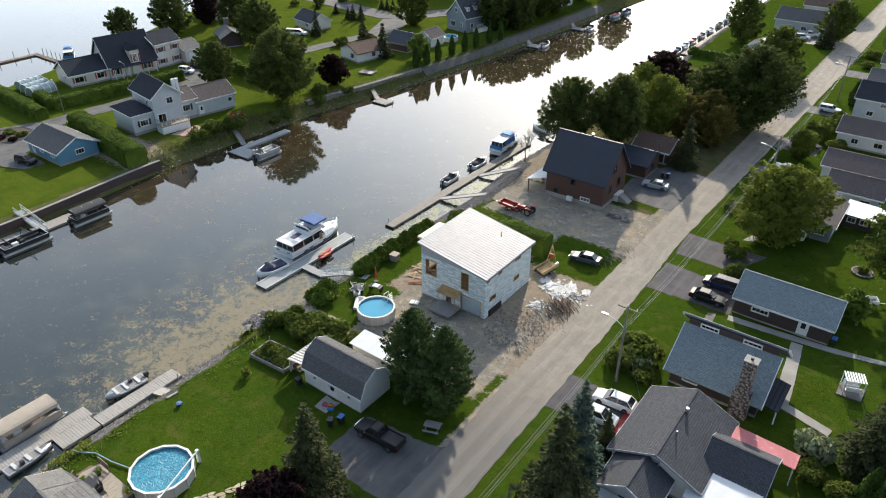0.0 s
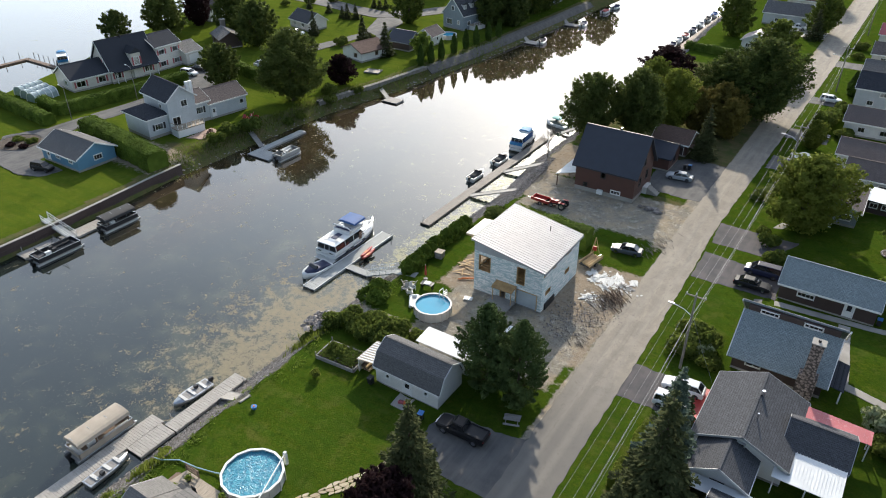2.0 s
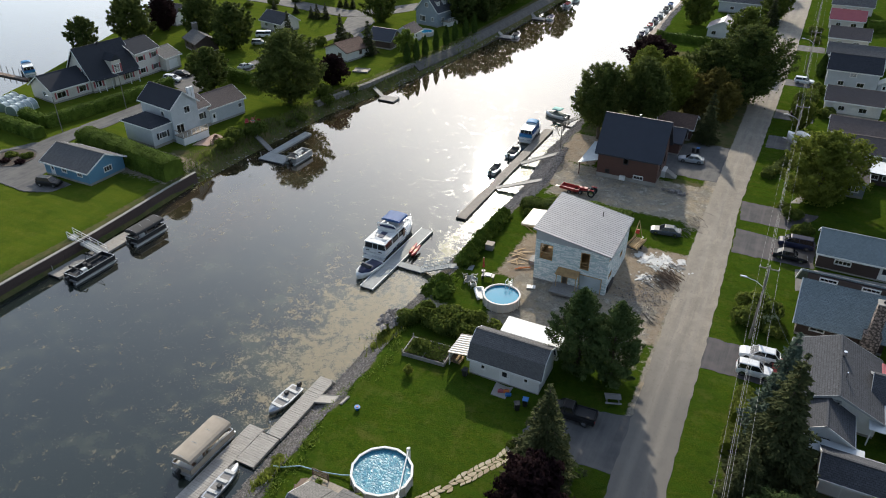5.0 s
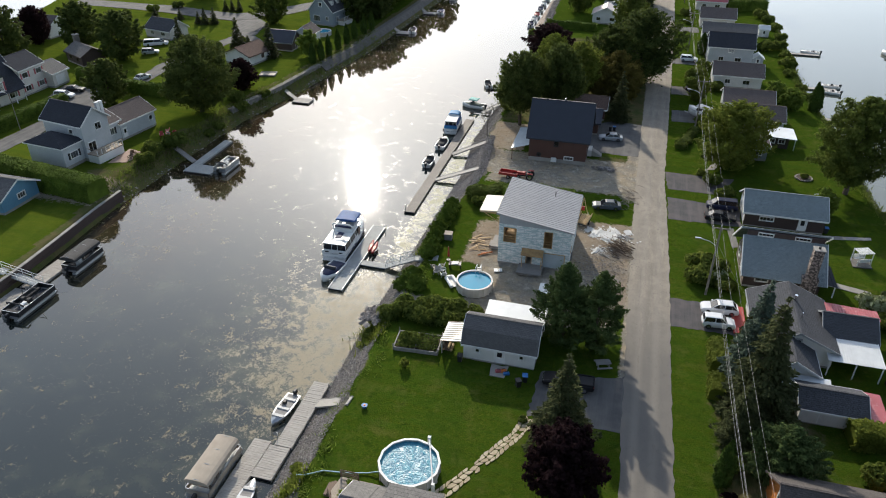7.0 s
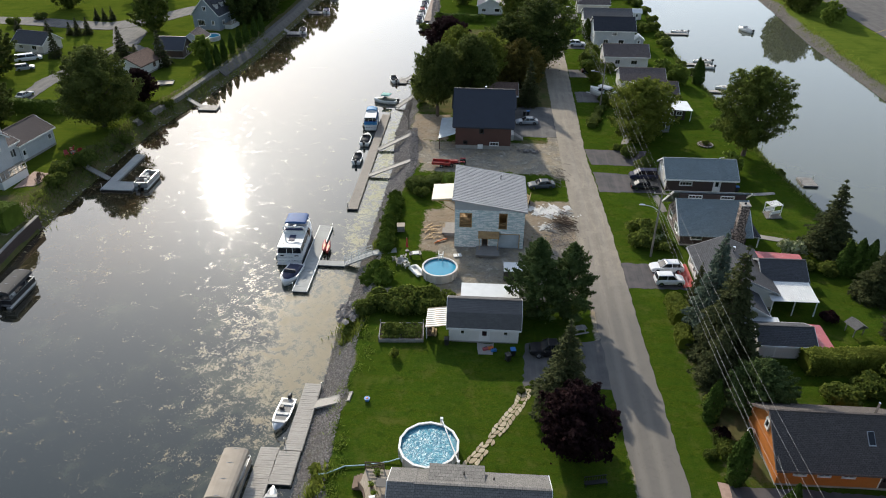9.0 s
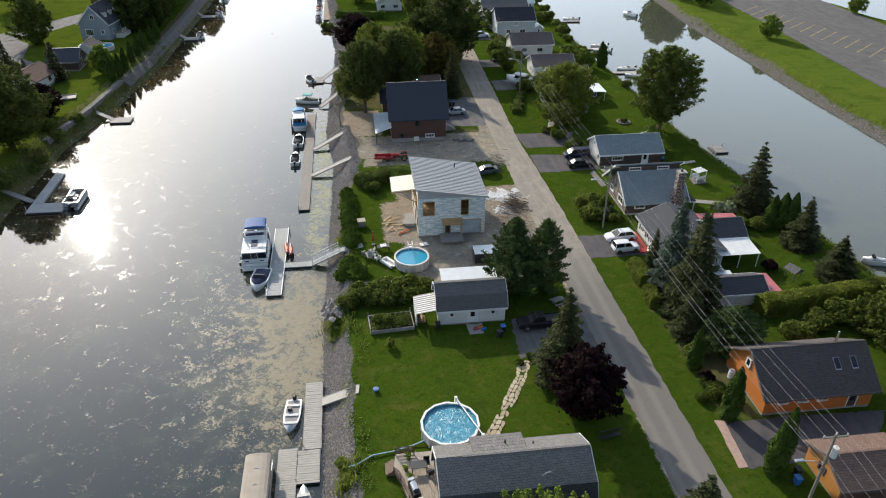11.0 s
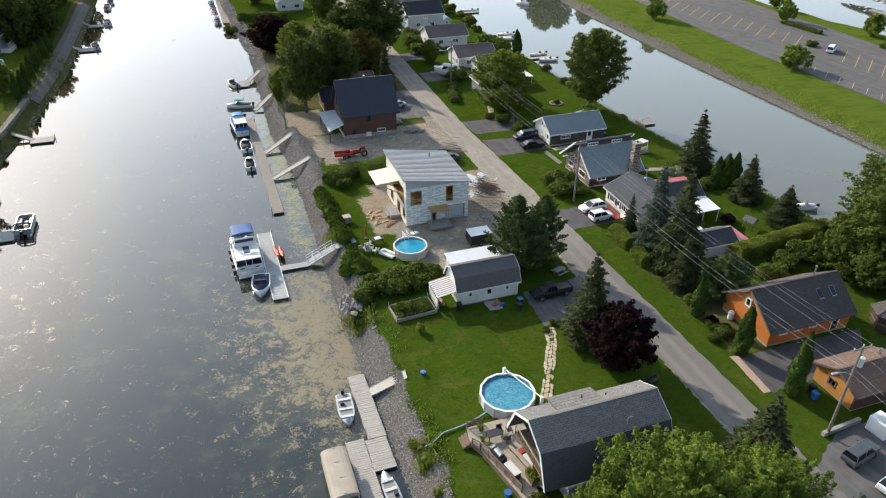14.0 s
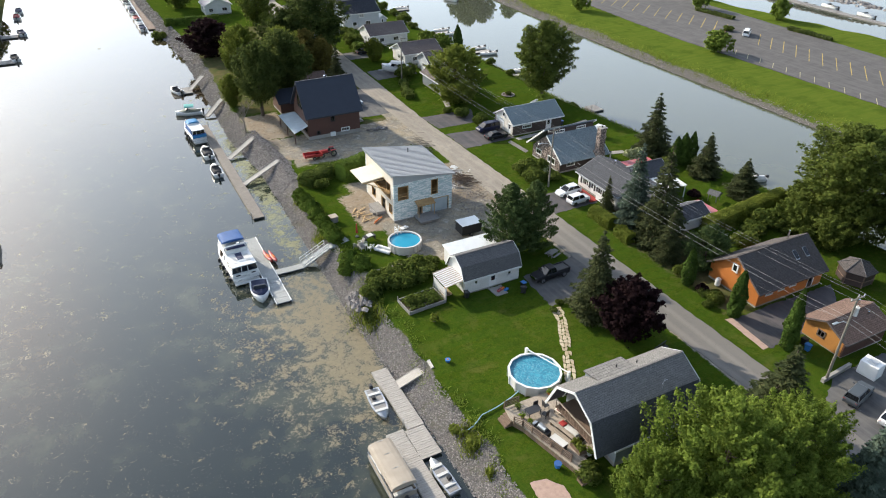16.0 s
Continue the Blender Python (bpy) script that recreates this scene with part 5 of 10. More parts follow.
def grey_l_house():
    top = house("grey_roof_house", -12.1, 55.6, 8.6, 10.4, 2.75, "y", 1.9, "side_white", "shingle_slate_y", "white bungalow with a dark grey shingle roof", [
        ("W", 3.2, 1.0, 1.7, 1.1, "window", 3, "white", "black"), ("W", -0.5, 1.0, 1.7, 1.1, "window", 3, "white", "black"), ("W", 1.4, 0.3, 0.95, 2.0, "door", "white"), ("S", 0, 3.1, 0.8, 0.6, "window", 1)], over=0.45, trim="gable_grey")
    w = house("grey_roof_house_wing", -5.6, 56.0, 5.4, 5.2, 2.7, "x", 1.6, "side_white", "shingle_slate_x", "low rear wing with a grey shingle roof", [("E", 0, 0.3, 1.8, 2.0, "door", "white")], over=0.4, trim="gable_grey")
    s = house("grey_roof_annex", -13.0, 48.1, 5.4, 4.6, 2.4, "y", 1.5, "side_white", "shingle_slate_y", "white annex with slate-coloured shingle roof", [("S", 0.1, 1.1, 1.3, 1.0, "window", 2, "black")], over=0.35)
    for x, y, z, h, r in ((0.3, 1.6, 4.5, 0.9, 0.2), (0.6, -2.0, 4.3, 1.0, 0.09)):
        vent_pipe(top, x, y, z, h, r, "chrome")
    rr = part("red_porch_roof", slab(bmesh.new(), [(4.5, 2.9, 2.75), (10.9, 2.9, 2.45), (10.9, 5.1, 2.45), (4.5, 5.1, 2.75)], 0.06), "red_metal", top, "faded red ribbed metal porch roof")
    part("rib", ribs(bmesh.new(), (4.5, 2.9, 2.754), (10.9, 2.9, 2.454), (10.9, 5.1, 2.454), (4.5, 5.1, 2.754), 18, 0.05, 0.04), "red_metal", rr)
    for x, y in ((10.7, 3.0), (10.7, 4.9), (7.5, 4.9)):
        part("post", boxes((x, x + 0.12, y, y + 0.12, 0, 2.4)), "white", rr)
    aw = part("white_porch_roof", slab(bmesh.new(), [(3.4, -6.6, 2.35), (9.4, -6.6, 2.35), (9.4, -2.2, 2.7), (3.4, -2.2, 2.7)], 0.06), "awning", top, "white ribbed metal porch roof")
    part("rib", ribs(bmesh.new(), (3.4, -6.6, 2.354), (9.4, -6.6, 2.354), (9.4, -2.2, 2.704), (3.4, -2.2, 2.704), 20, 0.05, 0.04), "awning", aw)
    for x in (3.6, 6.4, 9.2):
        part("post", boxes((x, x + 0.12, -6.5, -6.38, 0, 2.35)), "white", aw)
    cp = part("side_awning", slab(bmesh.new(), [(-3.2, -11.7, 2.0), (3.0, -11.7, 2.0), (3.0, -10.0, 2.2), (-3.2, -10.0, 2.2)], 0.05), "awning", top, "white ribbed awning")
    part("rib", ribs(bmesh.new(), (-3.2, -11.7, 2.004), (3.0, -11.7, 2.004), (3.0, -10.0, 2.204), (-3.2, -10.0, 2.204), 18, 0.05, 0.04), "awning", cp)
    part("red_step", boxes((-6.2, -4.6, -1.0, 5.0, 0, 0.18)), "red", top)
    part("porch_rail", boxes((-4.95, -4.85, -3.6, -0.6, 0.2, 0.95)), "white", top)


grey_l_house()
sm = house("red_edged_shed", -9.6, 42.4, 6.4, 4.2, 2.1, "x", 1.1, "side_white", "shingle_slate_x", "small white garage with a grey and red roof", [("S", 0, 0.2, 2.4, 1.9, "garage", "red")], over=0.3, category="shed", base=0.1)
part("red_roof_panel", slab(bmesh.new(), [(3.55, -2.5, 2.12), (5.4, -2.5, 2.02), (5.4, 2.2, 2.02), (3.55, 2.2, 2.12)], 0.08), "red_metal", sm, "red metal side roof")
for y in (-2.3, 1.9):
    part("post", boxes((5.1, 5.2, y, y + 0.1, 0, 1.95)), "white", sm)


def orange_house():
    top = house("orange_house", -10.8, 25.0, 12.6, 8.4, 2.75, "x", 3.1, "side_orange", "shingle_taupe_dark_x", "bright orange wood-sided house with a charcoal roof", [
        ("S", -4.2, 1.5, 1.2, 0.75, "window", 2, "white"), ("S", -1.9, 1.5, 1.2, 0.75, "window", 2, "white"), ("S", 0.4, 1.5, 1.2, 0.75, "window", 2, "white"), ("S", 4.0, 0.3, 1.0, 2.0, "door", "side_brown"),
        ("W", 0.2, 3.3, 0.8, 1.1, "window", 1, "white")], over=0.45, trim="shingle_taupe_x", base=0.3)
    f = 3.1 / 4.2
    for x in (2.6, 4.6):
        lo, hi = 2.75 + 1.75 * f + 0.22, 2.75 + 2.75 * f + 0.22
        sk = part("skylight", slab(bmesh.new(), [(x - 0.28, -2.45, lo + 0.05), (x + 0.28, -2.45, lo + 0.05), (x + 0.28, -1.45, hi + 0.05), (x - 0.28, -1.45, hi + 0.05)], 0.08), "dark_glass", top, "framed roof window")
        part("frame", slab(bmesh.new(), [(x - 0.34, -2.52, lo - 0.05), (x + 0.34, -2.52, lo - 0.05), (x + 0.34, -1.38, hi + 0.05), (x - 0.34, -1.38, hi + 0.05)], 0.1), "alu", sk)
    part("stove_pipe", tube(bmesh.new(), (4.0, 0.9, 5.0), (4.0, 0.9, 6.7), 0.12), "chrome", top)
    tk = thing("propane_tank", -17.6, 27.0, 0, 0, "small upright white propane tank beside a house", "gas tank")
    part("tank", tube(bmesh.new(), (0, 0, 0.1), (0, 0, 1.1), 0.38, 0.38, 14), "white", tk)
    part("collar", tube(bmesh.new(), (0, 0, 1.1), (0, 0, 1.3), 0.2, 0.15, 12), "white", tk)
    part("foot_ring", tube(bmesh.new(), (0, 0, 0), (0, 0, 0.1), 0.3, 0.3, 12), "steel", tk)
    o2 = house("ochre_garage", -12.0, 11.6, 7.8, 5.6, 2.5, "x", 1.3, {"W": "side_ochre", "S": "side_redbrown", "N": "side_ochre", "E": "side_ochre"}, "shingle_brown_x", "ochre wooden garage with a brown shingle roof", [("W", 0.4, 1.1, 1.0, 0.9, "window", 2)], over=0.45, trim="shingle_taupe_x", category="garage", base=0.15)
    vent_pipe(o2, 2.6, 0.8, 3.7, 0.7, 0.16, "chrome")
    vent_pipe(o2, 2.1, -1.0, 3.4, 0.5, 0.12, "chrome")


orange_house()

gz = thing("gazebo", 1.0, 19.4, 0, 0, "six-sided brown wooden gazebo with a pointed roof", "gazebo")
hexa = [(2.3 * math.cos(math.radians(a)), 2.3 * math.sin(math.radians(a))) for a in range(0, 360, 60)]
for i in range(6):
    (ax, ay), (bx, by) = hexa[i], hexa[(i + 1) % 6]
    bm = bmesh.new()
    vs = [bm.verts.new(p) for p in ((ax * 1.15, ay * 1.15, 2.1), (bx * 1.15, by * 1.15, 2.1), (0, 0, 3.4), (ax * 1.15, ay * 1.15, 2.02), (bx * 1.15, by * 1.15, 2.02), (0, 0, 3.3))]
    bm.faces.new(vs[:3]), bm.faces.new((vs[3], vs[5], vs[4])), bm.faces.new((vs[0], vs[3], vs[4], vs[1]))
    part("roof_panel", bm, "shingle_taupe_dark_x", gz)
    part("post", tube(bmesh.new(), (ax, ay, 0), (ax, ay, 2.1), 0.08), "deck_brown", gz)
    part("rail", tube(bmesh.new(), (ax, ay, 0.9), (bx, by, 0.9), 0.05), "deck_brown", gz)
    part("screen", prism(bmesh.new(), [(ax * 0.99, ay * 0.99), (bx * 0.99, by * 0.99), (bx * 0.97, by * 0.97), (ax * 0.97, ay * 0.97)], "z", 0.05, 2.05), "side_brown", gz)
    part("rafter", tube(bmesh.new(), (ax * 1.15, ay * 1.15, 2.13), (0, 0, 3.44), 0.05), "shingle_grey_x", gz)

# further houses up the road
W2 = [("S", -2.2, 1.0, 1.3, 1.1, "window", 2), ("S", 2.0, 1.0, 1.6, 1.1, "window", 2), ("W", 0, 1.0, 1.4, 1.1, "window", 2), ("W", -2.4, 0.3, 0.9, 2.0, "door", "white")]
h = house("grey_house", -12.9, 116.4, 8.4, 9.6, 2.9, "y", 1.9, "side_slate", "shingle_taupe_y", "slate-grey bungalow with a taupe roof and white porch", [("S", -2.0, 1.0, 1.3, 1.1, "window", 2), ("S", 2.4, 1.0, 1.8, 1.1, "window", 3), ("E", -3.0, 1.0, 1.4, 1.1, "window", 2), ("S", 0.2, 0.5, 0.9, 2.0, "door", "white")], over=0.5)
part("porch_roof", slab(bmesh.new(), [(4.3, 1.6, 2.6), (10.2, 1.6, 2.35), (10.2, 7.6, 2.35), (4.3, 7.6, 2.6)], 0.08), "awning", h, "white sheet porch roof")
part("porch_wall", boxes((4.25, 8.9, 2.4, 2.55, 0, 2.3), (8.75, 8.9, 2.55, 7.0, 0, 2.3), (4.25, 8.9, 7.0, 7.15, 0, 2.3)), "side_brown", h, "dark boarded porch wall")
for x in (5.2, 7.0):
    window_part(h, pose(x, 2.38, 1.0), 1.2, 0.9, 2)
for y in (1.8, 7.3):
    part("post", boxes((9.9, 10.02, y, y + 0.12, 0, 2.35)), "white", h)
st = part("porch_steps", boxes((-0.6, 1.0, -5.8, -4.82, 0, 0.55), (-0.6, 1.0, -6.2, -5.8, 0, 0.38), (-0.6, 1.0, -6.6, -6.2, 0, 0.2)), "white", h)
for x in (-0.6, 0.94):
    part("hand_rail", pipe([(x + 0.03, -6.6, 0.95), (x + 0.03, -5.8, 1.4), (x + 0.03, -4.85, 1.4)], 0.04), "white", st)
    for y, z in ((-6.55, 0.9), (-5.8, 1.4), (-5.3, 1.4)):
        part("rail_post", boxes((x, x + 0.06, y - 0.03, y + 0.03, 0.1, z)), "white", st)
vent_pipe(h, 1.0, 1.5, 4.3, 0.8, 0.12, "chrome")
house("white_bungalow", -10.2, 139.0, 10.0, 7.6, 3.0, "x", 1.8, "side_white", "shingle_taupe_x", "white bungalow with a taupe shingle roof", W2)
house("small_dark_roof_house", -8.5, 129.5, 8.5, 7.0, 2.9, "x", 1.9, "side_grey", "shingle_taupe_x", "grey-sided house with a taupe roof", W2)
house("brown_roof_bungalow", -11.0, 158.5, 11.0, 8.0, 3.0, "x", 2.0, "side_white", "shingle_taupe_x", "pale bungalow with a brownish roof", W2)
house("dark_roof_house", -11.5, 178.0, 11.0, 9.0, 4.6, "x", 2.6, "side_grey", "shingle_dark_x", "two-storey grey house with a dark roof", W2 + [("S", 0, 3.2, 1.4, 1.0, "window", 2)])
house("long_grey_house", -10.6, 196.8, 14.0, 8.5, 3.2, "x", 2.0, "side_white", "shingle_grey_x", "long white house with a pale grey roof", W2)
house("far_bungalow", -12.6, 216.0, 10.0, 7.5, 3.0, "x", 2.2, "side_beige", "shingle_taupe_x", "beige bungalow with a tan roof", W2)
house("far_bungalow", -13.4, 239.5, 9.4, 7.6, 3.0, "x", 2.2, "side_beige", "trim_red", "beige bungalow with a dusty red roof", W2)
house("far_bungalow", -12.0, 262.0, 12.0, 8.0, 3.0, "x", 2.2, "side_white", "shingle_grey_x", "white bungalow with a grey roof", W2)
house("garden_shed", 0.2, 206.5, 2.8, 2.6, 2.2, "x", 0.8, "side_white", "awning", "small white garden shed by the side canal", [("S", 0, 0.15, 0.9, 1.8, "door", "white")], over=0.2, category="shed", base=0.12)
house("garden_shed", -4.4, 175.8, 2.6, 2.4, 2.0, "y", 0.9, "side_grey", "awning", "small shed with a white roof on a lawn", [("S", 0, 0.15, 0.9, 1.7, "door", "white")], over=0.25, category="shed", base=0.12)
house("grey_lakeside_house", -45.5, 248.0, 13.0, 10.0, 3.6, "x", 2.6, "side_grey", "shingle_grey_x", "grey house with a broad grey hip-like roof", W2)
house("white_cottage", -46.0, 211.0, 8.0, 7.0, 3.0, "y", 2.0, "side_white", "pink_metal", "white cottage with a pinkish taupe roof", W2)
house("far_brown_house", -44.0, 275.0, 12.0, 9.0, 3.2, "x", 2.4, "side_beige", "shingle_brown_x", "beige house with a brown roof", W2)

# across the canal
house("blue_cottage", -136.5, 59.2, 11.4, 7.8, 2.7, "x", 1.9, "side_blue", "shingle_grey_x", "bright blue cottage with a pale grey roof", [("E", 0.3, 1.2, 1.7, 1.0, "window", 3), ("S", -3.6, 0.2, 0.9, 2.0, "door", "white"), ("S", 3.5, 1.3, 1.3, 0.8, "window", 2), ("S", -0.5, 1.3, 1.3, 0.8, "window", 2)], over=0.5)
SH = ("white", "black")
h = house("grey_canal_house", -135.9, 80.6, 9.8, 6.2, 7.2, "x", 2.5, "side_grey", "shingle_dark_x", "two-storey pale grey house with dark roof and deck", [("E", 0.6, 5.2, 1.4, 1.4, "window", 2), ("E", -1.6, 1.6, 1.8, 1.9, "window", 2, "white"), ("S", 2, 5.0, 1.0, 1.0, "window", 1)], over=0.45, base=0.6, rz=-9)
for y in (2.2, 3.0):
    part("chimney", boxes((3.4, 4.0, y, y + 0.6, 6.0, 9.7)), "white", h)
dk = part("deck", boxes((4.92, 7.6, -3.2, 3.0, 1.5, 1.7)), "deck_worn", h)
part("deck_skirt", boxes((4.92, 7.5, -3.15, -3.05, 0, 1.5), (7.45, 7.55, -3.1, 2.9, 0, 1.5)), "white", dk)
for i in range(7):
    y = -3.1 + i * 1.0
    part("baluster", boxes((7.45, 7.55, y, y + 0.1, 1.7, 2.65)), "white", dk)
part("rail", boxes((7.43, 7.57, -3.1, 3.0, 2.62, 2.7)), "deck_worn", dk)
part("rail", boxes((5.0, 7.5, -3.17, -3.05, 2.62, 2.7)), "deck_worn", dk)
part("rail_board", boxes((7.46, 7.54, -3.1, 3.0, 2.1, 2.2)), "deck_worn", dk)
house("grey_canal_wing", -136.8, 75.2, 8.4, 4.8, 4.4, "y", 1.7, "side_grey", "shingle_dark_x", "single-storey pale grey wing with a dark roof", [("E", 0.0, 1.6, 1.8, 1.3, "window", 3, "white", "black")], over=0.45, base=0.6, rz=-6, hip=True)
house("grey_canal_link", -136.2, 85.6, 7.6, 4.8, 4.4, "y", 1.6, "side_grey", "shingle_taupe_x", "low pale grey wing with a taupe roof", [("E", 0.0, 1.9, 1.7, 1.4, "window", 3, "white", "black")], over=0.4, base=0.6, rz=-9)
house("grey_canal_garage", -134.9, 92.4, 7.4, 9.2, 3.5, "y", 2.0, "side_grey", "shingle_taupe_y", "pale grey garage wing with a taupe roof", [("E", 3.4, 1.6, 1.0, 1.0, "window", 1), ("E", -3.6, 0.4, 0.9, 1.9, "door", "white")], over=0.4, rz=-9)
RT = ("white", "trim_red")
h = house("large_white_house", -174.6, 97.0, 9.6, 12.2, 3.5, "y", 6.0, "side_beige", "shingle_dark_y", "large cream house with a steep dark roof and red shutters", [("E", 3.5, 1.0, 2.0, 1.6, "window", 3, *RT), ("E", -4.5, 1.0, 1.6, 1.5, "window", 2, *RT), ("S", 2.4, 4.0, 1.2, 1.4, "window", 2, *RT)], over=0.5, rz=-8)
part("dormer", boxes((1.6, 5.4, -0.6, 1.8, 0.4, 6.4)), "side_beige", h)
part("dormer_roof", prism(bmesh.new(), [(-1.0, 6.4), (2.2, 6.4), (0.6, 7.7)], "x", 0.6, 5.8), "shingle_dark_x", h)
window_part(h, pose(5.42, -0.1, 3.4, 0, 0, 90), 1.4, 2.0, 2, "white", 1, "dark_glass", "trim_red")
for y in (-5.4, -3.6, -1.8, 3.0, 5.4):
    part("porch_post", boxes((5.9, 6.05, y, y + 0.15, 0, 3.0)), "white", h)
part("porch_roof", slab(bmesh.new(), [(4.8, -5.9, 3.45), (6.3, -5.9, 2.9), (6.3, 5.9, 2.9), (4.8, 5.9, 3.45)], 0.14), "shingle_dark_y", h)
part("roof_vent", tube(bmesh.new(), (0.3, 0, 9.2), (0.3, 0, 10.1), 0.14), "black", h)
h = house("large_white_wing", -176.2, 86.2, 8.6, 9.4, 3.1, "y", 2.5, "side_beige", "shingle_dark_y", "low cream wing with red-trimmed windows", [("E", 2.6, 0.9, 1.8, 1.5, "window", 2, *RT), ("E", -2.6, 0.9, 2.2, 1.4, "window", 2, *RT), ("S", 1, 0.9, 1.4, 1.4, "window", 2)], over=0.5, rz=-8)
h = house("large_white_north_wing", -173.6, 106.6, 8.0, 7.2, 6.3, "y", 2.2, "side_beige", "shingle_dark_y", "two-storey cream wing with red shutters", [("E", 2.2, 1.0, 1.7, 1.3, "window", 2, *RT), ("E", 2.2, 4.0, 1.7, 1.3, "window", 2, *RT), ("E", -2.0, 4.0, 1.7, 1.3, "window", 2, *RT), ("E", -2.0, 1.0, 1.7, 1.3, "window", 2, *RT)], over=0.5)
house("large_white_garage", -171.6, 112.8, 8.0, 5.0, 3.4, "y", 1.8, "side_beige", "shingle_mid_y", "cream garage with a white door and red trim", [("E", 0, 0.35, 2.8, 2.2, "garage", "white")], over=0.4, category="garage")
house("low_brown_roof_house", -134.2, 143.0, 8.0, 8.6, 2.6, "y", 1.7, "side_white", "shingle_brown_y", "low white house with a brown roof", [("E", 1.0, 1.1, 0.9, 1.0, "window", 2), ("E", 3.2, 0.3, 0.9, 2.0, "door", "white"), ("S", 1.5, 1.0, 1.2, 1.0, "window", 2)], rz=-12, trim="shingle_brown_y")
house("navy_shed", -130.2, 156.4, 7.0, 6.2, 2.5, "x", 2.3, "side_brown", "navy_roof", "dark shed with a black gable roof", [("E", 0, 0.3, 1.0, 2.0, "door", "side_brown")], category="shed", trim="side_slate")
house("white_shed", -127.0, 164.4, 5.2, 6.0, 2.8, "y", 1.8, "side_white", "shingle_taupe_y", "small white shed with grey roof", [("E", 0, 0.3, 1.0, 2.0, "door", "white"), ("S", 0, 1.2, 0.8, 0.8, "window", 1)], category="shed")
h = house("dormered_grey_house", -129.4, 187.0, 8.4, 10.4, 4.6, "y", 4.6, "side_slate_blue", "shingle_slate_y", "grey-blue house with three small roof dormers", [("S", -1.6, 1.2, 2.2, 1.7, "window", 4), ("S", 2.2, 1.6, 1.0, 1.2, "window", 2), ("S", 0, 5.6, 1.1, 1.3, "window", 2), ("E", -2.6, 1.2, 1.4, 1.4, "window", 2), ("E", 2.4, 1.2, 1.4, 1.4, "window", 2)], rz=-10)
for y in (-3.2, 0, 3.2):
    part("dormer", boxes((1.2, 3.1, y - 0.65, y + 0.65, 5.4, 7.4)), "side_white", h)
    part("dormer_roof", prism(bmesh.new(), [(y - 0.95, 7.4), (y + 0.95, 7.4), (y, 8.2)], "x", 0.6, 3.4), "shingle_slate_x", h)
    window_part(h, pose(3.12, y - 0.35, 6.1, 0, 0, 90), 0.7, 1.0, 2, "white", 1, "dark_glass")
dk = part("deck", boxes((4.22, 6.6, -2.6, 2.6, 1.3, 1.5)), "deck_worn", h)
for i in range(6):
    part("baluster", boxes((6.5, 6.6, -2.55 + i * 1.0, -2.45 + i * 1.0, 1.5, 2.4)), "white", dk)
part("rail", boxes((6.48, 6.62, -2.6, 2.6, 2.4, 2.48)), "white", dk)
part("deck_skirt", boxes((4.3, 6.5, -2.5, 2.5, 0, 1.3)), "side_white", dk)
house("far_grey_house", -125.0, 232.0, 12.0, 9.0, 4.0, "x", 3.0, "side_grey", "shingle_mid_x", "grey house behind trees", W2)
h = house("brown_cottage", -174.6, 130.4, 9.0, 6.2, 2.7, "x", 1.7, "side_brown", "shingle_mid_x", "dark brown cottage with a tan roof between trees", [("S", -2, 1.0, 1.4, 1.1, "window", 2), ("S", 2, 1.0, 1.2, 1.1, "window", 2)], trim="side_brown", rz=-26)
chimney(h, -5.0, 0.6, 1.3, 1.3, 0.0, 6.0, "old_concrete")
house("slate_roof_house", -169.0, 158.4, 9.6, 7.0, 2.6, "x", 2.3, "side_beige", "shingle_slate_x", "tan bungalow with a slate-grey roof and white rakes", W2, rz=-12)
house("far_brown_roof_house", -205.0, 150.0, 12.0, 9.0, 3.2, "x", 2.4, "side_white", "shingle_taupe_x", "white house near the lake", W2)


# ---- trees, hedges and shrubs ----
def leaf_quads(centres, normals, size, rng, stretch=1.0, tilt=0.6):
    """One small folded leaf clump for each centre, facing roughly along its normal."""
    n = len(centres)
    nrm = normals + rng.normal(0, tilt, (n, 3))
    nrm /= np.linalg.norm(nrm, axis=1)[:, None] + 1e-9
    ref = rng.normal(0, 1, (n, 3))
    u = np.cross(nrm, ref)
    u /= np.linalg.norm(u, axis=1)[:, None] + 1e-9
    v = np.cross(nrm, u)
    s = (size * rng.uniform(0.6, 1.35, n))[:, None]
    u, v = u * s * stretch, v * s
    bend = nrm * s * 0.35
    quads = np.stack([centres - u - v * 0.5, centres + u * 0.15 - v + bend * 0.4, centres + u + v * 0.4, centres - u * 0.2 + v + bend], 1)
    return quads


def sprays(centres, along, length, width, rng):
    """Long narrow sprays that point along their boughs."""
    n = len(centres)
    u = along + rng.normal(0, 0.42, (n, 3))
    u /= np.linalg.norm(u, axis=1)[:, None] + 1e-9
    v = np.cross(u, np.array([0, 0, 1.0]) + rng.normal(0, 0.45, (n, 3)))
    v /= np.linalg.norm(v, axis=1)[:, None] + 1e-9
    k = rng.uniform(0.6, 1.3, n)[:, None]
    u, v = u * length * k, v * width * k
    return np.stack([centres - u * 0.5 - v * 0.6, centres - u * 0.3 + v, centres + u * 0.9 + v * 0.15, centres + u * 0.5 - v], 1)


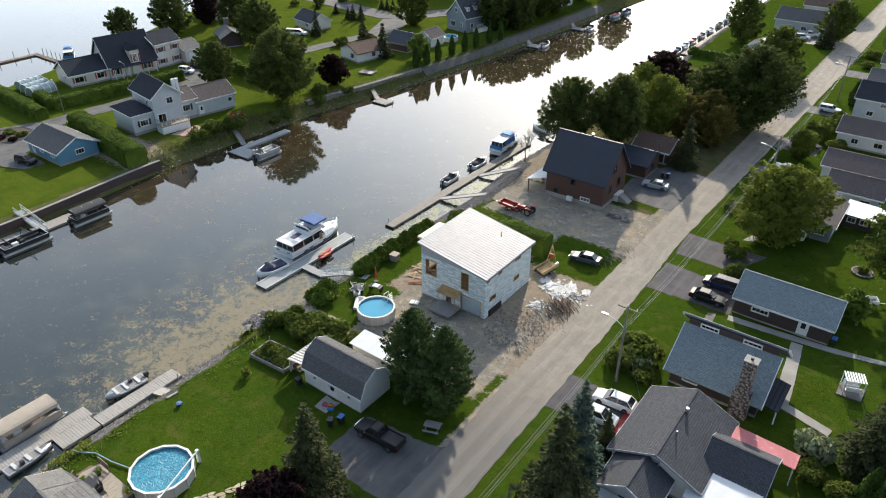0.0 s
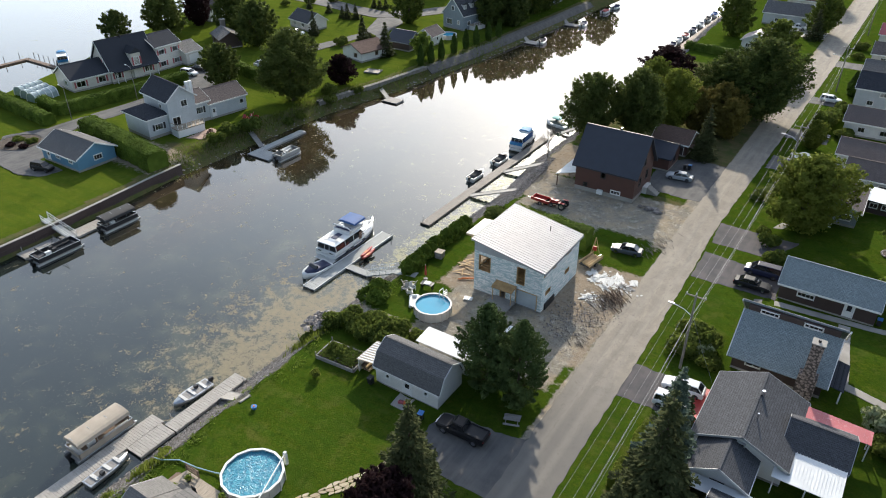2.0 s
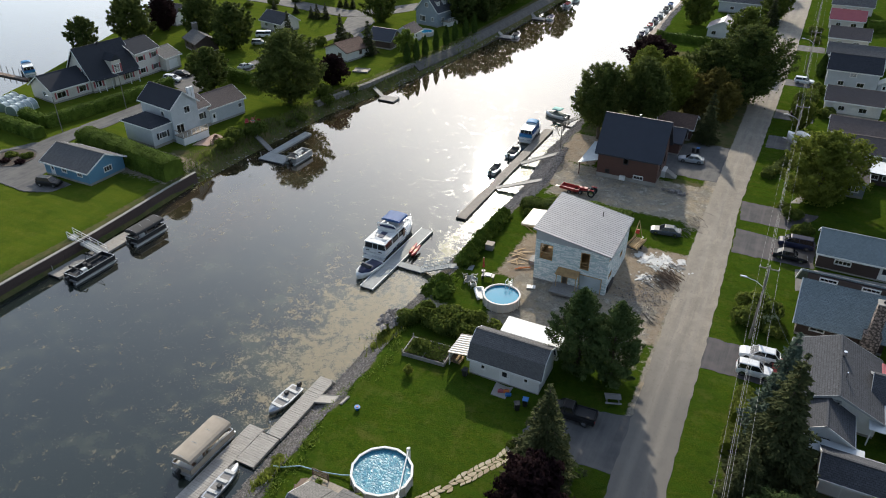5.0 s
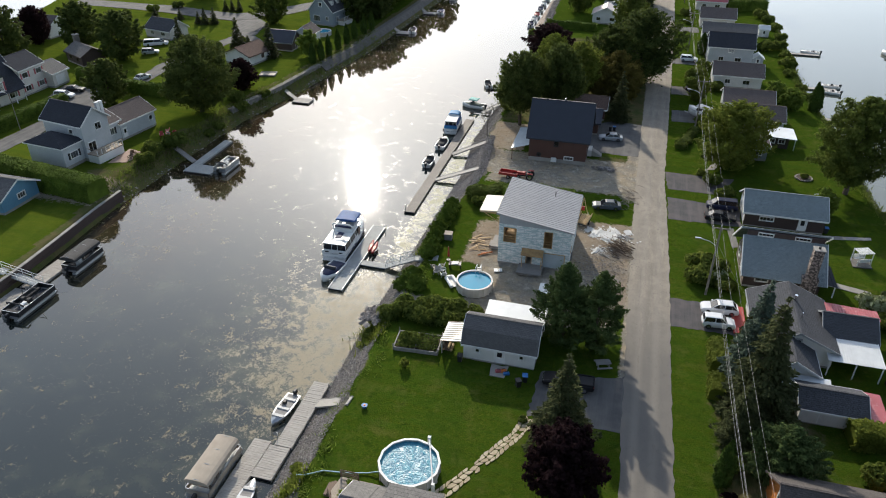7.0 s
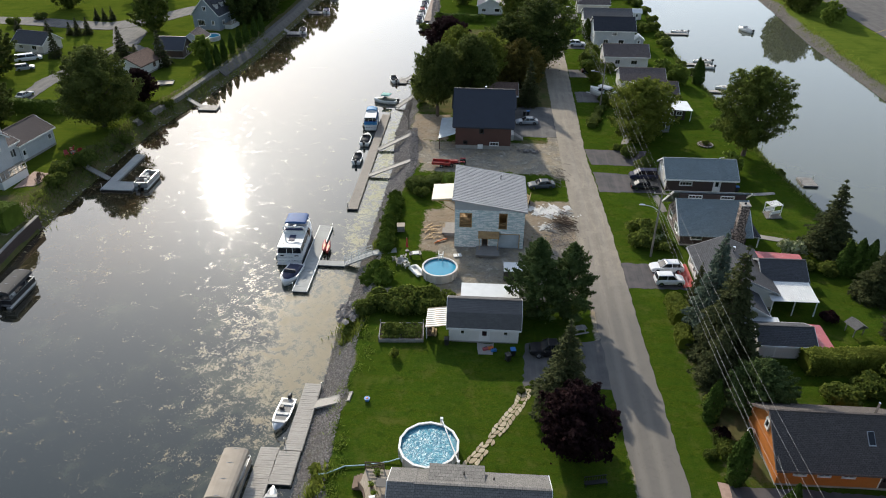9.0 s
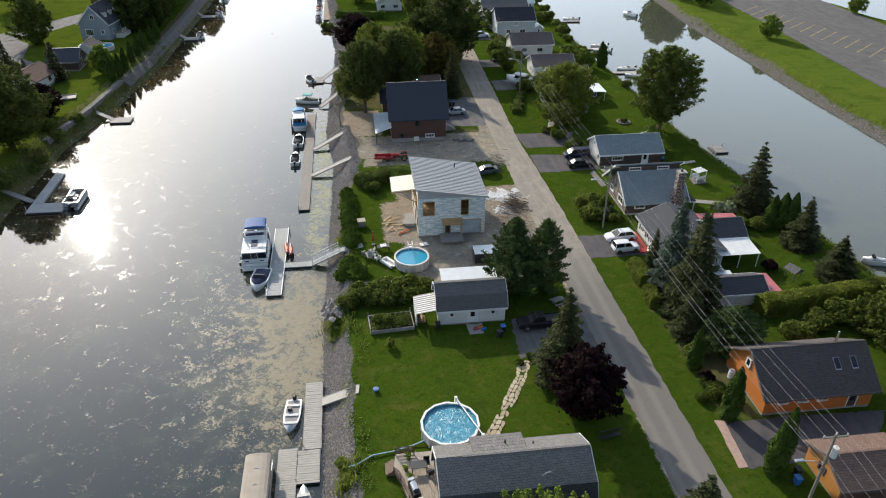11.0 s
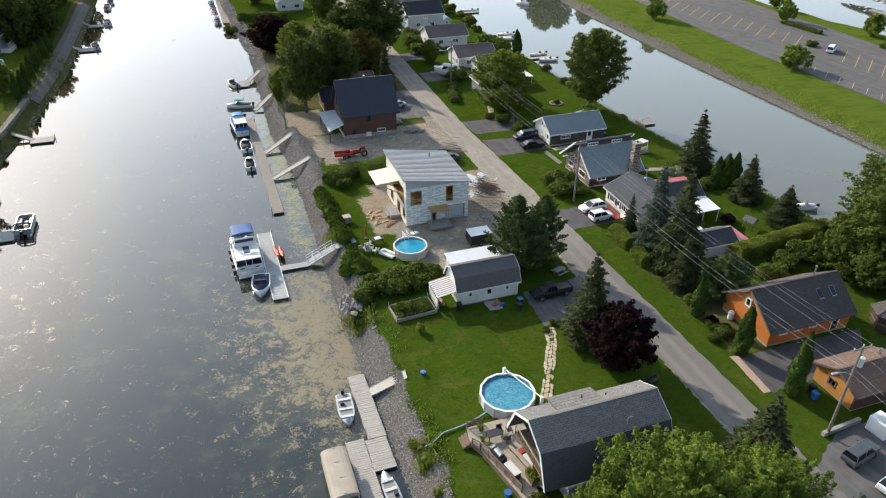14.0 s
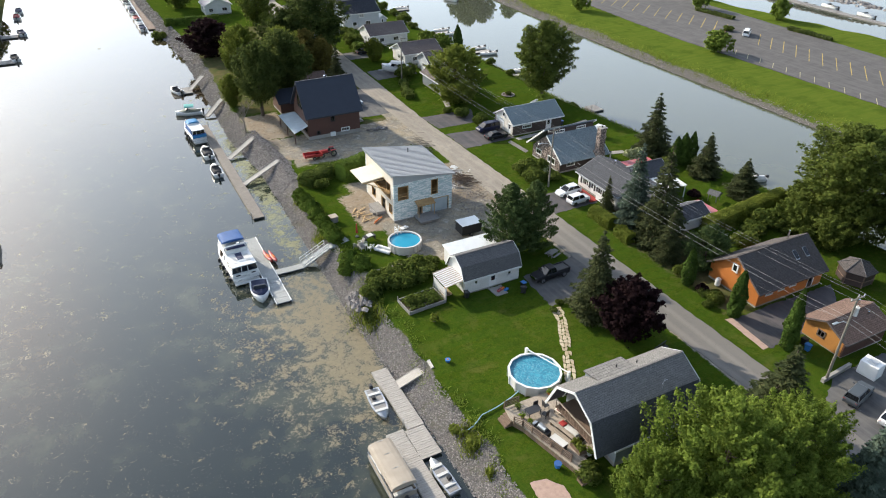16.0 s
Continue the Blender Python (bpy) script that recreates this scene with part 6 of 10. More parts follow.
def quad_mesh(name, quads):
    q = np.concatenate(quads) if isinstance(quads, list) else quads
    n = len(q)
    me = bpy.data.meshes.new(name)
    me.vertices.add(4 * n), me.loops.add(4 * n), me.polygons.add(n)
    me.vertices.foreach_set("co", q.reshape(-1).astype(np.float32))
    me.loops.foreach_set("vertex_index", np.arange(4 * n, dtype=np.int32))
    me.polygons.foreach_set("loop_start", np.arange(0, 4 * n, 4, dtype=np.int32))
    me.update(calc_edges=True)
    return me


def sphere_dirs(n, rng):
    d = rng.normal(0, 1, (n, 3))
    return d / np.linalg.norm(d, axis=1)[:, None]


def crown(seed, radius, height, base, shoots, leaves, leaf, rise=0.55, belly=0.42, wide=0.6, plume=0.12, droop=0.0):
    """An uneven crown of leafy shoots: each plume runs from inside out to the crown's ragged skin, with gaps between them.
    rise: how steeply the shoots climb; belly: the height of the widest part; wide: how blunt top and foot are."""
    rng = np.random.default_rng(seed)
    out, tips = [], []
    tall = height - base
    ph = rng.uniform(0, 6.28, 6)
    for b in range(shoots):
        f = ((b + rng.uniform(0.1, 0.9)) / shoots) ** 0.9
        a = b * 2.399963 + rng.uniform(-0.35, 0.35)
        g = f / belly if f < belly else (1 - f) / (1 - belly)
        skin = max(0.0, 1 - (1 - min(1.0, g)) ** 2) ** wide
        skin *= 1 + 0.15 * math.sin(2 * a + ph[0] + 3 * f) + 0.13 * math.sin(3 * a + ph[1] - 5 * f) + 0.10 * math.sin(5 * a + ph[2] + 8 * f)
        reach = radius * skin * rng.choice([1.14, 1.0, 0.86, 0.6], p=[0.2, 0.34, 0.28, 0.18])
        z = base + tall * f
        end = np.array([reach * math.cos(a), reach * math.sin(a), z])
        out_dir = np.array([math.cos(a), math.sin(a), rise + 0.9 * max(0.0, f - 0.5) - droop])
        out_dir /= np.linalg.norm(out_dir)
        L = radius * rng.uniform(0.38, 0.66)
        start = end - out_dir * L
        tips.append(end - out_dir * L * 0.25)
        k = int(leaves / shoots * rng.uniform(0.7, 1.3) * (0.55 + 0.75 * skin))
        s = rng.uniform(0, 1, k) ** 0.75
        fat = radius * plume * (1.15 - 0.98 * s ** 1.3)
        side = rng.normal(0, 1, (k, 3))
        pts = start + out_dir * (s * L)[:, None] + side * fat[:, None] * np.array([1, 1, 0.75])
        pts[:, 2] -= droop * L * s ** 2
        nrm = side * 0.5 + np.array([out_dir[0] * 0.5, out_dir[1] * 0.5, 0.85])
        out.append(leaf_quads(pts, nrm, leaf, rng, 1.3, 0.55))
    return out, tips


def branches(tips, base_z, r0, rng, top):
    bm = bmesh.new()
    h = max(t[2] for t in tips)
    z = [0, base_z, base_z + (h - base_z) * 0.5, h * 0.93]
    r = [r0 * 1.35, r0, r0 * 0.55, r0 * 0.12]
    off = [Vector((0, 0, 0))] + [Vector((rng.uniform(-0.25, 0.25), rng.uniform(-0.25, 0.25), 0)) for _ in range(3)]
    for i in range(3):
        tube(bm, off[i] + Vector((0, 0, z[i])), off[i + 1] + Vector((0, 0, z[i + 1])), r[i], r[i + 1], 8)
    for t in tips[:: max(1, len(tips) // 14)]:
        zz = max(base_z * 0.8, t[2] - np.hypot(t[0], t[1]) * 0.9)
        tube(bm, (0, 0, zz), t, r0 * 0.35, r0 * 0.08, 5)
    return bm


def broad_tree(name, seed, radius, height, base, leafmat, label, shoots=220, leaves=18000, leaf=0.15, group="", **form):
    top = thing(name, 0, -900, 0, 0, label, "tree", group)
    quads, tips = crown(seed, radius, height, base, shoots, leaves, leaf, **form)
    part("trunk", branches(tips, max(base, 0.12 * height), max(0.14, radius * 0.055), np.random.default_rng(seed + 1), height), "trunk", top)
    me = quad_mesh("crown", quads)
    me.materials.append(M[leafmat])
    new("crown", me).parent = top
    return top


def conifer(name, seed, radius, height, leafmat, label, tiers=26, per=9, droop=0.3, gap=0.05, leaf=0.30, group="", taper=0.92, fill=26):
    """Whorls of drooping boughs that shorten towards the tip: each bough a flat fan of needle sprays, with air between the whorls."""
    rng = np.random.default_rng(seed)
    top = thing(name, 0, -900, 0, 0, label, "tree", group)
    bm = tube(bmesh.new(), (0, 0, 0), (0, 0, height * 0.97), radius * 0.075 + 0.06, 0.03, 7)
    out = []
    for i in range(tiers):
        f = (i + rng.uniform(-0.25, 0.25)) / (tiers - 1) if 0 < i < tiers - 1 else i / (tiers - 1)
        z0 = height * (gap + (0.985 - gap) * f)
        reach = radius * (1 - f) ** taper + 0.10
        reach *= 1.0 if f > 0.1 else 0.8 + 2 * f
        count = max(4, int(per * (1.05 - 0.5 * f)))
        spin = rng.uniform(0, 6.28)
        for j in range(count):
            a = spin + 2 * math.pi * (j + rng.uniform(-0.3, 0.3)) / count
            L = reach * rng.uniform(0.66, 1.0) * rng.choice([1.0, 1.2, 0.6], p=[0.62, 0.2, 0.18])
            z = z0 + rng.uniform(-0.5, 0.5) * height / tiers * 0.6
            d = np.array([math.cos(a), math.sin(a), 0.0])
            side = np.array([-d[1], d[0], 0])
            k = max(5, int((0.5 + L) * L ** 0.4 * fill * 0.4))
            s = rng.uniform(0.1, 1.0, k) ** 0.7
            fan = rng.uniform(-1, 1, k) * L * 0.30 * np.sin(np.pi * np.clip(s * 0.85 + 0.08, 0, 1))
            p = np.array([0, 0, z]) + d * (s * L)[:, None] + side * fan[:, None]
            up = 0.10 if f > 0.6 else 0.0
            p[:, 2] += -droop * L * s ** 1.4 + up * L * s - 0.10 * np.abs(fan) + 0.12 * L * np.clip(s - 0.8, 0, 1) + rng.normal(0, 0.05, k)
            aim = d * 0.8 + side * (np.sign(fan) * 0.55)[:, None] + np.array([0, 0, -droop * 0.7])
            out.append(sprays(p, aim, leaf * 2.0, leaf * 0.62, rng))
            if j % 4 == 0 and f < 0.8:
                tube(bm, (0, 0, z), tuple(p[np.argmax(s)]), 0.035, 0.012, 4)
    part("trunk", bm, "trunk", top)
    me = quad_mesh("crown", out)
    me.materials.append(M[leafmat])
    new("crown", me).parent = top
    return top


def column_cedar(name, seed, radius, height, leafmat, label, leaves=3200, group=""):
    rng = np.random.default_rng(seed)
    top = thing(name, 0, -900, 0, 0, label, "tree", group)
    part("trunk", tube(bmesh.new(), (0, 0, 0), (0, 0, height * 0.7), radius * 0.12, 0.03, 6), "trunk", top)
    f = rng.uniform(0.02, 1, leaves)
    prof = radius * np.minimum(1, (1 - f) * 1.9) ** 0.7 * np.minimum(1, 0.72 + f)
    a = rng.uniform(0, 2 * math.pi, leaves)
    lump = 1 + 0.13 * np.sin(a * 3 + f * 11) + 0.1 * np.sin(a * 5 - f * 17)
    r = prof * lump * rng.uniform(0.78, 1.04, leaves)
    p = np.stack([r * np.cos(a), r * np.sin(a), f * height], 1)
    nrm = np.stack([np.cos(a), np.sin(a), np.full(leaves, 0.35)], 1)
    me = quad_mesh("crown", leaf_quads(p, nrm, 0.115 * max(1.0, radius / 1.1), rng, 1.3, 0.5))
    me.materials.append(M[leafmat])
    new("crown", me).parent = top
    return top


def hedge(points, width, height, leafmat, label, name="hedge", seed=5, leaf=0.11, dense=40, rough=0.12, round_=0.6, z=0.0):
    """A clipped hedge along points: a leafy skin over a woody core."""
    rng = np.random.default_rng(seed)
    top = thing(name, points[0][0], points[0][1], z, 0, label, "hedge")
    core, out = bmesh.new(), []
    o = np.array([points[0][0], points[0][1]])
    for a, b in zip(points, points[1:]):
        a, b = np.array(a[:2], float) - o, np.array(b[:2], float) - o
        L = np.linalg.norm(b - a)
        d = (b - a) / L
        s = np.array([-d[1], d[0]])
        n = int(L * (2 * height + width) * dense)
        t, c = rng.uniform(-0.02, 1.02, n), rng.uniform(0, 2 * height + width, n)
        off = np.where(c < height, -width / 2, np.where(c < height + width, c - height - width / 2, width / 2))
        zz = np.where(c < height, c, np.where(c < height + width, height, 2 * height + width - c))
        edge = np.clip((zz / height - round_) / (1 - round_), 0, 1)
        off = off * (1 - 0.22 * edge ** 2)
        zz = zz - 0.12 * height * (np.abs(off) / (width / 2)) ** 2 * edge
        bulge = 1 + rough * np.sin(t * L * 1.7 + c) + rough * 0.7 * np.sin(t * L * 0.6)
        p = np.stack([a[0] + d[0] * t * L + s[0] * off * bulge, a[1] + d[1] * t * L + s[1] * off * bulge, zz * (1 + rough * 0.35 * np.sin(t * L * 0.9 + 1))], 1)
        p += rng.normal(0, 0.05, p.shape)
        flat = (c >= height) & (c < height + width)
        nrm = np.stack([s[0] * np.sign(off) * ~flat, s[1] * np.sign(off) * ~flat, flat + 0.3], 1)
        out.append(leaf_quads(p, nrm, leaf, rng, 1.2, 0.4))
        ang = math.degrees(math.atan2(d[1], d[0]))
        w, hh = width * 0.46, height * 0.95
        body = prism(bmesh.new(), [(-w, -0.05), (w, -0.05), (w, hh * 0.72), (w * 0.82, hh * 0.9), (w * 0.4, hh), (-w * 0.4, hh), (-w * 0.82, hh * 0.9), (-w, hh * 0.72)], "x", 0, L)
        body.transform(pose(a[0], a[1], 0, 0, 0, ang))
        tmp = bpy.data.meshes.new("core")
        body.to_mesh(tmp)
        core.from_mesh(tmp)
    part("core", core, leafmat, top)
    me = quad_mesh("leaves", out)
    me.materials.append(M[leafmat])
    new("leaves", me).parent = top
    return top


def shrub(name, seed, radius, height, leafmat, label, leaves=700, leaf=0.16, group=""):
    rng = np.random.default_rng(seed)
    top = thing(name, 0, -900, 0, 0, label, "shrub", group)
    bm = bmesh.new()
    for i in range(6):
        a = i * 1.05 + 0.3
        tube(bm, (0.08 * math.cos(a), 0.08 * math.sin(a), 0), (radius * 0.55 * math.cos(a), radius * 0.55 * math.sin(a), height * 0.7), 0.035, 0.012, 5)
    part("stems", bm, "trunk", top)
    out = []
    for b in range(9):
        a, f = b * 2.4, rng.uniform(0.25, 0.75)
        c = np.array([radius * 0.5 * math.cos(a), radius * 0.5 * math.sin(a), height * f * 0.8])
        k = leaves // 9
        d = sphere_dirs(k, rng)
        d[:, 2] = np.abs(d[:, 2]) * 1.0 - 0.25
        p = c + d * (radius * rng.uniform(0.4, 0.62, k))[:, None]
        p[:, 2] = np.clip(p[:, 2], 0.03, height)
        out.append(leaf_quads(p, d, leaf, rng, 1.1, 0.5))
    me = quad_mesh("leaves", out)
    me.materials.append(M[leafmat])
    new("leaves", me).parent = top
    return top


def put(model, x, y, turn=0.0, s=1.0, sz=None, z=None, label=""):
    """A copy of a model plant on the ground at x, y."""
    zz = float(land(x, y)) - 0.08 if z is None else z
    ob = copy_thing(model, pose(x, y, zz, 0, 0, turn) @ Matrix.Diagonal((s, s, sz or s, 1)))
    return tagged(ob, label)


def place_all(model, spots):
    """The model itself stands at the first spot, copies of it at the rest."""
    for i, (x, y, turn, s, *more) in enumerate(spots):
        sz = more[0] if more else s
        label = more[1] if len(more) > 1 else ""
        m = pose(x, y, float(land(x, y)) - 0.08, 0, 0, turn) @ Matrix.Diagonal((s, s, sz, 1))
        if i == 0:
            first = m
        else:
            tagged(copy_thing(model, m), label)
    model.matrix_world = first


# single trees, each where it stands
T1 = broad_tree("maple_tree", 11, 6.0, 15.0, 1.9, "leaf_dark", "large green maple with a dense rounded crown", 240, 27000, 0.135, group="maples", belly=0.40, wide=0.55)
place_all(T1, [(-125.5, 106.0, 0, 1.22, 1.12), (-33.6, 152.6, 60, 1.42, 1.18)])
T1F = broad_tree("maple_tree", 13, 6.0, 15.0, 1.2, "leaf_mid", "green maple in a far garden", 130, 6500, 0.28, group="far maples")
place_all(T1F, [(-55.5, 222.0, 80, 0.9, 0.95), (-145.6, 179.5, 10, 0.85, 0.85), (-125.0, 205.0, 90, 1.15, 1.15), (-119.0, 214.0, 190, 1.0, 1.1), (-121, 245, 20, 1.2, 1.2), (-113.5, 262, 70, 1.1, 1.1), (-34.0, 240.0, 0, 0.8, 0.8), (-44.0, 290.0, 0, 1.2, 1.2), (-165, 225, 0, 1.2, 1.1), (-185, 205, 130, 1.0, 1.0), (-38, 191, 60, 0.9, 0.9), (56.0, 228.0, 20, 1.0, 1.0), (60.0, 240.0, 140, 1.1, 1.05), (57.0, 219.0, 70, 0.8, 0.8)])
T2 = broad_tree("oak_tree", 23, 5.2, 13.0, 3.8, "leaf_dark", "dark green broadleaf tree with an uneven crown", 200, 24000, 0.125, group="dark trees", rise=0.75, belly=0.45, wide=0.6)
place_all(T2, [(-56.9, 117.2, 0, 1.02, 1.22), (-50.0, 123.0, 70, 1.06, 1.24), (-41.0, 152.0, 150, 1.0, 1.0)])
T2F = broad_tree("oak_tree", 27, 5.2, 13.0, 1.2, "leaf_dark", "dark green broadleaf tree in a far garden", 120, 6000, 0.26, group="far dark trees")
place_all(T2F, [(-148.0, 104.8, 40, 0.85, 0.8), (-166.6, 134.4, 20, 1.1, 1.0), (-197.0, 127.0, 100, 1.2, 1.1), (-184.0, 141.0, 10, 1.0, 1.0), (-116.0, 196.0, 40, 0.9, 1.0), (-199.0, 112.0, 60, 0.8, 0.8), (-121.5, 190.0, 140, 1.0, 1.05), (-128, 197, 30, 1.1, 1.1), (-118.5, 222, 80, 1.0, 1.1), (-129, 213, 10, 1.15, 1.1), (-124, 229, 60, 1.1, 1.1), (-119.5, 201.0, 10, 1.0, 1.05)])
T3 = broad_tree("ash_tree", 37, 5.0, 12.0, 0.8, "leaf_warm", "yellow-green broadleaf tree with a loose crown", 230, 25000, 0.125, group="yellow-green trees", rise=0.7, belly=0.5, plume=0.11)
place_all(T3, [(-15.8, 107.6, 0, 1.28, 1.06), (-53.8, 144.5, 90, 0.95, 1.05), (-47.0, 136.0, 200, 1.05, 1.12), (-61.2, 125.4, 130, 0.42, 0.62), (-20.5, 143.0, 20, 0.5, 0.5)])
T4 = broad_tree("locust_tree", 41, 5.6, 17.0, 2.8, "leaf_mid", "tall feathery green tree beside the water", 330, 33000, 0.125, group="feathery trees", rise=0.5, belly=0.42, wide=0.52, plume=0.115, droop=0.12)
place_all(T4, [(3.2, 101.0, 0, 1.10, 1.04), (12.0, 31.0, 80, 1.25, 1.02), (16.5, 20.0, 120, 1.2, 1.0), (9.0, 10.0, 30, 1.0, 0.9)])
T5 = broad_tree("brownish_tree", 53, 4.0, 10.0, 0.9, "leaf_rust", "brownish green tree in a dense row", 130, 15000, 0.12, group="brownish trees")
place_all(T5, [(-38.8, 143.0, 0, 1.15, 1.02), (-42.6, 139.0, 120, 1.0, 0.95), (-36.0, 139.0, 60, 0.95, 0.85)])
T10 = broad_tree("garden_tree", 57, 3.6, 6.6, 0.5, "leaf_mid", "leafy green garden tree behind a hedge", 150, 11000, 0.125, group="garden trees", rise=0.7, wide=0.5)
place_all(T10, [(4.8, 33.0, 80, 0.85, 0.75), (9.8, 35.8, 160, 0.95, 0.9), (5.4, 27.4, 230, 0.95, 0.8), (10.6, 28.2, 40, 1.25, 1.2)])
T6 = broad_tree("plum_tree", 61, 3.6, 8.8, 0.9, "leaf_maroon", "dark maroon-leaved tree on the lawn", 170, 14000, 0.13, group="maroon trees", wide=0.5)
place_all(T6, [(-36.4, 23.8, 0, 1.0, 1.0), (-124.0, 121.5, 90, 0.95, 0.85), (-57.4, 165.0, 40, 1.6, 1.1), (-199.0, 141.0, 0, 1.2, 1.2)])
T7 = broad_tree("young_maple", 71, 5.4, 10.5, 1.2, "leaf_fresh", "bright fresh-green maple with many upright shoots", 330, 42000, 0.088, group="fresh green maples", rise=1.5, belly=0.5, plume=0.075)
place_all(T7, [(-44.5, 1.0, 0, 1.1, 1.14), (-37.8, -1.4, 100, 1.0, 0.98), (-51.0, 2.8, 40, 0.6, 0.72)])
T8 = broad_tree("pine_tree", 83, 4.4, 11.8, 0.4, "needle", "full shaggy green pine beside the driveway", 200, 30000, 0.095, group="pines", rise=0.5, belly=0.26, wide=0.85, plume=0.085)
place_all(T8, [(-39.2, 47.2, 0, 0.86, 1.0), (-35.0, 47.4, 130, 0.78, 0.95), (-15.5, 31.5, 40, 0.8, 0.6)])
C1 = conifer("spruce_tree", 3, 3.8, 12.6, "needle_brown", "tall olive-green spruce with drooping boughs", 21, 13, 0.30, 0.03, 0.15, group="spruces", fill=44)
place_all(C1, [(-37.2, 29.6, 0, 1.12, 1.0), (-17.3, 39.8, 70, 1.3, 1.27), (-19.4, 35.4, 150, 0.75, 0.66), (5.0, 66.0, 20, 1.15, 0.95), (6.8, 54.0, 200, 0.95, 0.66), (7.0, 45.4, 90, 0.95, 0.54), (-37.0, 125.6, 30, 0.85, 0.86), (-32.7, 4.6, 210, 1.3, 0.9), (-17.6, 51.5, 15, 0.42, 0.5)])
C1F = conifer("spruce_tree", 5, 3.5, 12.6, "needle_brown", "dark green spruce in a far garden", 22, 11, 0.25, 0.03, 0.3, group="far spruces", fill=10)
place_all(C1F, [(-129.8, 146.8, 0, 0.9, 0.72), (-138.4, 150.8, 90, 0.5, 0.34), (-143.4, 153.6, 60, 0.75, 0.64), (-168.0, 173.4, 0, 0.42, 0.30), (-165.5, 173.0, 60, 0.5, 0.40), (-163.0, 174.2, 20, 0.5, 0.40), (-168.5, 190.8, 0, 0.4, 0.30), (-166.0, 190.6, 70, 0.4, 0.30), (-163.6, 191.0, 30, 0.4, 0.34), (-186.2, 177.3, 100, 0.42, 0.24), (-176.3, 176.2, 10, 0.45, 0.26), (-160.5, 151.5, 40, 0.6, 0.6), (-34.4, 230.5, 0, 0.9, 0.7)])
C2 = conifer("blue_spruce", 7, 3.2, 13.0, "needle_blue", "blue-green spruce close to the road", 24, 13, 0.24, 0.03, 0.15, group="blue spruces", fill=44)
place_all(C2, [(-17.9, 45.0, 0, 1.12, 1.12), (-33.4, -5.8, 60, 1.0, 0.8)])
C3 = column_cedar("cedar_tree", 9, 1.05, 6.6, "cedar", "slender columnar green cedar", group="columnar cedars")
place_all(C3, [(-20.9, 20.9, 0, 0.95, 1.1), (-20.2, 13.2, 90, 0.85, 1.15), (-19.2, 13.8, 30, 0.85, 1.25), (-21.2, 29.2, 70, 0.85, 0.9), (6.4, 59.4, 0, 1.1, 0.95), (7.6, 58.6, 50, 1.0, 1.0), (5.2, 60.0, 90, 1.0, 0.85), (4.2, 143.2, 0, 1.0, 1.0), (5.2, 144.2, 0, 1.0, 0.9), (-18.1, 182.0, 0, 1.2, 0.9)] + [(x, y, 40 * i, 0.86, 0.86) for i, (x, y) in enumerate(((-116.4, 144.4), (-115.6, 148.0), (-115.5, 152.9), (-115.4, 159.1), (-115.2, 165.0), (-114.9, 170.2), (-114.2, 176.0), (-113.6, 181.0)))])

# a bare tree by the bank
def bare_tree(x, y):
    rng = random.Random(4)
    top = thing("bare_tree", x, y, float(land(x, y)) - 0.05, 0, "leafless tree with fine pale twigs by the bank", "tree")
    tr, tw = bmesh.new(), bmesh.new()
    def grow(p, d, L, r, depth):
        q = p + d * L
        tube(tr if depth < 2 else tw, p, q, r, r * 0.6, 5 if depth < 2 else 3)
        if depth < 5:
            for _ in range(4 if depth else 5):
                nd = (d + Vector((rng.uniform(-0.75, 0.75), rng.uniform(-0.75, 0.75), rng.uniform(-0.1, 0.5)))).normalized()
                grow(p.lerp(q, rng.uniform(0.55, 1.0)), nd, L * rng.uniform(0.5, 0.72), r * 0.5, depth + 1)
    grow(Vector((0, 0, 0)), Vector((0, 0, 1)), 3.2, 0.14, 0)
    part("trunk", tr, "twig", top)
    part("twig_crown", tw, "twig", top)


bare_tree(-62.4, 110.2)

# hedges
C4 = column_cedar("globe_cedar", 19, 1.25, 2.2, "hedge", "dense rounded green cedar bush in a row", 1500, group="cedar bush row")
place_all(C4, [(-61.0 - 0.02 * i + 0.12 * math.sin(i * 2.1), 62.2 + 1.45 * i, 47 * i, 1.0 + 0.1 * math.sin(i * 1.7), 0.9 + 0.12 * math.sin(i * 2.9)) for i in range(12)] + [(-61.2, 55.4, 20, 1.25, 0.95), (-60.2, 53.8, 90, 1.2, 0.9), (-62.2, 54.0, 150, 1.0, 0.8)])
hedge([(-59.2, 81.6), (-53.5, 84.8)], 3.2, 1.7, "leaf_mid", "overgrown green hedge behind the new house", seed=8, leaf=0.16, dense=36, rough=0.22)
hedge([(-53.0, 80.8), (-48.5, 82.6), (-41.8, 82.4)], 3.0, 3.3, "hedge", "tall thick green hedge behind the new house", seed=9, leaf=0.12, dense=44, rough=0.12)
hedge([(-20.7, 46.2), (-20.7, 50.9)], 1.9, 1.9, "leaf_warm", "yellow-green clipped hedge beside the driveway", seed=10)
hedge([(-21.2, 41.2), (-20.9, 44.4)], 1.7, 1.7, "leaf_warm", "rounded yellow-green hedge beside the road", seed=22)
hedge([(-8.0, 38.6), (4.0, 40.0), (11.0, 40.6)], 2.6, 2.4, "leaf_warm", "long yellow-green clipped hedge", seed=11, leaf=0.11, dense=40, rough=0.07)
hedge([(-146.5, 68.0), (-134.0, 66.4), (-119.8, 64.4)], 4.4, 3.6, "hedge", "massive rounded green hedge down to the canal", seed=12, leaf=0.12, dense=40, rough=0.04, round_=0.35)
hedge([(-170.0, 71.8), (-162.2, 70.6), (-159.4, 85.0), (-157.6, 101.5)], 2.6, 2.5, "hedge", "long clipped hedge along the lane", seed=13, leaf=0.14, dense=20, rough=0.06)
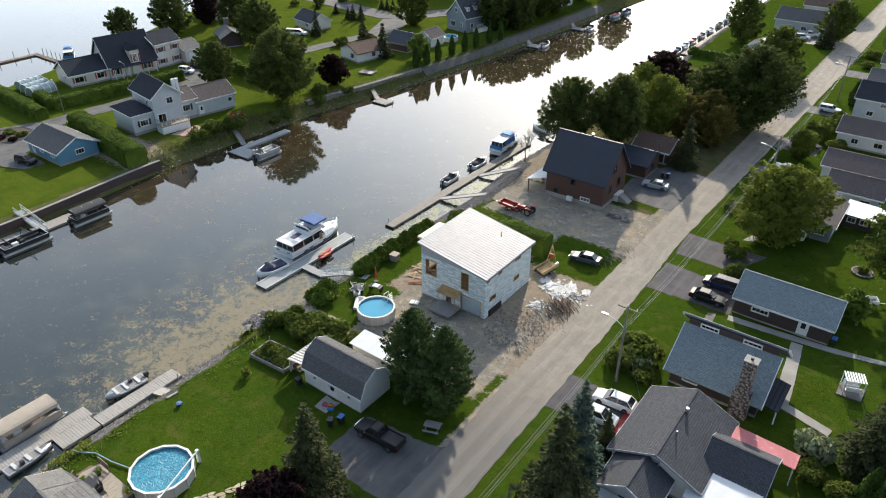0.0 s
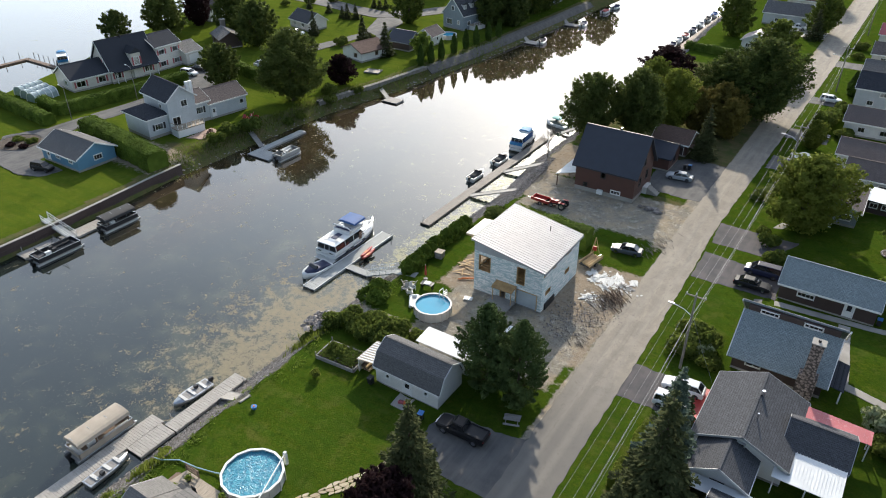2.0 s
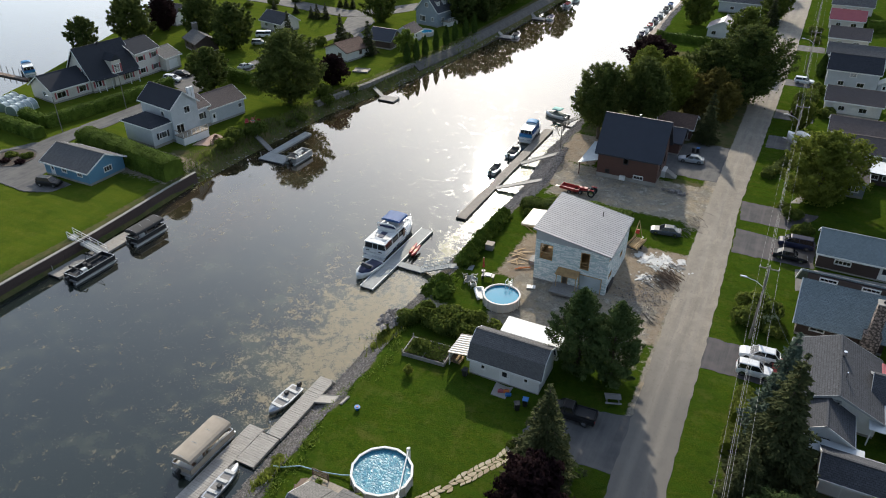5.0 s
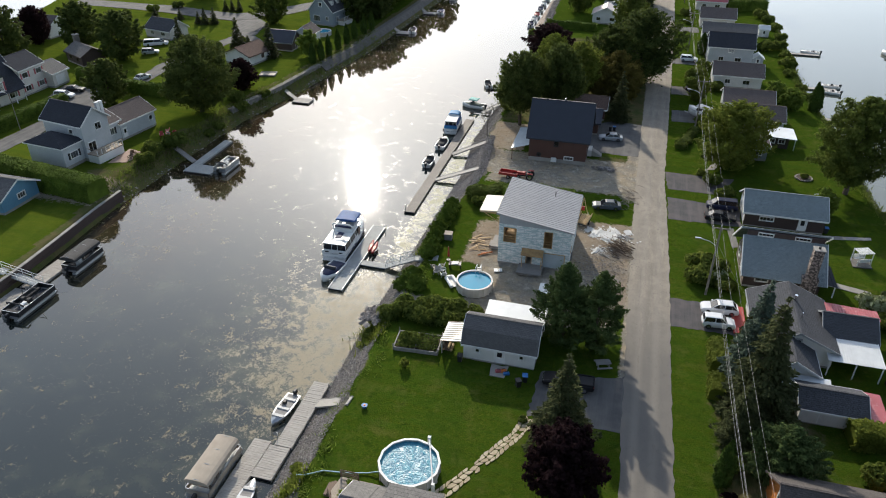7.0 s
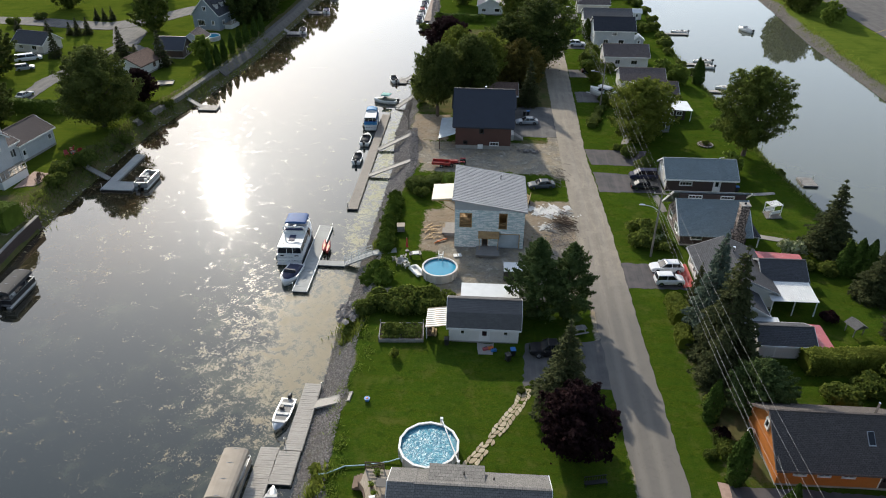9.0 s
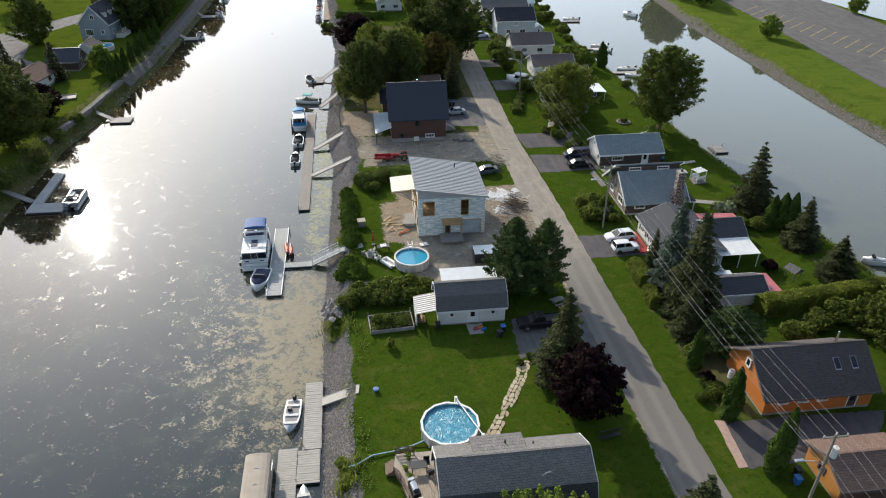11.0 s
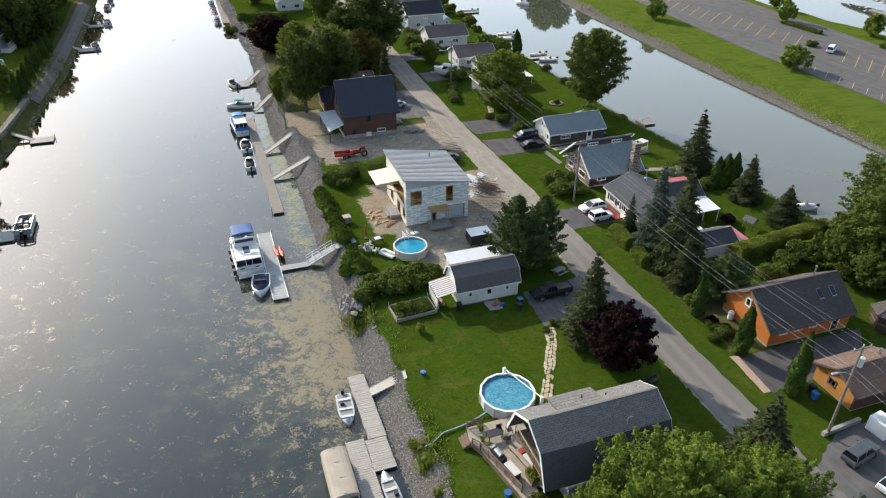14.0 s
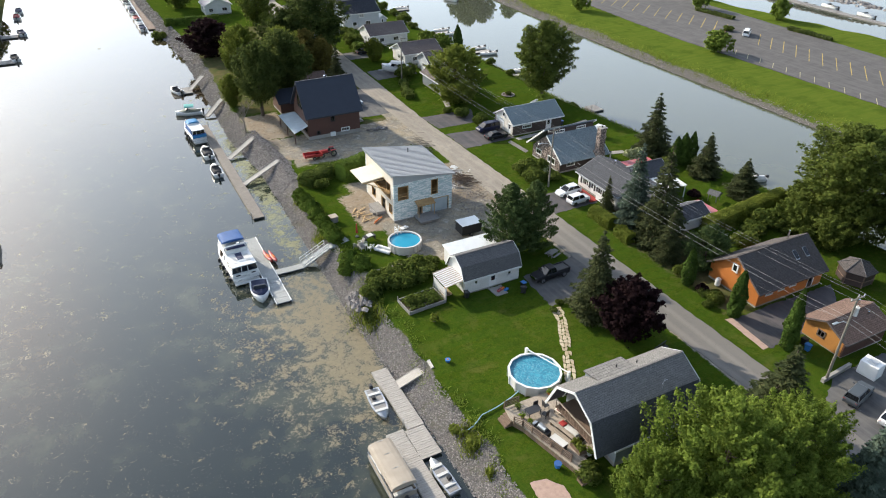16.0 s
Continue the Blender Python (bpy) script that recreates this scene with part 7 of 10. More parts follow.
hedge([(-202, 69.0), (-178, 67.4), (-158.0, 66.0)], 2.8, 2.4, "hedge", "thick clipped hedge near the lake", seed=14, leaf=0.15, dense=18, rough=0.06)
hedge([(-166.5, 117.6), (-158, 115.6), (-147.2, 112.8), (-137.4, 112.2)], 2.2, 2.8, "hedge", "dark clipped hedge behind the driveway", seed=15, leaf=0.18, dense=15, rough=0.06)
hedge([(-63, 200.5), (-48, 199)], 1.8, 2.0, "hedge", "clipped hedge far up the strip", seed=16, leaf=0.26, dense=9)
hedge([(-21.5, 150.5), (-19, 163)], 2.6, 2.2, "hedge", "row of round shrubs beside the road", seed=17, leaf=0.24, dense=10, rough=0.3)
hedge([(-24.5, 113), (-21, 124)], 1.8, 1.0, "leaf_mid", "loose planted border beside the road", seed=18, leaf=0.2, dense=14, rough=0.35)
hedge([(-8.0, 237.0), (4.4, 241.6)], 2.4, 3.2, "hedge", "tall dark clipped hedge across a far garden", seed=21, leaf=0.2, dense=16, rough=0.08)
hedge([(97.5, 148), (99.0, 134)], 1.6, 1.0, "leaf_dark", "low clipped hedge in the parking lot", seed=19, leaf=0.25, dense=9)
hedge([(105.5, 118), (106.5, 104)], 1.6, 1.0, "leaf_dark", "low clipped hedge beside the parking lot", seed=20, leaf=0.25, dense=9)

# shrubs
S1 = shrub("shrub", 21, 1.3, 1.7, "leaf_mid", "rounded green garden shrub", 1300, 0.125, group="green shrubs")
spots = [(-61.6, 46.4, 1.15), (-60.0, 48.2, 1.2), (-58.2, 47.2, 1.3), (-57.4, 49.2, 1.3), (-55.4, 48.6, 1.35), (-53.6, 49.4, 1.3), (-52.4, 48.0, 1.2), (-54.4, 46.8, 1.2), (-56.4, 46.4, 1.1), (-50.8, 49.6, 0.9), (-62.6, 44.4, 0.9), (-63.0, 42.8, 0.7), (-57.2, 42.0, 0.95), (-22.0, 66.0, 1.7), (-20.4, 68.2, 1.7), (-22.3, 69.6, 1.4), (-18.9, 65.0, 1.2), (-19.0, 98.4, 1.2), (-17.2, 93.5, 1.3), (-20.5, 102.0, 0.8), (3.2, 60.0, 1.2), (0.2, 61.0, 1.1), (-6, 33, 1.6), (-2, 35, 1.5), (2, 36, 1.7), (-20.5, 24.5, 0.9), (-20.9, 26.2, 0.7), (-20.2, 31.5, 0.9), (-120.6, 88.0, 1.8), (-122.5, 83.5, 1.6), (-121.5, 79.6, 1.4), (-118.6, 97.0, 0.9), (-118.6, 101.0, 1.0), (-118.8, 111.0, 1.3), (-121.5, 114.0, 1.5), (-117.5, 119.5, 1.1), (-58.6, 82.6, 1.2), (-57.0, 79.6, 1.0), (-19.0, 127.5, 1.8), (-17.2, 130.0, 1.7), (-15.8, 152.0, 1.5), (-18.0, 168.0, 1.5), (5.5, 118.0, 0.9), (-0.6, 190.8, 2.0), (3.0, 192.4, 1.5), (3.0, 175.1, 1.8), (2.6, 168.0, 1.2), (-20.4, 157.0, 1.9), (-19.6, 162.0, 1.6), (-21.4, 226.5, 1.6), (-21.0, 216.0, 1.3), (1.6, 229.3, 1.7), (3.4, 224.0, 1.5), (4.6, 215.0, 1.6), (4.8, 204.0, 1.4), (3.6, 184.0, 1.3), (4.4, 160.0, 1.1), (5.8, 128.0, 1.0), (6.0, 110.0, 0.8), (4.6, 152.0, 1.2), (8.8, 96.0, 0.8), (-66.0, 196.0, 1.6), (-22.4, 24.0, 0.6), (87.2, 124.8, 1.2), (-131.0, 160.0, 1.2), (-147.0, 148.0, 1.6), (-144.0, 158.0, 1.2), (-190, 182, 1.5), (-196, 176, 1.3), (-186, 190, 1.5), (-41.5, 32.4, 0.42), (-39.9, 33.4, 0.42)]
place_all(S1, [(x, y, (i * 73) % 360, s, s * (0.85 + 0.3 * ((i * 37) % 10) / 10)) for i, (x, y, s) in enumerate(spots)])
S2 = shrub("flowering_shrub", 29, 1.5, 2.2, "blossom", "shrub with pale cream blossoms", 900, 0.17, group="flowering shrubs")
place_all(S2, [(-0.4, 64.6, 0, 1.35), (-20.0, 66.6, 80, 1.0)])
S3 = shrub("yellow_shrub", 33, 0.55, 1.5, "leaf_warm", "small bright yellow-green sapling on the lawn", 260, 0.13, group="saplings")
place_all(S3, [(-56.6, 37.4, 0, 1.0, 1.1), (-61.8, 17.8, 40, 1.4, 0.6), (-62.6, 20.5, 90, 1.3, 0.5)])
S4 = shrub("maroon_shrub", 39, 1.1, 1.5, "leaf_maroon", "rounded maroon garden shrub", 700, 0.16, group="maroon shrubs")
place_all(S4, [(-1.2, 48.4, 0, 1.0), (-20.6, 26.9, 0, 0.8), (-137, 166, 0, 1.4)])
T9 = broad_tree("small_tree", 91, 2.6, 5.5, 0.9, "leaf_fresh", "small round-crowned green tree", 60, 2200, 0.22, group="small trees", plume=0.15)
place_all(T9, [(67.2, 110.2, 0, 1.35, 1.1), (100.0, 150.0, 0, 1.0, 1.2), (112.5, 128.0, 60, 1.2, 1.2), (110, 165, 0, 1.2, 1.2), (106, 190, 0, 1.0, 1.2), (62.0, 165.0, 0, 1.1, 1.2), (-0.6, 142.8, 0, 0.95, 0.9), (-3.4, 147.0, 30, 0.95, 0.9), (3.6, 252.0, 80, 1.9, 1.9), (-2.0, 92.5, 0, 0.75, 0.8), (-120.0, 150.5, 0, 1.2, 1.3), (60, 205, 0, 1.2, 1.3), (64, 240, 0, 1.4, 1.5)])


# ---- docks ----
def dock(name, label, decks, material="dock_old", piles=True, group="docks"):
    """Floating sections (x0, x1, y0, y1): boards on a dark float."""
    x0 = sum((d[0] + d[1]) / 2 for d in decks) / len(decks)
    y0 = sum((d[2] + d[3]) / 2 for d in decks) / len(decks)
    top = thing(name, x0, y0, WATER, 0, label, "dock", group)
    rng = random.Random(int(abs(x0 * 13 + y0)))
    for d in decks:
        a, b, c, e = d[0] - x0, d[1] - x0, d[2] - y0, d[3] - y0
        part("float", boxes((a + 0.05, b - 0.05, c + 0.05, e - 0.05, -0.15, 0.22)), "black", top)
        bm = bmesh.new()
        lengthways = (e - c) >= (b - a)
        n = max(2, int(((e - c) if lengthways else (b - a)) / 0.3))
        for i in range(n):
            f0, f1 = i / n, (i + 1) / n
            j = rng.uniform(-0.03, 0.03)
            z = 0.36 + rng.uniform(-0.012, 0.012)
            if lengthways:
                box(bm, a + j, b + j, c + (e - c) * f0 + 0.012, c + (e - c) * f1 - 0.012, 0.24, z)
            else:
                box(bm, a + (b - a) * f0 + 0.012, a + (b - a) * f1 - 0.012, c + j, e + j, 0.24, z)
        tagged(part("decking", bm, material, top), kind="stuff")
        part("side_board", boxes((a - 0.05, a, c, e, 0.02, 0.34)), material, top)
        part("side_board", boxes((b, b + 0.05, c, e, 0.02, 0.34)), material, top)
    if piles:
        d = decks[0]
        for x, y in ((d[0] - x0 - 0.15, d[2] - y0 + 1.0), (d[1] - x0 + 0.15, d[3] - y0 - 0.6)):
            part("pile", tube(bmesh.new(), (x, y, -1.5), (x, y, 1.1), 0.06), "steel", top)
    return top


def ramp(a, b, width, material, label, rails=False, group="dock ramps"):
    """A gangway from the dock at a up to the bank at b."""
    a, b = Vector(a), Vector(b)
    d = (b - a)
    s = Vector((-d.y, d.x, 0)).normalized() * width / 2
    top = thing("gangway", a.x, a.y, a.z, 0, label, "gangway", group)
    o = a
    part("walkway", slab(bmesh.new(), [a - s - o, b - s - o, b + s - o, a + s - o], 0.12), material, top)
    for sg in (-1, 1):
        bm = slab(bmesh.new(), [a + s * sg - o + Vector((0, 0, 0.05)), b + s * sg - o + Vector((0, 0, 0.05)), b + s * sg * 1.08 - o + Vector((0, 0, 0.05)), a + s * sg * 1.08 - o + Vector((0, 0, 0.05))], 0.2)
        part("stringer", bm, material, top)
        if rails:
            for hgt in (0.5, 1.0):
                part("rail", tube(bmesh.new(), a + s * sg - o + Vector((0, 0, hgt)), b + s * sg - o + Vector((0, 0, hgt)), 0.04), "white", top)
            for i in range(5):
                p = a.lerp(b, i / 4) + s * sg - o
                part("rail_post", tube(bmesh.new(), p, p + Vector((0, 0, 1.0)), 0.04), "white", top)
    return top


DK = WATER + 0.4
dock("dock", "weathered grey wooden dock sections beside a riprap bank", [(-66.8, -64.9, 23.6, 34.0), (-69.3, -67.35, 2.0, 23.9), (-67.3, -65.0, 19.1, 23.5)], "dock_old")
ramp((-64.9, 30.6, DK), (-60.6, 30.2, 0.12), 1.35, "dock_old", "plank gangway from the lawn to the dock")
d2 = dock("dock", "long pale composite dock with white edging beside a cruiser", [(-73.0, -70.95, 52.6, 71.4), (-70.9, -66.9, 59.6, 60.9)], "dock_new")
for x in (-1.35, 0.72):
    part("edge_trim", boxes((x - 1.3, x - 1.18, -8.5, 10.3, 0.36, 0.42)), "white", d2)
ramp((-66.9, 60.3, DK), (-62.8, 61.0, -0.25), 1.3, "dock_new", "gangway with white hand rails over the bank", True)
ramp((-62.8, 61.0, -0.22), (-59.2, 61.6, 0.08), 1.2, "dock_new", "short pale walkway at the top of the bank")
dock("dock", "very long straight weathered dock along the bank", [(-69.6, -67.9, 77.4, 122.0)], "dock_wet")
for a, b in (((-67.9, 90.6), (-60.4, 93.9)), ((-67.8, 102.6), (-61.0, 107.4)), ((-67.0, 126.6), (-62.4, 131.2)), ((-67.0, 145.6), (-63.0, 149.2))):
    ramp((*a, DK), (*b, 0.05), 1.1, "dock_old", "plank gangway across the riprap to the dock")
dock("dock", "small floating dock near the bank", [(-68.6, -66.6, 143.6, 148.0)], "dock_grey")
dock("dock", "reddish wooden dock with moored boats", [(-66.5, -64.9, 196, 202), (-67.5, -65.5, 206, 262)], "deck_brown")
dock("dock", "broad pale float with a side walkway", [(-115.0, -109.2, 81.4, 84.8), (-115.0, -113.4, 84.9, 96.8)], "dock_new")
ramp((-115.2, 85.6, DK), (-121.4, 88.0, -0.1), 1.0, "dock_grey", "narrow gangway across the far bank")
dock("dock", "small grey float by the far bank", [(-111.8, -107.6, 121.6, 124.6)], "dock_grey")
ramp((-111.6, 123.6, DK), (-119.2, 128.4, -0.1), 1.0, "dock_old", "plank gangway to the far float")
dock("dock", "small grey float by the far bank", [(-107.6, -103.6, 186.2, 189.4)], "dock_old")
ramp((-107.4, 188.4, DK), (-114.6, 193.8, -0.1), 1.1, "dock_old", "plank gangway to the far float")
dock("dock", "small float with a moored boat", [(-106.8, -102.6, 212.6, 215.6)], "dock_grey")
ramp((-106.6, 214.8, DK), (-112.6, 221.0, -0.1), 1.1, "dock_grey", "plank gangway to the far float")
dock("dock", "pale floating dock with moored pontoon boats", [(-116.0, -113.6, 34.4, 40.6), (-115.6, -113.0, 41.0, 48.6)], "dock_old")
ramp((-113.0, 42.2, DK), (-118.8, 41.4, 0.30), 1.3, "dock_new", "steel gangway with rails over the seawall", True)
dock("dock", "small wooden dock in the side canal", [(12.0, 14.6, 92.2, 95.8)], "dock_grey")
dock("dock", "small wooden dock in the side canal", [(8.4, 14.4, 121.0, 122.4)], "dock_old")
dock("dock", "narrow dock with small boats in the side canal", [(7.4, 14.8, 143.0, 144.4)], "dock_old")
dock("dock", "narrow dock with small boats in the side canal", [(6.2, 13.6, 165.0, 166.4)], "dock_old")
dock("dock", "narrow dock with small boats in the side canal", [(6.6, 14.6, 196.0, 197.4)], "dock_old")
dock("dock", "low dock beside the marina water", [(146.0, 148.5, 100.0, 160.0)], "dock_grey")
dock("dock", "dark timber jetty reaching into the lake", [(-214.6, -199.5, 92.8, 94.2), (-216.2, -214.7, 60, 94.2)], "deck_brown")
for i in range(14):
    jp = link_mesh("jetty_post", tube(bmesh.new(), (0, 0, -1.5), (0, 0, 2.2), 0.09, 0.08), "pole")
    jp.matrix_world = pose(-216.5 if i < 8 else -213.4 + (i - 8) * 2.4, 62.0 + 4.3 * i if i < 8 else 94.6, WATER)
    tagged(jp, "upright timber mooring post beside the jetty", "post", "jetty posts")


# ---- boats ----
def hull(parent, length, width, depth, material, bow=0.35, name="hull", stern=0.92, z0=-0.25, sheer=0.25):
    """A hull along +y, stern at -length/2: rounded sections that close at the bow."""
    rings = []
    for i in range(13):
        f = i / 12
        y = -length / 2 + length * f
        k = 1 if f < 1 - bow else max(0.03, math.cos((f - 1 + bow) / bow * math.pi / 2) ** 0.62)
        w = width / 2 * (stern + (1 - stern) * min(1, f * 3)) * k
        top = depth + sheer * max(0, (f - 0.4) / 0.6) ** 2
        keel = z0 + (0.0 if f < 0.7 else (f - 0.7) / 0.3 * (depth * 0.35 - z0 * 0.3))
        rings.append([(-w, y, top), (-w * 0.97, y, top * 0.55), (-w * 0.8, y, 0.05 + keel * 0.2), (-w * 0.3, y, keel), (w * 0.3, y, keel), (w * 0.8, y, 0.05 + keel * 0.2), (w * 0.97, y, top * 0.55), (w, y, top)])
    return smooth(part(name, loft(rings), material, parent))


def deck_outline(length, width, bow=0.35, stern=0.92, inset=0.0, f0=0.0, f1=1.0, n=14):
    left, right = [], []
    for i in range(n):
        f = f0 + (f1 - f0) * i / (n - 1)
        k = 1 if f < 1 - bow else max(0.03, math.cos((f - 1 + bow) / bow * math.pi / 2) ** 0.62)
        w = max(0.02, width / 2 * (stern + (1 - stern) * min(1, f * 3)) * k - inset)
        y = -length / 2 + length * f
        left.append((-w, y)), right.append((w, y))
    return left + right[::-1]


def frustum(lo, hi, z0, z1):
    """A block whose foot is the rectangle lo and whose top is hi (x0, x1, y0, y1)."""
    bm = bmesh.new()
    vs = [bm.verts.new(p) for p in ((lo[0], lo[2], z0), (lo[1], lo[2], z0), (lo[1], lo[3], z0), (lo[0], lo[3], z0), (hi[0], hi[2], z1), (hi[1], hi[2], z1), (hi[1], hi[3], z1), (hi[0], hi[3], z1))]
    for f in BOX:
        bm.faces.new([vs[i] for i in f])
    return bm


def arch(x0, x1, y0, y1, z0, z1, n=8):
    """A canopy of cloth arched across x, drawn along y."""
    pts = []
    for i in range(n + 1):
        a = math.pi * i / n
        pts.append(((x0 + x1) / 2 - math.cos(a) * (x1 - x0) / 2, z0 + (z1 - z0) * math.sin(a) ** 0.55))
    return prism(bmesh.new(), pts, "y", y0, y1)


def outboard(parent, x, y, z=0.3, material="black"):
    m = part("outboard_motor", bevelled(boxes((x - 0.2, x + 0.2, y - 0.5, y + 0.1, z + 0.3, z + 0.85)), 0.08), material, parent)
    part("leg", boxes((x - 0.07, x + 0.07, y - 0.35, y - 0.1, z - 0.5, z + 0.35)), "black", m)


def cruiser(x, y, rz, length, width, canvas, label, big=True):
    """A cabin boat along +y: a glazed saloon aft under a flat white top, and on a big one a flying bridge with an awning."""
    t = thing("cabin_cruiser", x, y, WATER, rz, label, "boat", "motor boats")
    L, w = length, width / 2
    hull(t, length, width, 1.25, "gelcoat", 0.5)
    part("hull_stripe", prism(bmesh.new(), deck_outline(length, width + 0.06, 0.5, f1=0.86), "z", 0.62, 0.76), "navy", t)
    part("deck", prism(bmesh.new(), deck_outline(length, width, 0.5, inset=0.12), "z", 1.2, 1.29), "gelcoat", t)
    part("toe_rail", prism(bmesh.new(), deck_outline(length, width + 0.04, 0.5), "z", 1.12, 1.24), "steel", t)
    aft, fore = -L * 0.47, L * 0.12
    cab = part("saloon", boxes((-w + 0.22, w - 0.22, aft, fore, 1.25, 1.72)), "gelcoat", t)
    part("saloon_glass", frustum((-w + 0.25, w - 0.25, aft + 0.05, fore - 0.05), (-w + 0.40, w - 0.40, aft + 0.18, fore - 0.7), 1.72, 2.72), "dark_glass", cab)
    for yy in (aft + 0.12, aft + 0.33 * (fore - aft), aft + 0.62 * (fore - aft)):
        for sx in (-1, 1):
            part("window_post", tube(bmesh.new(), (sx * (w - 0.24), yy, 1.72), (sx * (w - 0.38), yy + 0.06, 2.74), 0.05, 0.05, 5), "gelcoat", cab)
    for xx in (-0.45, 0.45):
        part("window_post", tube(bmesh.new(), (xx, aft + 0.05, 1.72), (xx, aft + 0.2, 2.74), 0.04, 0.04, 5), "gelcoat", cab)
    part("hard_top", bevelled(boxes((-w + 0.28, w - 0.28, aft - 0.1, fore - 0.9, 2.72, 2.86)), 0.04), "gelcoat", t)
    part("fore_cabin", frustum((-w + 0.55, w - 0.55, fore - 0.05, L * 0.33), (-w + 0.95, w - 0.95, fore - 0.05, L * 0.27), 1.27, 1.72), "gelcoat", t)
    part("deck_hatch", boxes((-0.3, 0.3, L * 0.2, L * 0.2 + 0.6, 1.7, 1.76)), "dark_glass", t)
    part("windlass", boxes((-0.15, 0.15, L * 0.42, L * 0.45, 1.4, 1.62)), "chrome", t)
    part("transom", boxes((-w + 0.16, w - 0.16, -L * 0.497, aft - 0.02, 0.5, 1.72)), "gelcoat", t)
    part("name_bar", boxes((-0.6, 0.6, -L * 0.4995, -L * 0.4975, 1.15, 1.3)), "black", t)
    for sx in (-1, 1):
        part("aft_port", boxes((sx * 1.1 - 0.3, sx * 1.1 + 0.3, -L * 0.4995, -L * 0.4975, 1.45, 1.62)), "dark_glass", t)
    part("swim_platform", boxes((-w + 0.25, w - 0.25, -L * 0.55, -L * 0.497, 0.3, 0.4)), "offwhite", t)
    if big:
        fb = part("flying_bridge", frustum((-w + 0.5, w - 0.5, -L * 0.16, L * 0.10), (-w + 0.42, w - 0.42, -L * 0.16, L * 0.13), 2.86, 3.4), "gelcoat", t)
        part("cockpit_floor", boxes((-w + 0.62, w - 0.62, -L * 0.15, L * 0.08, 3.39, 3.42)), "offwhite", fb)
        part("seat", bevelled(boxes((-w + 0.7, w - 0.7, -L * 0.145, -L * 0.09, 3.42, 3.72)), 0.05), "navy", fb)
        part("console", bevelled(boxes((-0.8, 0.8, L * 0.06, L * 0.11, 3.42, 3.8)), 0.06), "navy", fb)
        part("aft_cushion", boxes((-0.45, 0.45, -L * 0.33, -L * 0.19, 2.86, 2.95)), "navy", t)
        for sx in (-1, 1):
            part("top_panel", boxes((sx * 0.95 - 0.35, sx * 0.95 + 0.35, -L * 0.40, -L * 0.24, 2.86, 2.9)), "offwhite", t)
        part("radar_arch", pipe([(-w + 0.45, -L * 0.12, 3.3), (-w + 0.5, -L * 0.16, 4.0), (-w + 0.75, -L * 0.17, 4.2), (w - 0.75, -L * 0.17, 4.2), (w - 0.5, -L * 0.16, 4.0), (w - 0.45, -L * 0.12, 3.3)], 0.12, 8), "gelcoat", t)
        part("radar_dome", tube(bmesh.new(), (0.35, -L * 0.17, 4.25), (0.35, -L * 0.17, 4.5), 0.28, 0.2, 12), "gelcoat", t)
        part("canopy", arch(-w + 0.4, w - 0.4, -L * 0.05, L * 0.18, 3.95, 4.35), canvas, t, "blue canvas canopy")
        for sx in (-1, 1):
            for yy in (-0.04, 0.14):
                part("canopy_pole", tube(bmesh.new(), (sx * (w - 0.5), L * yy * 0.8, 3.35), (sx * (w - 0.45), L * yy, 4.02), 0.03), "chrome", t)
            part("side_door", boxes((sx * (w - 0.2) - 0.02, sx * (w - 0.2) + 0.02, L * 0.0, L * 0.055, 1.3, 2.5)), "deck_brown", t)
    else:
        part("canopy", arch(-w + 0.3, w - 0.3, -L * 0.10, L * 0.10, 2.75, 3.35), "canvas_sky", t, "bright blue canvas canopy")
        part("canopy_band", arch(-w + 0.34, w - 0.34, -L * 0.13, -L * 0.10, 2.7, 3.1), "gelcoat", t)
        part("canopy_side", frustum((-w + 0.16, w - 0.16, -L * 0.36, L * 0.10), (-w + 0.3, w - 0.3, -L * 0.30, L * 0.08), 1.7, 2.85), canvas, t, "blue canvas side curtain")
        part("cockpit_cover", slab(bmesh.new(), [(-w + 0.12, -L * 0.485, 1.86), (w - 0.12, -L * 0.485, 1.86), (w - 0.25, -L * 0.30, 2.5), (-w + 0.25, -L * 0.30, 2.5)], 0.06), canvas, t, "blue canvas cockpit cover")
        part("stern_curtain", boxes((-w + 0.14, w - 0.14, -L * 0.505, -L * 0.49, 1.3, 1.84)), "canvas_sky", t, "bright blue stern curtain")
    out = deck_outline(length, width, 0.5, inset=0.12, f0=0.55)
    part("bow_rail", pipe([(px_, py_, 2.0) for px_, py_ in out], 0.03, 5), "chrome", t)
    for px_, py_ in out[::4]:
        part("stanchion", tube(bmesh.new(), (px_, py_, 1.25), (px_, py_, 2.0), 0.025, 0.025, 5), "chrome", t)
    for sx in (-1, 1):
        for yy in (-0.3, -0.2, 0.04):
            part("portlight", boxes((sx * w - 0.03, sx * w + 0.03, L * yy, L * yy + 0.8, 0.9, 1.08)), "dark_glass", t)
    for yy in (-0.42, -0.28, -0.12, 0.06):
        part("fender", tube(bmesh.new(), (-w - 0.14, L * yy, 0.3), (-w - 0.14, L * yy, 0.95), 0.17, 0.17, 10), "black", t)
    return t


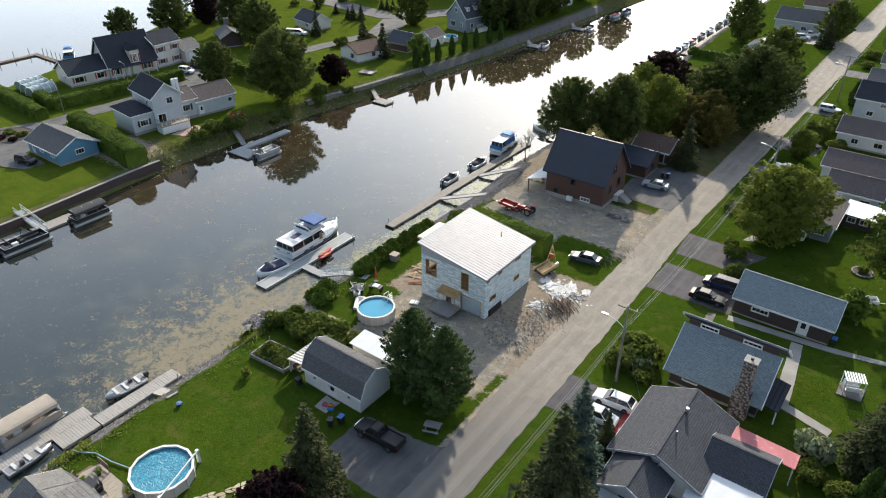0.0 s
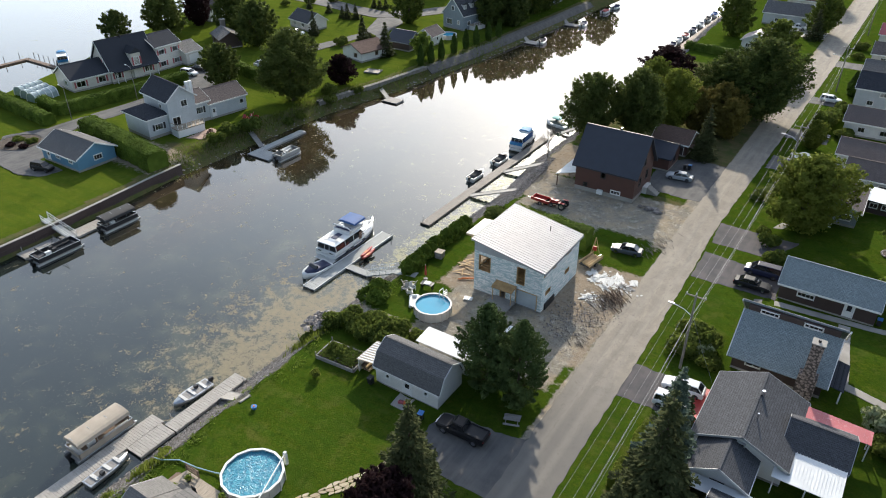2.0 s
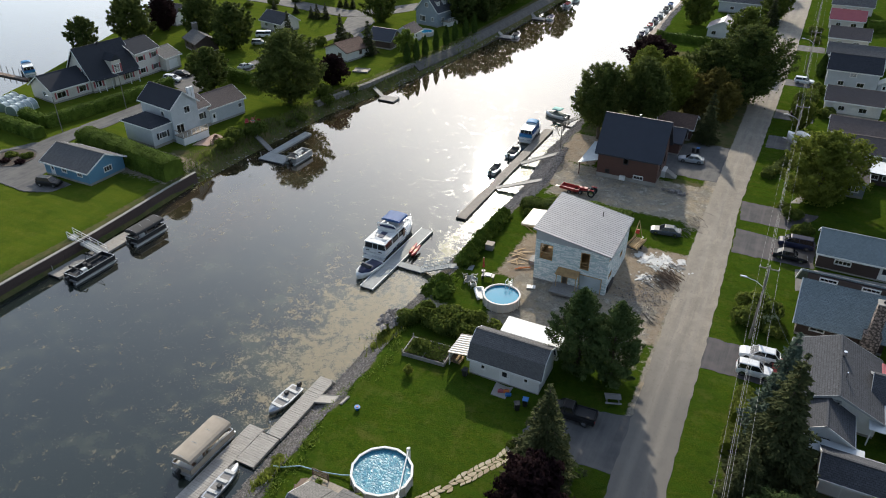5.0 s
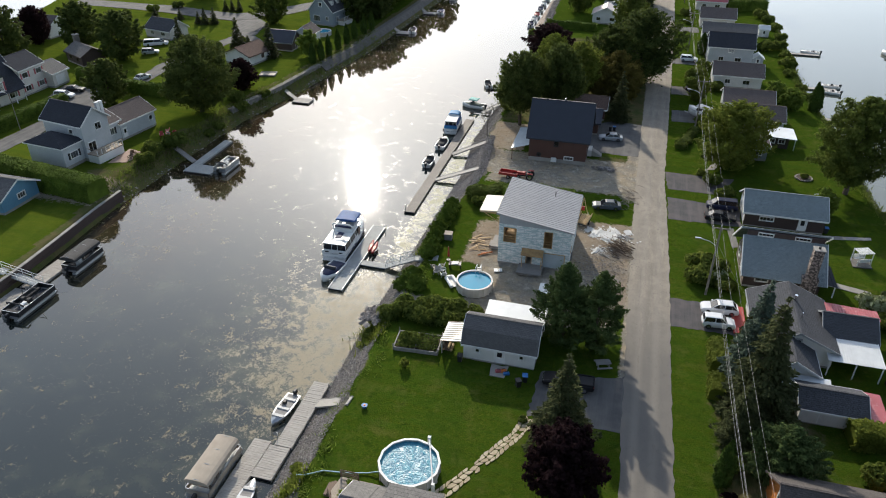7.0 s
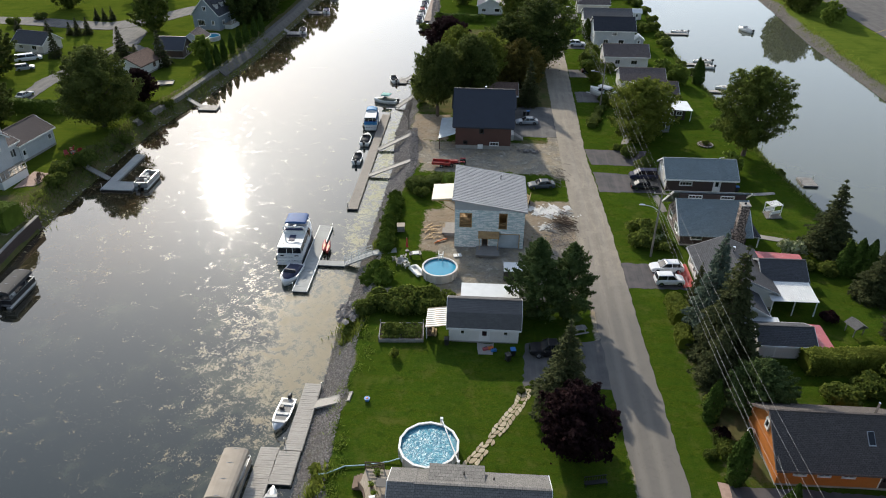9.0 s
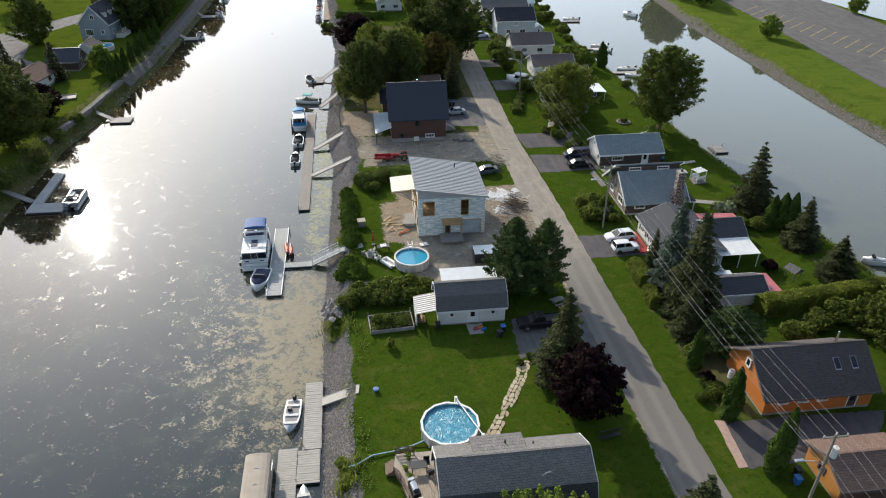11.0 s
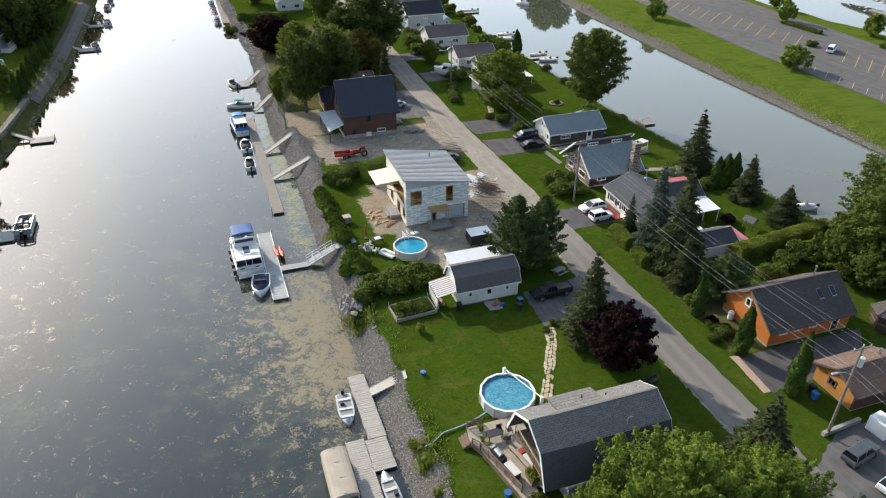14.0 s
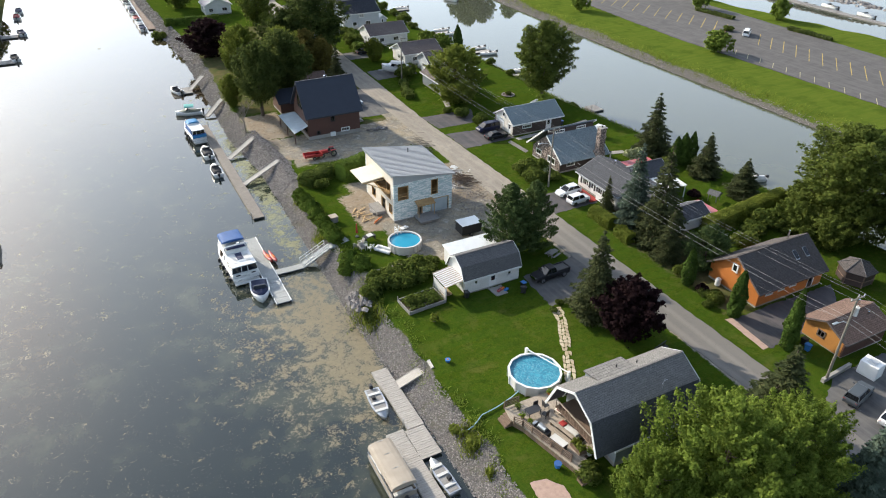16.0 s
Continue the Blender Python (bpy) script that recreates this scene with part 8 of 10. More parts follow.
def covered_boat(x, y, rz, length, width, canvas, label, motor=True):
    t = thing("runabout", x, y, WATER, rz, label, "boat", "motor boats")
    hull(t, length, width, 0.75, "gelcoat", 0.5)
    L, w = length, width
    rings = []
    for f, z in ((-0.46, 0.85), (-0.2, 1.05), (0.0, 1.25), (0.06, 1.35), (0.2, 1.0), (0.36, 0.92)):
        half = w / 2 * (0.9 if f < 0.1 else 0.9 - (f - 0.1) * 1.7)
        rings.append([(-half, L * f, 0.78), (-half * 0.6, L * f, 0.78 + (z - 0.78) * 0.8), (0, L * f, z), (half * 0.6, L * f, 0.78 + (z - 0.78) * 0.8), (half, L * f, 0.78)])
    smooth(part("mooring_cover", loft(rings), canvas, t, "fitted dark canvas cover"))
    part("gunwale", prism(bmesh.new(), deck_outline(L, w + 0.05, 0.5), "z", 0.70, 0.80), "gelcoat", t)
    part("windscreen", frustum((-w * 0.36, w * 0.36, L * 0.04, L * 0.12), (-w * 0.3, w * 0.3, L * 0.0, L * 0.05), 1.2, 1.5), "dark_glass", t)
    if motor:
        outboard(t, 0, -L / 2 - 0.05, 0.3)
    return t


def open_skiff(x, y, rz, length, width, label, motor=True, material="alu", inside="offwhite"):
    t = thing("skiff", x, y, WATER, rz, label, "boat", "open boats")
    hull(t, length, width, 0.55, material, 0.5, z0=-0.12, sheer=0.15)
    part("gunwale", prism(bmesh.new(), deck_outline(length, width + 0.06, 0.5), "z", 0.52, 0.60), material, t)
    part("floor", prism(bmesh.new(), deck_outline(length, width, 0.5, inset=0.16, f0=0.03, f1=0.93), "z", 0.59, 0.612), "dock_grey", t)
    for f in (-0.3, 0.0, 0.24):
        part("bench", boxes((-width * 0.4, width * 0.4, length * f - 0.18, length * f + 0.18, 0.61, 0.72)), inside, t)
    if motor:
        outboard(t, 0, -length / 2 - 0.02, 0.2)
    part("console", boxes((0.1, 0.5, -length * 0.2, -length * 0.12, 0.61, 1.0)), "black", t)
    return t


def pontoon(x, y, rz, length, width, canvas, label, top_cover=True):
    t = thing("pontoon_boat", x, y, WATER, rz, label, "boat", "pontoon boats")
    w, L = width / 2, length
    for sx in (-1, 1):
        bm = tube(bmesh.new(), (sx * (w - 0.4), -L / 2, 0.1), (sx * (w - 0.4), L / 2 - 0.5, 0.1), 0.34, 0.34, 12)
        tube(bm, (sx * (w - 0.4), L / 2 - 0.5, 0.1), (sx * (w - 0.4), L / 2 + 0.2, 0.22), 0.34, 0.05, 12)
        part("pontoon", bm, "alu", t)
    part("deck", boxes((-w, w, -L / 2, L / 2 - 0.2, 0.44, 0.56)), "dock_grey", t)
    for a in ((-w, -w + 0.05, -L / 2 + 0.3, L / 2 - 0.4), (w - 0.05, w, -L / 2 + 0.3, L / 2 - 0.4), (-w, w, L / 2 - 0.45, L / 2 - 0.4), (-w, w, -L / 2 + 0.3, -L / 2 + 0.35)):
        part("side_panel", boxes((*a, 0.56, 1.25)), "black" if canvas == "black_canvas" else "tan_canvas" if top_cover else "alu", t)
        part("rail", boxes((a[0] - 0.02, a[1] + 0.02, a[2] - 0.02, a[3] + 0.02, 1.25, 1.3)), "alu", t)
    if top_cover:
        part("canopy", arch(-w - 0.05, w + 0.05, -L * 0.44, L * 0.42, 2.0, 2.6), canvas, t, "arched cloth canopy")
        for f in (-0.42, -0.14, 0.14, 0.4):
            part("canopy_bow", pipe([(-w, L * f, 1.25), (-w, L * f, 2.05), (-w * 0.8, L * f, 2.44), (0, L * f, 2.62), (w * 0.8, L * f, 2.44), (w, L * f, 2.05), (w, L * f, 1.25)], 0.03, 5), "alu", t)
    else:
        fold = part("folded_top", pipe([(-w, -L * 0.30, 1.5), (-w * 0.8, -L * 0.33, 1.95), (0, -L * 0.34, 2.05), (w * 0.8, -L * 0.33, 1.95), (w, -L * 0.30, 1.5)], 0.11, 7), "black_canvas", t, "rolled dark cloth sun top")
        for sx in (-1, 1):
            part("strut", pipe([(sx * w, -L * 0.12, 1.28), (sx * w, -L * 0.30, 1.5)], 0.025, 5), "alu", fold)
    pad = "offwhite" if canvas != "black_canvas" else "black_canvas"
    for sx in (-1, 1):
        bench = part("seat", bevelled(boxes((sx * (w - 0.42) - 0.3, sx * (w - 0.42) + 0.3, -L * 0.02, L * 0.38, 0.56, 0.96)), 0.06), pad, t)
        part("backrest", bevelled(boxes((sx * (w - 0.16) - 0.1, sx * (w - 0.16) + 0.1, -L * 0.02, L * 0.38, 0.96, 1.36)), 0.06), pad, bench)
        if not top_cover:
            part("swivel_chair", bevelled(boxes((sx * 0.5 - 0.28, sx * 0.5 + 0.28, -L * 0.10, -L * 0.02, 0.7, 1.5), (sx * 0.5 - 0.28, sx * 0.5 + 0.28, -L * 0.1, L * 0.0, 0.7, 1.05)), 0.04), pad, t)
    part("stern_lounge", bevelled(boxes((-w + 0.25, w - 0.25, -L * 0.44, -L * 0.36, 0.56, 1.12)), 0.08), pad, t)
    part("deck_mat", boxes((-w + 0.75, w - 0.75, -L * 0.34, L * 0.4, 0.564, 0.575)), "shingle_dark_x" if canvas == "black_canvas" else "deck_brown", t)
    part("console", bevelled(boxes((0.2, 0.8, -L * 0.26, -L * 0.14, 0.56, 1.45)), 0.05), "gelcoat", t)
    outboard(t, 0, -L / 2, 0.4)
    return t


cruiser(-75.4, 66.1, 2, 12.2, 4.1, "canvas_blue", "white cabin cruiser with blue canopy moored at a dock")
covered_boat(-74.2, 56.6, 172, 5.0, 2.6, "navy", "small white runabout under a navy cover", False)
pontoon(-71.0, 18.6, 0, 7.2, 2.6, "tan_canvas", "pontoon boat with a tan arched canopy")
open_skiff(-68.2, 28.6, 176, 5.0, 1.8, "open aluminium fishing boat with a black motor")
open_skiff(-66.4, 16.2, 3, 5.0, 1.5, "grey open rowing boat beside the dock", False)
pontoon(-111.6, 49.4, 0, 6.6, 2.6, "black_canvas", "dark pontoon boat with a black canopy")
t = pontoon(-111.3, 38.2, 0, 7.6, 2.7, "black_canvas", "black pontoon boat with an open deck", False)
part("tow_arch", pipe([(-1.2, 0, 0.6), (-1.2, 0.6, 2.6), (1.2, 0.6, 2.6), (1.2, 0, 0.6)], 0.05), "black", t)
pontoon(-108.0, 85.4, 0, 6.0, 2.5, "tan_canvas", "cream pontoon boat with folded top", False)
cruiser(-71.3, 118.0, 4, 9.6, 3.0, "canvas_blue", "cabin boat with bright blue canvas cover", False)
covered_boat(-71.0, 107.2, 0, 5.2, 2.2, "black_canvas", "small boat under a black cover")
covered_boat(-71.2, 98.2, 0, 4.8, 1.9, "black_canvas", "small white motor boat under a dark cover")
t = covered_boat(-70.0, 130.6, 80, 5.6, 2.3, "drab_canvas", "grey-green boat with a teal sun top")
part("sun_top", arch(-1.0, 1.0, -1.2, 0.8, 1.9, 2.15), painted("teal_canvas", (0.07, 0.33, 0.31), 0.7), t, "teal cloth sun top")
for sx in (-1, 1):
    part("top_pole", tube(bmesh.new(), (sx * 0.95, -0.2, 0.8), (sx * 0.95, -0.2, 1.95), 0.03), "chrome", t)
covered_boat(-70.0, 146.2, 20, 4.4, 1.9, "black_canvas", "small dark covered boat by a float")
for i, (y, c) in enumerate(((208, "navy"), (214, "offwhite"), (221, "red"), (229, "navy"), (237, "offwhite"), (246, "black_canvas"), (254, "canvas_blue"))):
    covered_boat(-69.2 - 0.05 * i, y, 5, 5.4, 2.2, c, "small moored motor boat under a cover")
covered_boat(-103.6, 190.6, 10, 5.6, 2.3, "black_canvas", "small dark boat by the far float")
covered_boat(-101.6, 216.6, 10, 5.8, 2.3, "navy", "small motor boat by the far float")
covered_boat(-102.6, 238.0, 0, 5.8, 2.3, "red", "small red-covered motor boat far up the canal")
covered_boat(-101.9, 246.0, 0, 5.8, 2.3, "navy", "small motor boat far up the canal")
for x, y, r in ((13.0, 124.4, 80), (12.6, 146.6, 95), (13.0, 141.2, 85), (12.2, 168.2, 90), (12.6, 199.0, 80), (11.6, 163.6, 80)):
    open_skiff(x, y, r, 5.0, 1.9, "small pale boat moored in the side canal", True, "gelcoat")
covered_boat(34.0, 203.0, 30, 5.6, 2.2, "offwhite", "small white boat at anchor in the side canal")
covered_boat(17.6, 51.0, 70, 3.4, 1.4, "offwhite", "pale boat behind the spruces")
for y in (98, 112, 126):
    covered_boat(151.0, y + 12, 0, 6.6, 2.5, "offwhite", "white motor boat in the marina")
t = cruiser(-204.5, 97.6, 60, 8.5, 3.0, "canvas_blue", "cabin boat with bright blue canvas top on the lake", False)
kay = thing("kayak", -70.2, 64.2, DK + 0.02, 4, "red and orange kayak lying on the dock", "kayak")
rings = []
for i in range(9):
    f = i / 8
    w = 0.36 * math.sin(math.pi * (0.06 + 0.88 * f)) ** 0.7
    rings.append([(w * math.cos(a), -1.6 + 3.2 * f, 0.2 + 0.17 * math.sin(a) + 0.12 * (2 * f - 1) ** 2) for a in [k * math.pi / 4 for k in range(8)]])
smooth(part("shell", loft(rings), "red", kay))
part("cockpit", bevelled(boxes((-0.2, 0.2, -0.5, 0.4, 0.34, 0.4)), 0.02), "orange", kay)
tagged(copy_thing(kay, pose(-70.9, 64.6, DK + 0.02, 0, 0, 7)), "pink and orange kayak lying on the dock")


# ---- vehicles ----
def wheel(parent, x, y, r=0.34, w=0.22):
    ty = part("wheel", tube(bmesh.new(), (x, y - w / 2, r), (x, y + w / 2, r), r, r, 18), "rubber", parent)
    part("rim", tube(bmesh.new(), (x, y - w / 2 - 0.012, r), (x, y + w / 2 + 0.012, r), r * 0.62, r * 0.62, 14), "chrome", ty)


def car(x, y, rz, kind, paint, label, length=4.6, width=1.82):
    """A car along +x, its nose at +x."""
    t = thing("car" if kind != "pickup" else "pickup_truck", x, y, 0.05, rz, label, "car" if kind != "pickup" else "truck", "parked cars")
    L, w = length, width / 2
    P = "car_" + paint
    hood = {"sedan": 0.86, "suv": 0.98, "van": 1.0, "pickup": 1.12, "hatch": 0.92}[kind]
    roof = {"sedan": 1.44, "suv": 1.66, "van": 1.78, "pickup": 1.86, "hatch": 1.55}[kind]
    low = {"pickup": 0.42, "suv": 0.30}.get(kind, 0.24)
    tail = {"sedan": 0.92, "pickup": 1.12}.get(kind, hood + 0.04)
    prof = [(-0.5, low + 0.2, tail - 0.22, 0.84), (-0.475, low, tail, 0.93), (-0.33, low, tail + 0.02, 1.0), (0.0, low, hood + 0.05, 1.0), (0.2, low, hood + 0.04, 1.0), (0.38, low, hood - 0.03, 0.97), (0.47, low, hood - 0.14, 0.88), (0.5, low + 0.16, hood - 0.32, 0.76)]
    rings = []
    for f, zl, zh, k in prof:
        ww = w * k
        rings.append([(L * f, -ww * 0.96, zl), (L * f, -ww, zl + (zh - zl) * 0.4), (L * f, -ww * 0.97, zl + (zh - zl) * 0.78), (L * f, -ww * 0.86, zh), (L * f, ww * 0.86, zh), (L * f, ww * 0.97, zl + (zh - zl) * 0.78), (L * f, ww, zl + (zh - zl) * 0.4), (L * f, ww * 0.96, zl)])
    body = part("body", loft(rings), P, t)
    lo, hi = {"sedan": ((-0.40, 0.21), (-0.24, 0.05)), "suv": ((-0.475, 0.23), (-0.43, 0.08)), "van": ((-0.48, 0.34), (-0.45, 0.17)), "pickup": ((-0.10, 0.24), (-0.06, 0.12)), "hatch": ((-0.46, 0.24), (-0.33, 0.06))}[kind]
    zb = hood - 0.02
    part("greenhouse", frustum((L * lo[0], L * lo[1], -w * 0.86, w * 0.86), (L * hi[0], L * hi[1], -w * 0.68, w * 0.68), zb, roof - 0.05), "dark_glass", t)
    part("roof", bevelled(frustum((L * hi[0] - 0.06, L * hi[1] + 0.06, -w * 0.71, w * 0.71), (L * hi[0] + 0.05, L * hi[1] - 0.08, -w * 0.62, w * 0.62), roof - 0.08, roof), 0.02), P, t)
    for sy in (-1, 1):
        for a, b in ((lo[0], hi[0]), (lo[1], hi[1])):
            part("pillar", tube(bmesh.new(), (L * a, sy * w * 0.86, zb), (L * b, sy * w * 0.69, roof - 0.04), 0.045, 0.045, 5), P, t)
        m = (lo[0] + lo[1]) / 2 * L
        part("pillar", tube(bmesh.new(), (m, sy * w * 0.87, zb), (m, sy * w * 0.69, roof - 0.04), 0.04, 0.04, 5), P, t)
        part("headlight", boxes((L * 0.455, L * 0.488, sy * w * 0.62 - 0.16, sy * w * 0.62 + 0.16, hood - 0.34, hood - 0.2)), "chrome", t)
        part("tail_light", boxes((-L * 0.497, -L * 0.478, sy * w * 0.7 - 0.14, sy * w * 0.7 + 0.14, tail - 0.34, tail - 0.16)), "red", t)
        part("mirror", bevelled(boxes((L * lo[1] - 0.35, L * lo[1] - 0.2, sy * (w + 0.1) - 0.1, sy * (w + 0.1) + 0.1, zb + 0.02, zb + 0.18)), 0.02), P, t)
    if kind == "pickup":
        part("bed_liner", boxes((-L * 0.475, -L * 0.125, -w * 0.76, w * 0.76, tail + 0.02, tail + 0.06)), "black", t)
        for a in ((-L * 0.48, -L * 0.12, -w * 0.88, -w * 0.76), (-L * 0.48, -L * 0.12, w * 0.76, w * 0.88), (-L * 0.49, -L * 0.465, -w * 0.86, w * 0.86)):
            part("bed_side", boxes((*a, tail - 0.1, tail + 0.16)), P, t)
        part("grille", boxes((L * 0.485, L * 0.503, -w * 0.5, w * 0.5, 0.62, 0.9)), "chrome", t)
    part("windscreen", frustum((L * (lo[1] - 0.02), L * lo[1] + 0.012, -w * 0.78, w * 0.78), (L * (hi[1] - 0.01), L * hi[1] + 0.012, -w * 0.62, w * 0.62), zb + 0.05, roof - 0.09), "dark_glass", t)
    r = 0.42 if kind == "pickup" else 0.35
    for fx in (-0.31, 0.31):
        for sy in (-1, 1):
            wheel(t, L * fx, sy * (w - 0.1), r)
    return t


car(-37.4, 39.2, 182, "pickup", "black", "black crew-cab pickup truck in a driveway", 5.9, 1.98)
car(-19.9, 58.9, 184, "hatch", "white", "white sloping-roofed car on dark asphalt", 4.75, 1.9)
car(-20.2, 55.6, 4, "suv", "white", "small white sport utility car on dark asphalt", 4.1, 1.8)
car(-18.4, 85.1, 2, "sedan", "black", "black sedan in front of a garage", 4.9, 1.84)
car(-17.9, 89.3, 182, "van", "navy", "dark blue minivan in front of a garage", 5.0, 1.95)
car(-36.4, 84.2, 188, "sedan", "grey", "dark blue-grey sedan parked on grass", 4.7, 1.82)
t = car(-37.8, 114.0, 186, "sedan", "silver", "silver convertible with a black soft top", 4.7, 1.8)
car(-20.2, 3.4, 12, "suv", "grey", "grey-blue sport utility car on asphalt", 4.6, 1.85)
car(-19.8, -0.6, 12, "hatch", "white", "white car on an asphalt yard", 4.5, 1.82)
car(-137.4, 52.2, 15, "suv", "black", "dark car beside the blue cottage", 4.4, 1.8)
car(-161.4, 109.4, 14, "sedan", "black", "black car on the driveway of the large white house", 4.7, 1.85)
car(-160.6, 105.2, 10, "suv", "white", "white car on the driveway of the large white house", 4.5, 1.85)
car(-151.4, 121.4, 80, "sedan", "silver", "silver car at the end of a far lane", 4.5, 1.8)
car(88.6, 119.0, 35, "van", "white", "white van standing in the parking lot", 5.4, 2.0)
car(-42.0, 236.0, 10, "suv", "white", "white car on a far driveway", 4.6, 1.85)
car(-41.0, 240.0, 10, "pickup", "white", "white pickup on a far driveway", 5.6, 1.95)
car(-44.0, 233.5, 10, "sedan", "silver", "silver car on a far driveway", 4.6, 1.85)
car(-21.5, 174.0, 0, "suv", "white", "white car beside the road", 4.6, 1.85)
car(-20.5, 149.5, 0, "sedan", "black", "dark car in a side driveway", 4.6, 1.85)
car(-166.2, 148.6, 30, "van", "white", "large white camper van beyond the trees", 6.6, 2.3)
car(-162.5, 140.6, 30, "suv", "silver", "silver car beyond the trees", 4.5, 1.85)


def trailer_boat():
    t = thing("boat_on_trailer", -19.9, 130.8, 0, 138, "white cabin boat with a pale canopy standing on a trailer", "boat")
    b = hull(t, 7.0, 2.5, 1.3, "gelcoat", 0.5)
    b.matrix_local = pose(0, 0, 0.7, 0, 0, -90)
    g = part("gunwale", prism(bmesh.new(), deck_outline(7.0, 2.56, 0.5), "z", 1.86, 1.98), "steel", t)
    g.matrix_local = pose(0, 0, 0, 0, 0, -90)
    d = part("foredeck", prism(bmesh.new(), deck_outline(7.0, 2.4, 0.5, inset=0.1, f0=0.6), "z", 1.95, 2.04), "offwhite", t)
    d.matrix_local = pose(0, 0, 0, 0, 0, -90)
    part("cockpit_floor", boxes((-3.2, 0.4, -0.95, 0.95, 1.93, 1.99)), "dock_grey", t)
    part("cabin", bevelled(frustum((0.2, 2.2, -0.9, 0.9), (0.3, 1.8, -0.7, 0.7), 2.0, 2.4), 0.05), "gelcoat", t)
    part("windscreen", frustum((0.0, 1.0, -1.0, 1.0), (0.0, 0.5, -0.85, 0.85), 2.0, 2.75), "dark_glass", t)
    cv = part("canopy", arch(-1.0, 1.0, -0.6, 2.4, 2.75, 3.15), "offwhite", t, "pale cloth canopy")
    cv.matrix_local = pose(0.4, 0, 0, 0, 0, 90)
    for x in (-1.9, -0.6, 0.6):
        part("canopy_bow", pipe([(x, -1.0, 1.95), (x, -1.0, 2.8), (x, 1.0, 2.8), (x, 1.0, 1.95)], 0.03, 5), "chrome", t)
    for sy in (-1, 1):
        part("seat", bevelled(boxes((-1.4, -0.8, sy * 0.5 - 0.28, sy * 0.5 + 0.28, 1.99, 2.6)), 0.06), "navy", t)
    part("stern_bench", bevelled(boxes((-3.1, -2.5, -0.9, 0.9, 1.99, 2.4)), 0.06), "offwhite", t)
    part("motor", bevelled(boxes((-4.0, -3.5, -0.25, 0.25, 1.1, 2.3)), 0.1), "black", t)
    part("trailer_frame", boxes((-3.2, 4.4, -0.1, 0.1, 0.45, 0.6), (-2.2, -0.6, -1.1, 1.1, 0.4, 0.55)), "steel", t)
    for yy in (-1.1, 1.1):
        wheel(t, -1.8, yy, 0.33)
        wheel(t, -1.0, yy, 0.33)


trailer_boat()


def box_trailer(name, x, y, rz, lx, ly, z0, z1, material, label, roof=None):
    t = thing(name, x, y, 0, rz, label, "trailer")
    part("box", bevelled(boxes((-lx / 2, lx / 2, -ly / 2, ly / 2, z0, z1)), 0.04), material, t)
    if roof:
        part("roof", boxes((-lx / 2 - 0.03, lx / 2 + 0.03, -ly / 2 - 0.03, ly / 2 + 0.03, z1, z1 + 0.06)), roof, t)
    part("drawbar", boxes((lx / 2, lx / 2 + 1.0, -0.05, 0.05, 0.4, 0.5)), "steel", t)
    for sy in (-1, 1):
        wheel(t, -0.1, sy * (ly / 2 + 0.02), 0.33)
    return t


box_trailer("covered_trailer", -41.6, 55.2, 0, 3.4, 2.3, 0.35, 1.95, "black", "black box trailer with a white roof", "awning")
t = box_trailer("utility_trailer", -1.0, 97.0, 25, 2.8, 1.4, 0.5, 0.6, "steel", "low white utility trailer on the lawn")
for a in ((-1.4, 1.4, -0.7, -0.66), (-1.4, 1.4, 0.66, 0.7), (1.36, 1.4, -0.7, 0.7)):
    part("side_board", boxes((*a, 0.6, 1.05)), "white", t)
t = box_trailer("lumber_trailer", -39.6, 78.2, 80, 3.6, 1.8, 0.5, 0.62, "black", "dark open trailer heaped with scrap lumber")
for i in range(8):
    part("plank", boxes((-1.7 + 0.05 * i, 1.6, -0.75 + i * 0.18, -0.63 + i * 0.18, 0.62, 0.75 + 0.09 * (i % 3))), "raw_wood", t)
for a in ((-1.8, 1.8, -0.9, -0.85), (-1.8, 1.8, 0.85, 0.9)):
    part("side_board", boxes((*a, 0.6, 1.1)), "raw_wood", t)
t = box_trailer("red_wagon", -54.4, 91.8, 176, 3.4, 1.7, 0.55, 0.65, "red", "red open farm wagon on gravel")
for a in ((-1.7, 1.7, -0.85, -0.8), (-1.7, 1.7, 0.8, 0.85), (-1.7, -1.65, -0.85, 0.85), (1.65, 1.7, -0.85, 0.85)):
    part("side_board", boxes((*a, 0.65, 1.05)), "red", t)


def tractor():
    t = thing("tractor", -51.2, 92.0, 0, 178, "small old red tractor with a loader", "tractor")
    part("hood", bevelled(boxes((0.2, 1.7, -0.35, 0.35, 0.7, 1.2)), 0.06), "red", t)
    part("seat", bevelled(boxes((-0.8, -0.35, -0.25, 0.25, 0.95, 1.4)), 0.05), "black", t)
    part("chassis", boxes((-1.0, 1.6, -0.25, 0.25, 0.45, 0.7)), "black", t)
    part("steering_column", tube(bmesh.new(), (0.1, 0, 1.0), (-0.15, 0, 1.45), 0.03), "black", t)
    for sy in (-1, 1):
        wheel(t, -0.7, sy * 0.75, 0.62, 0.35)
        wheel(t, 1.3, sy * 0.6, 0.36, 0.22)
        part("fender", boxes((-1.2, -0.2, sy * 0.75 - 0.2, sy * 0.75 + 0.2, 1.24, 1.3)), "red", t)
        part("loader_arm", tube(bmesh.new(), (0.0, sy * 0.45, 1.0), (2.1, sy * 0.45, 0.5), 0.06), "red", t)
    part("bucket", boxes((2.0, 2.5, -0.8, 0.8, 0.15, 0.65)), "black", t)


tractor()


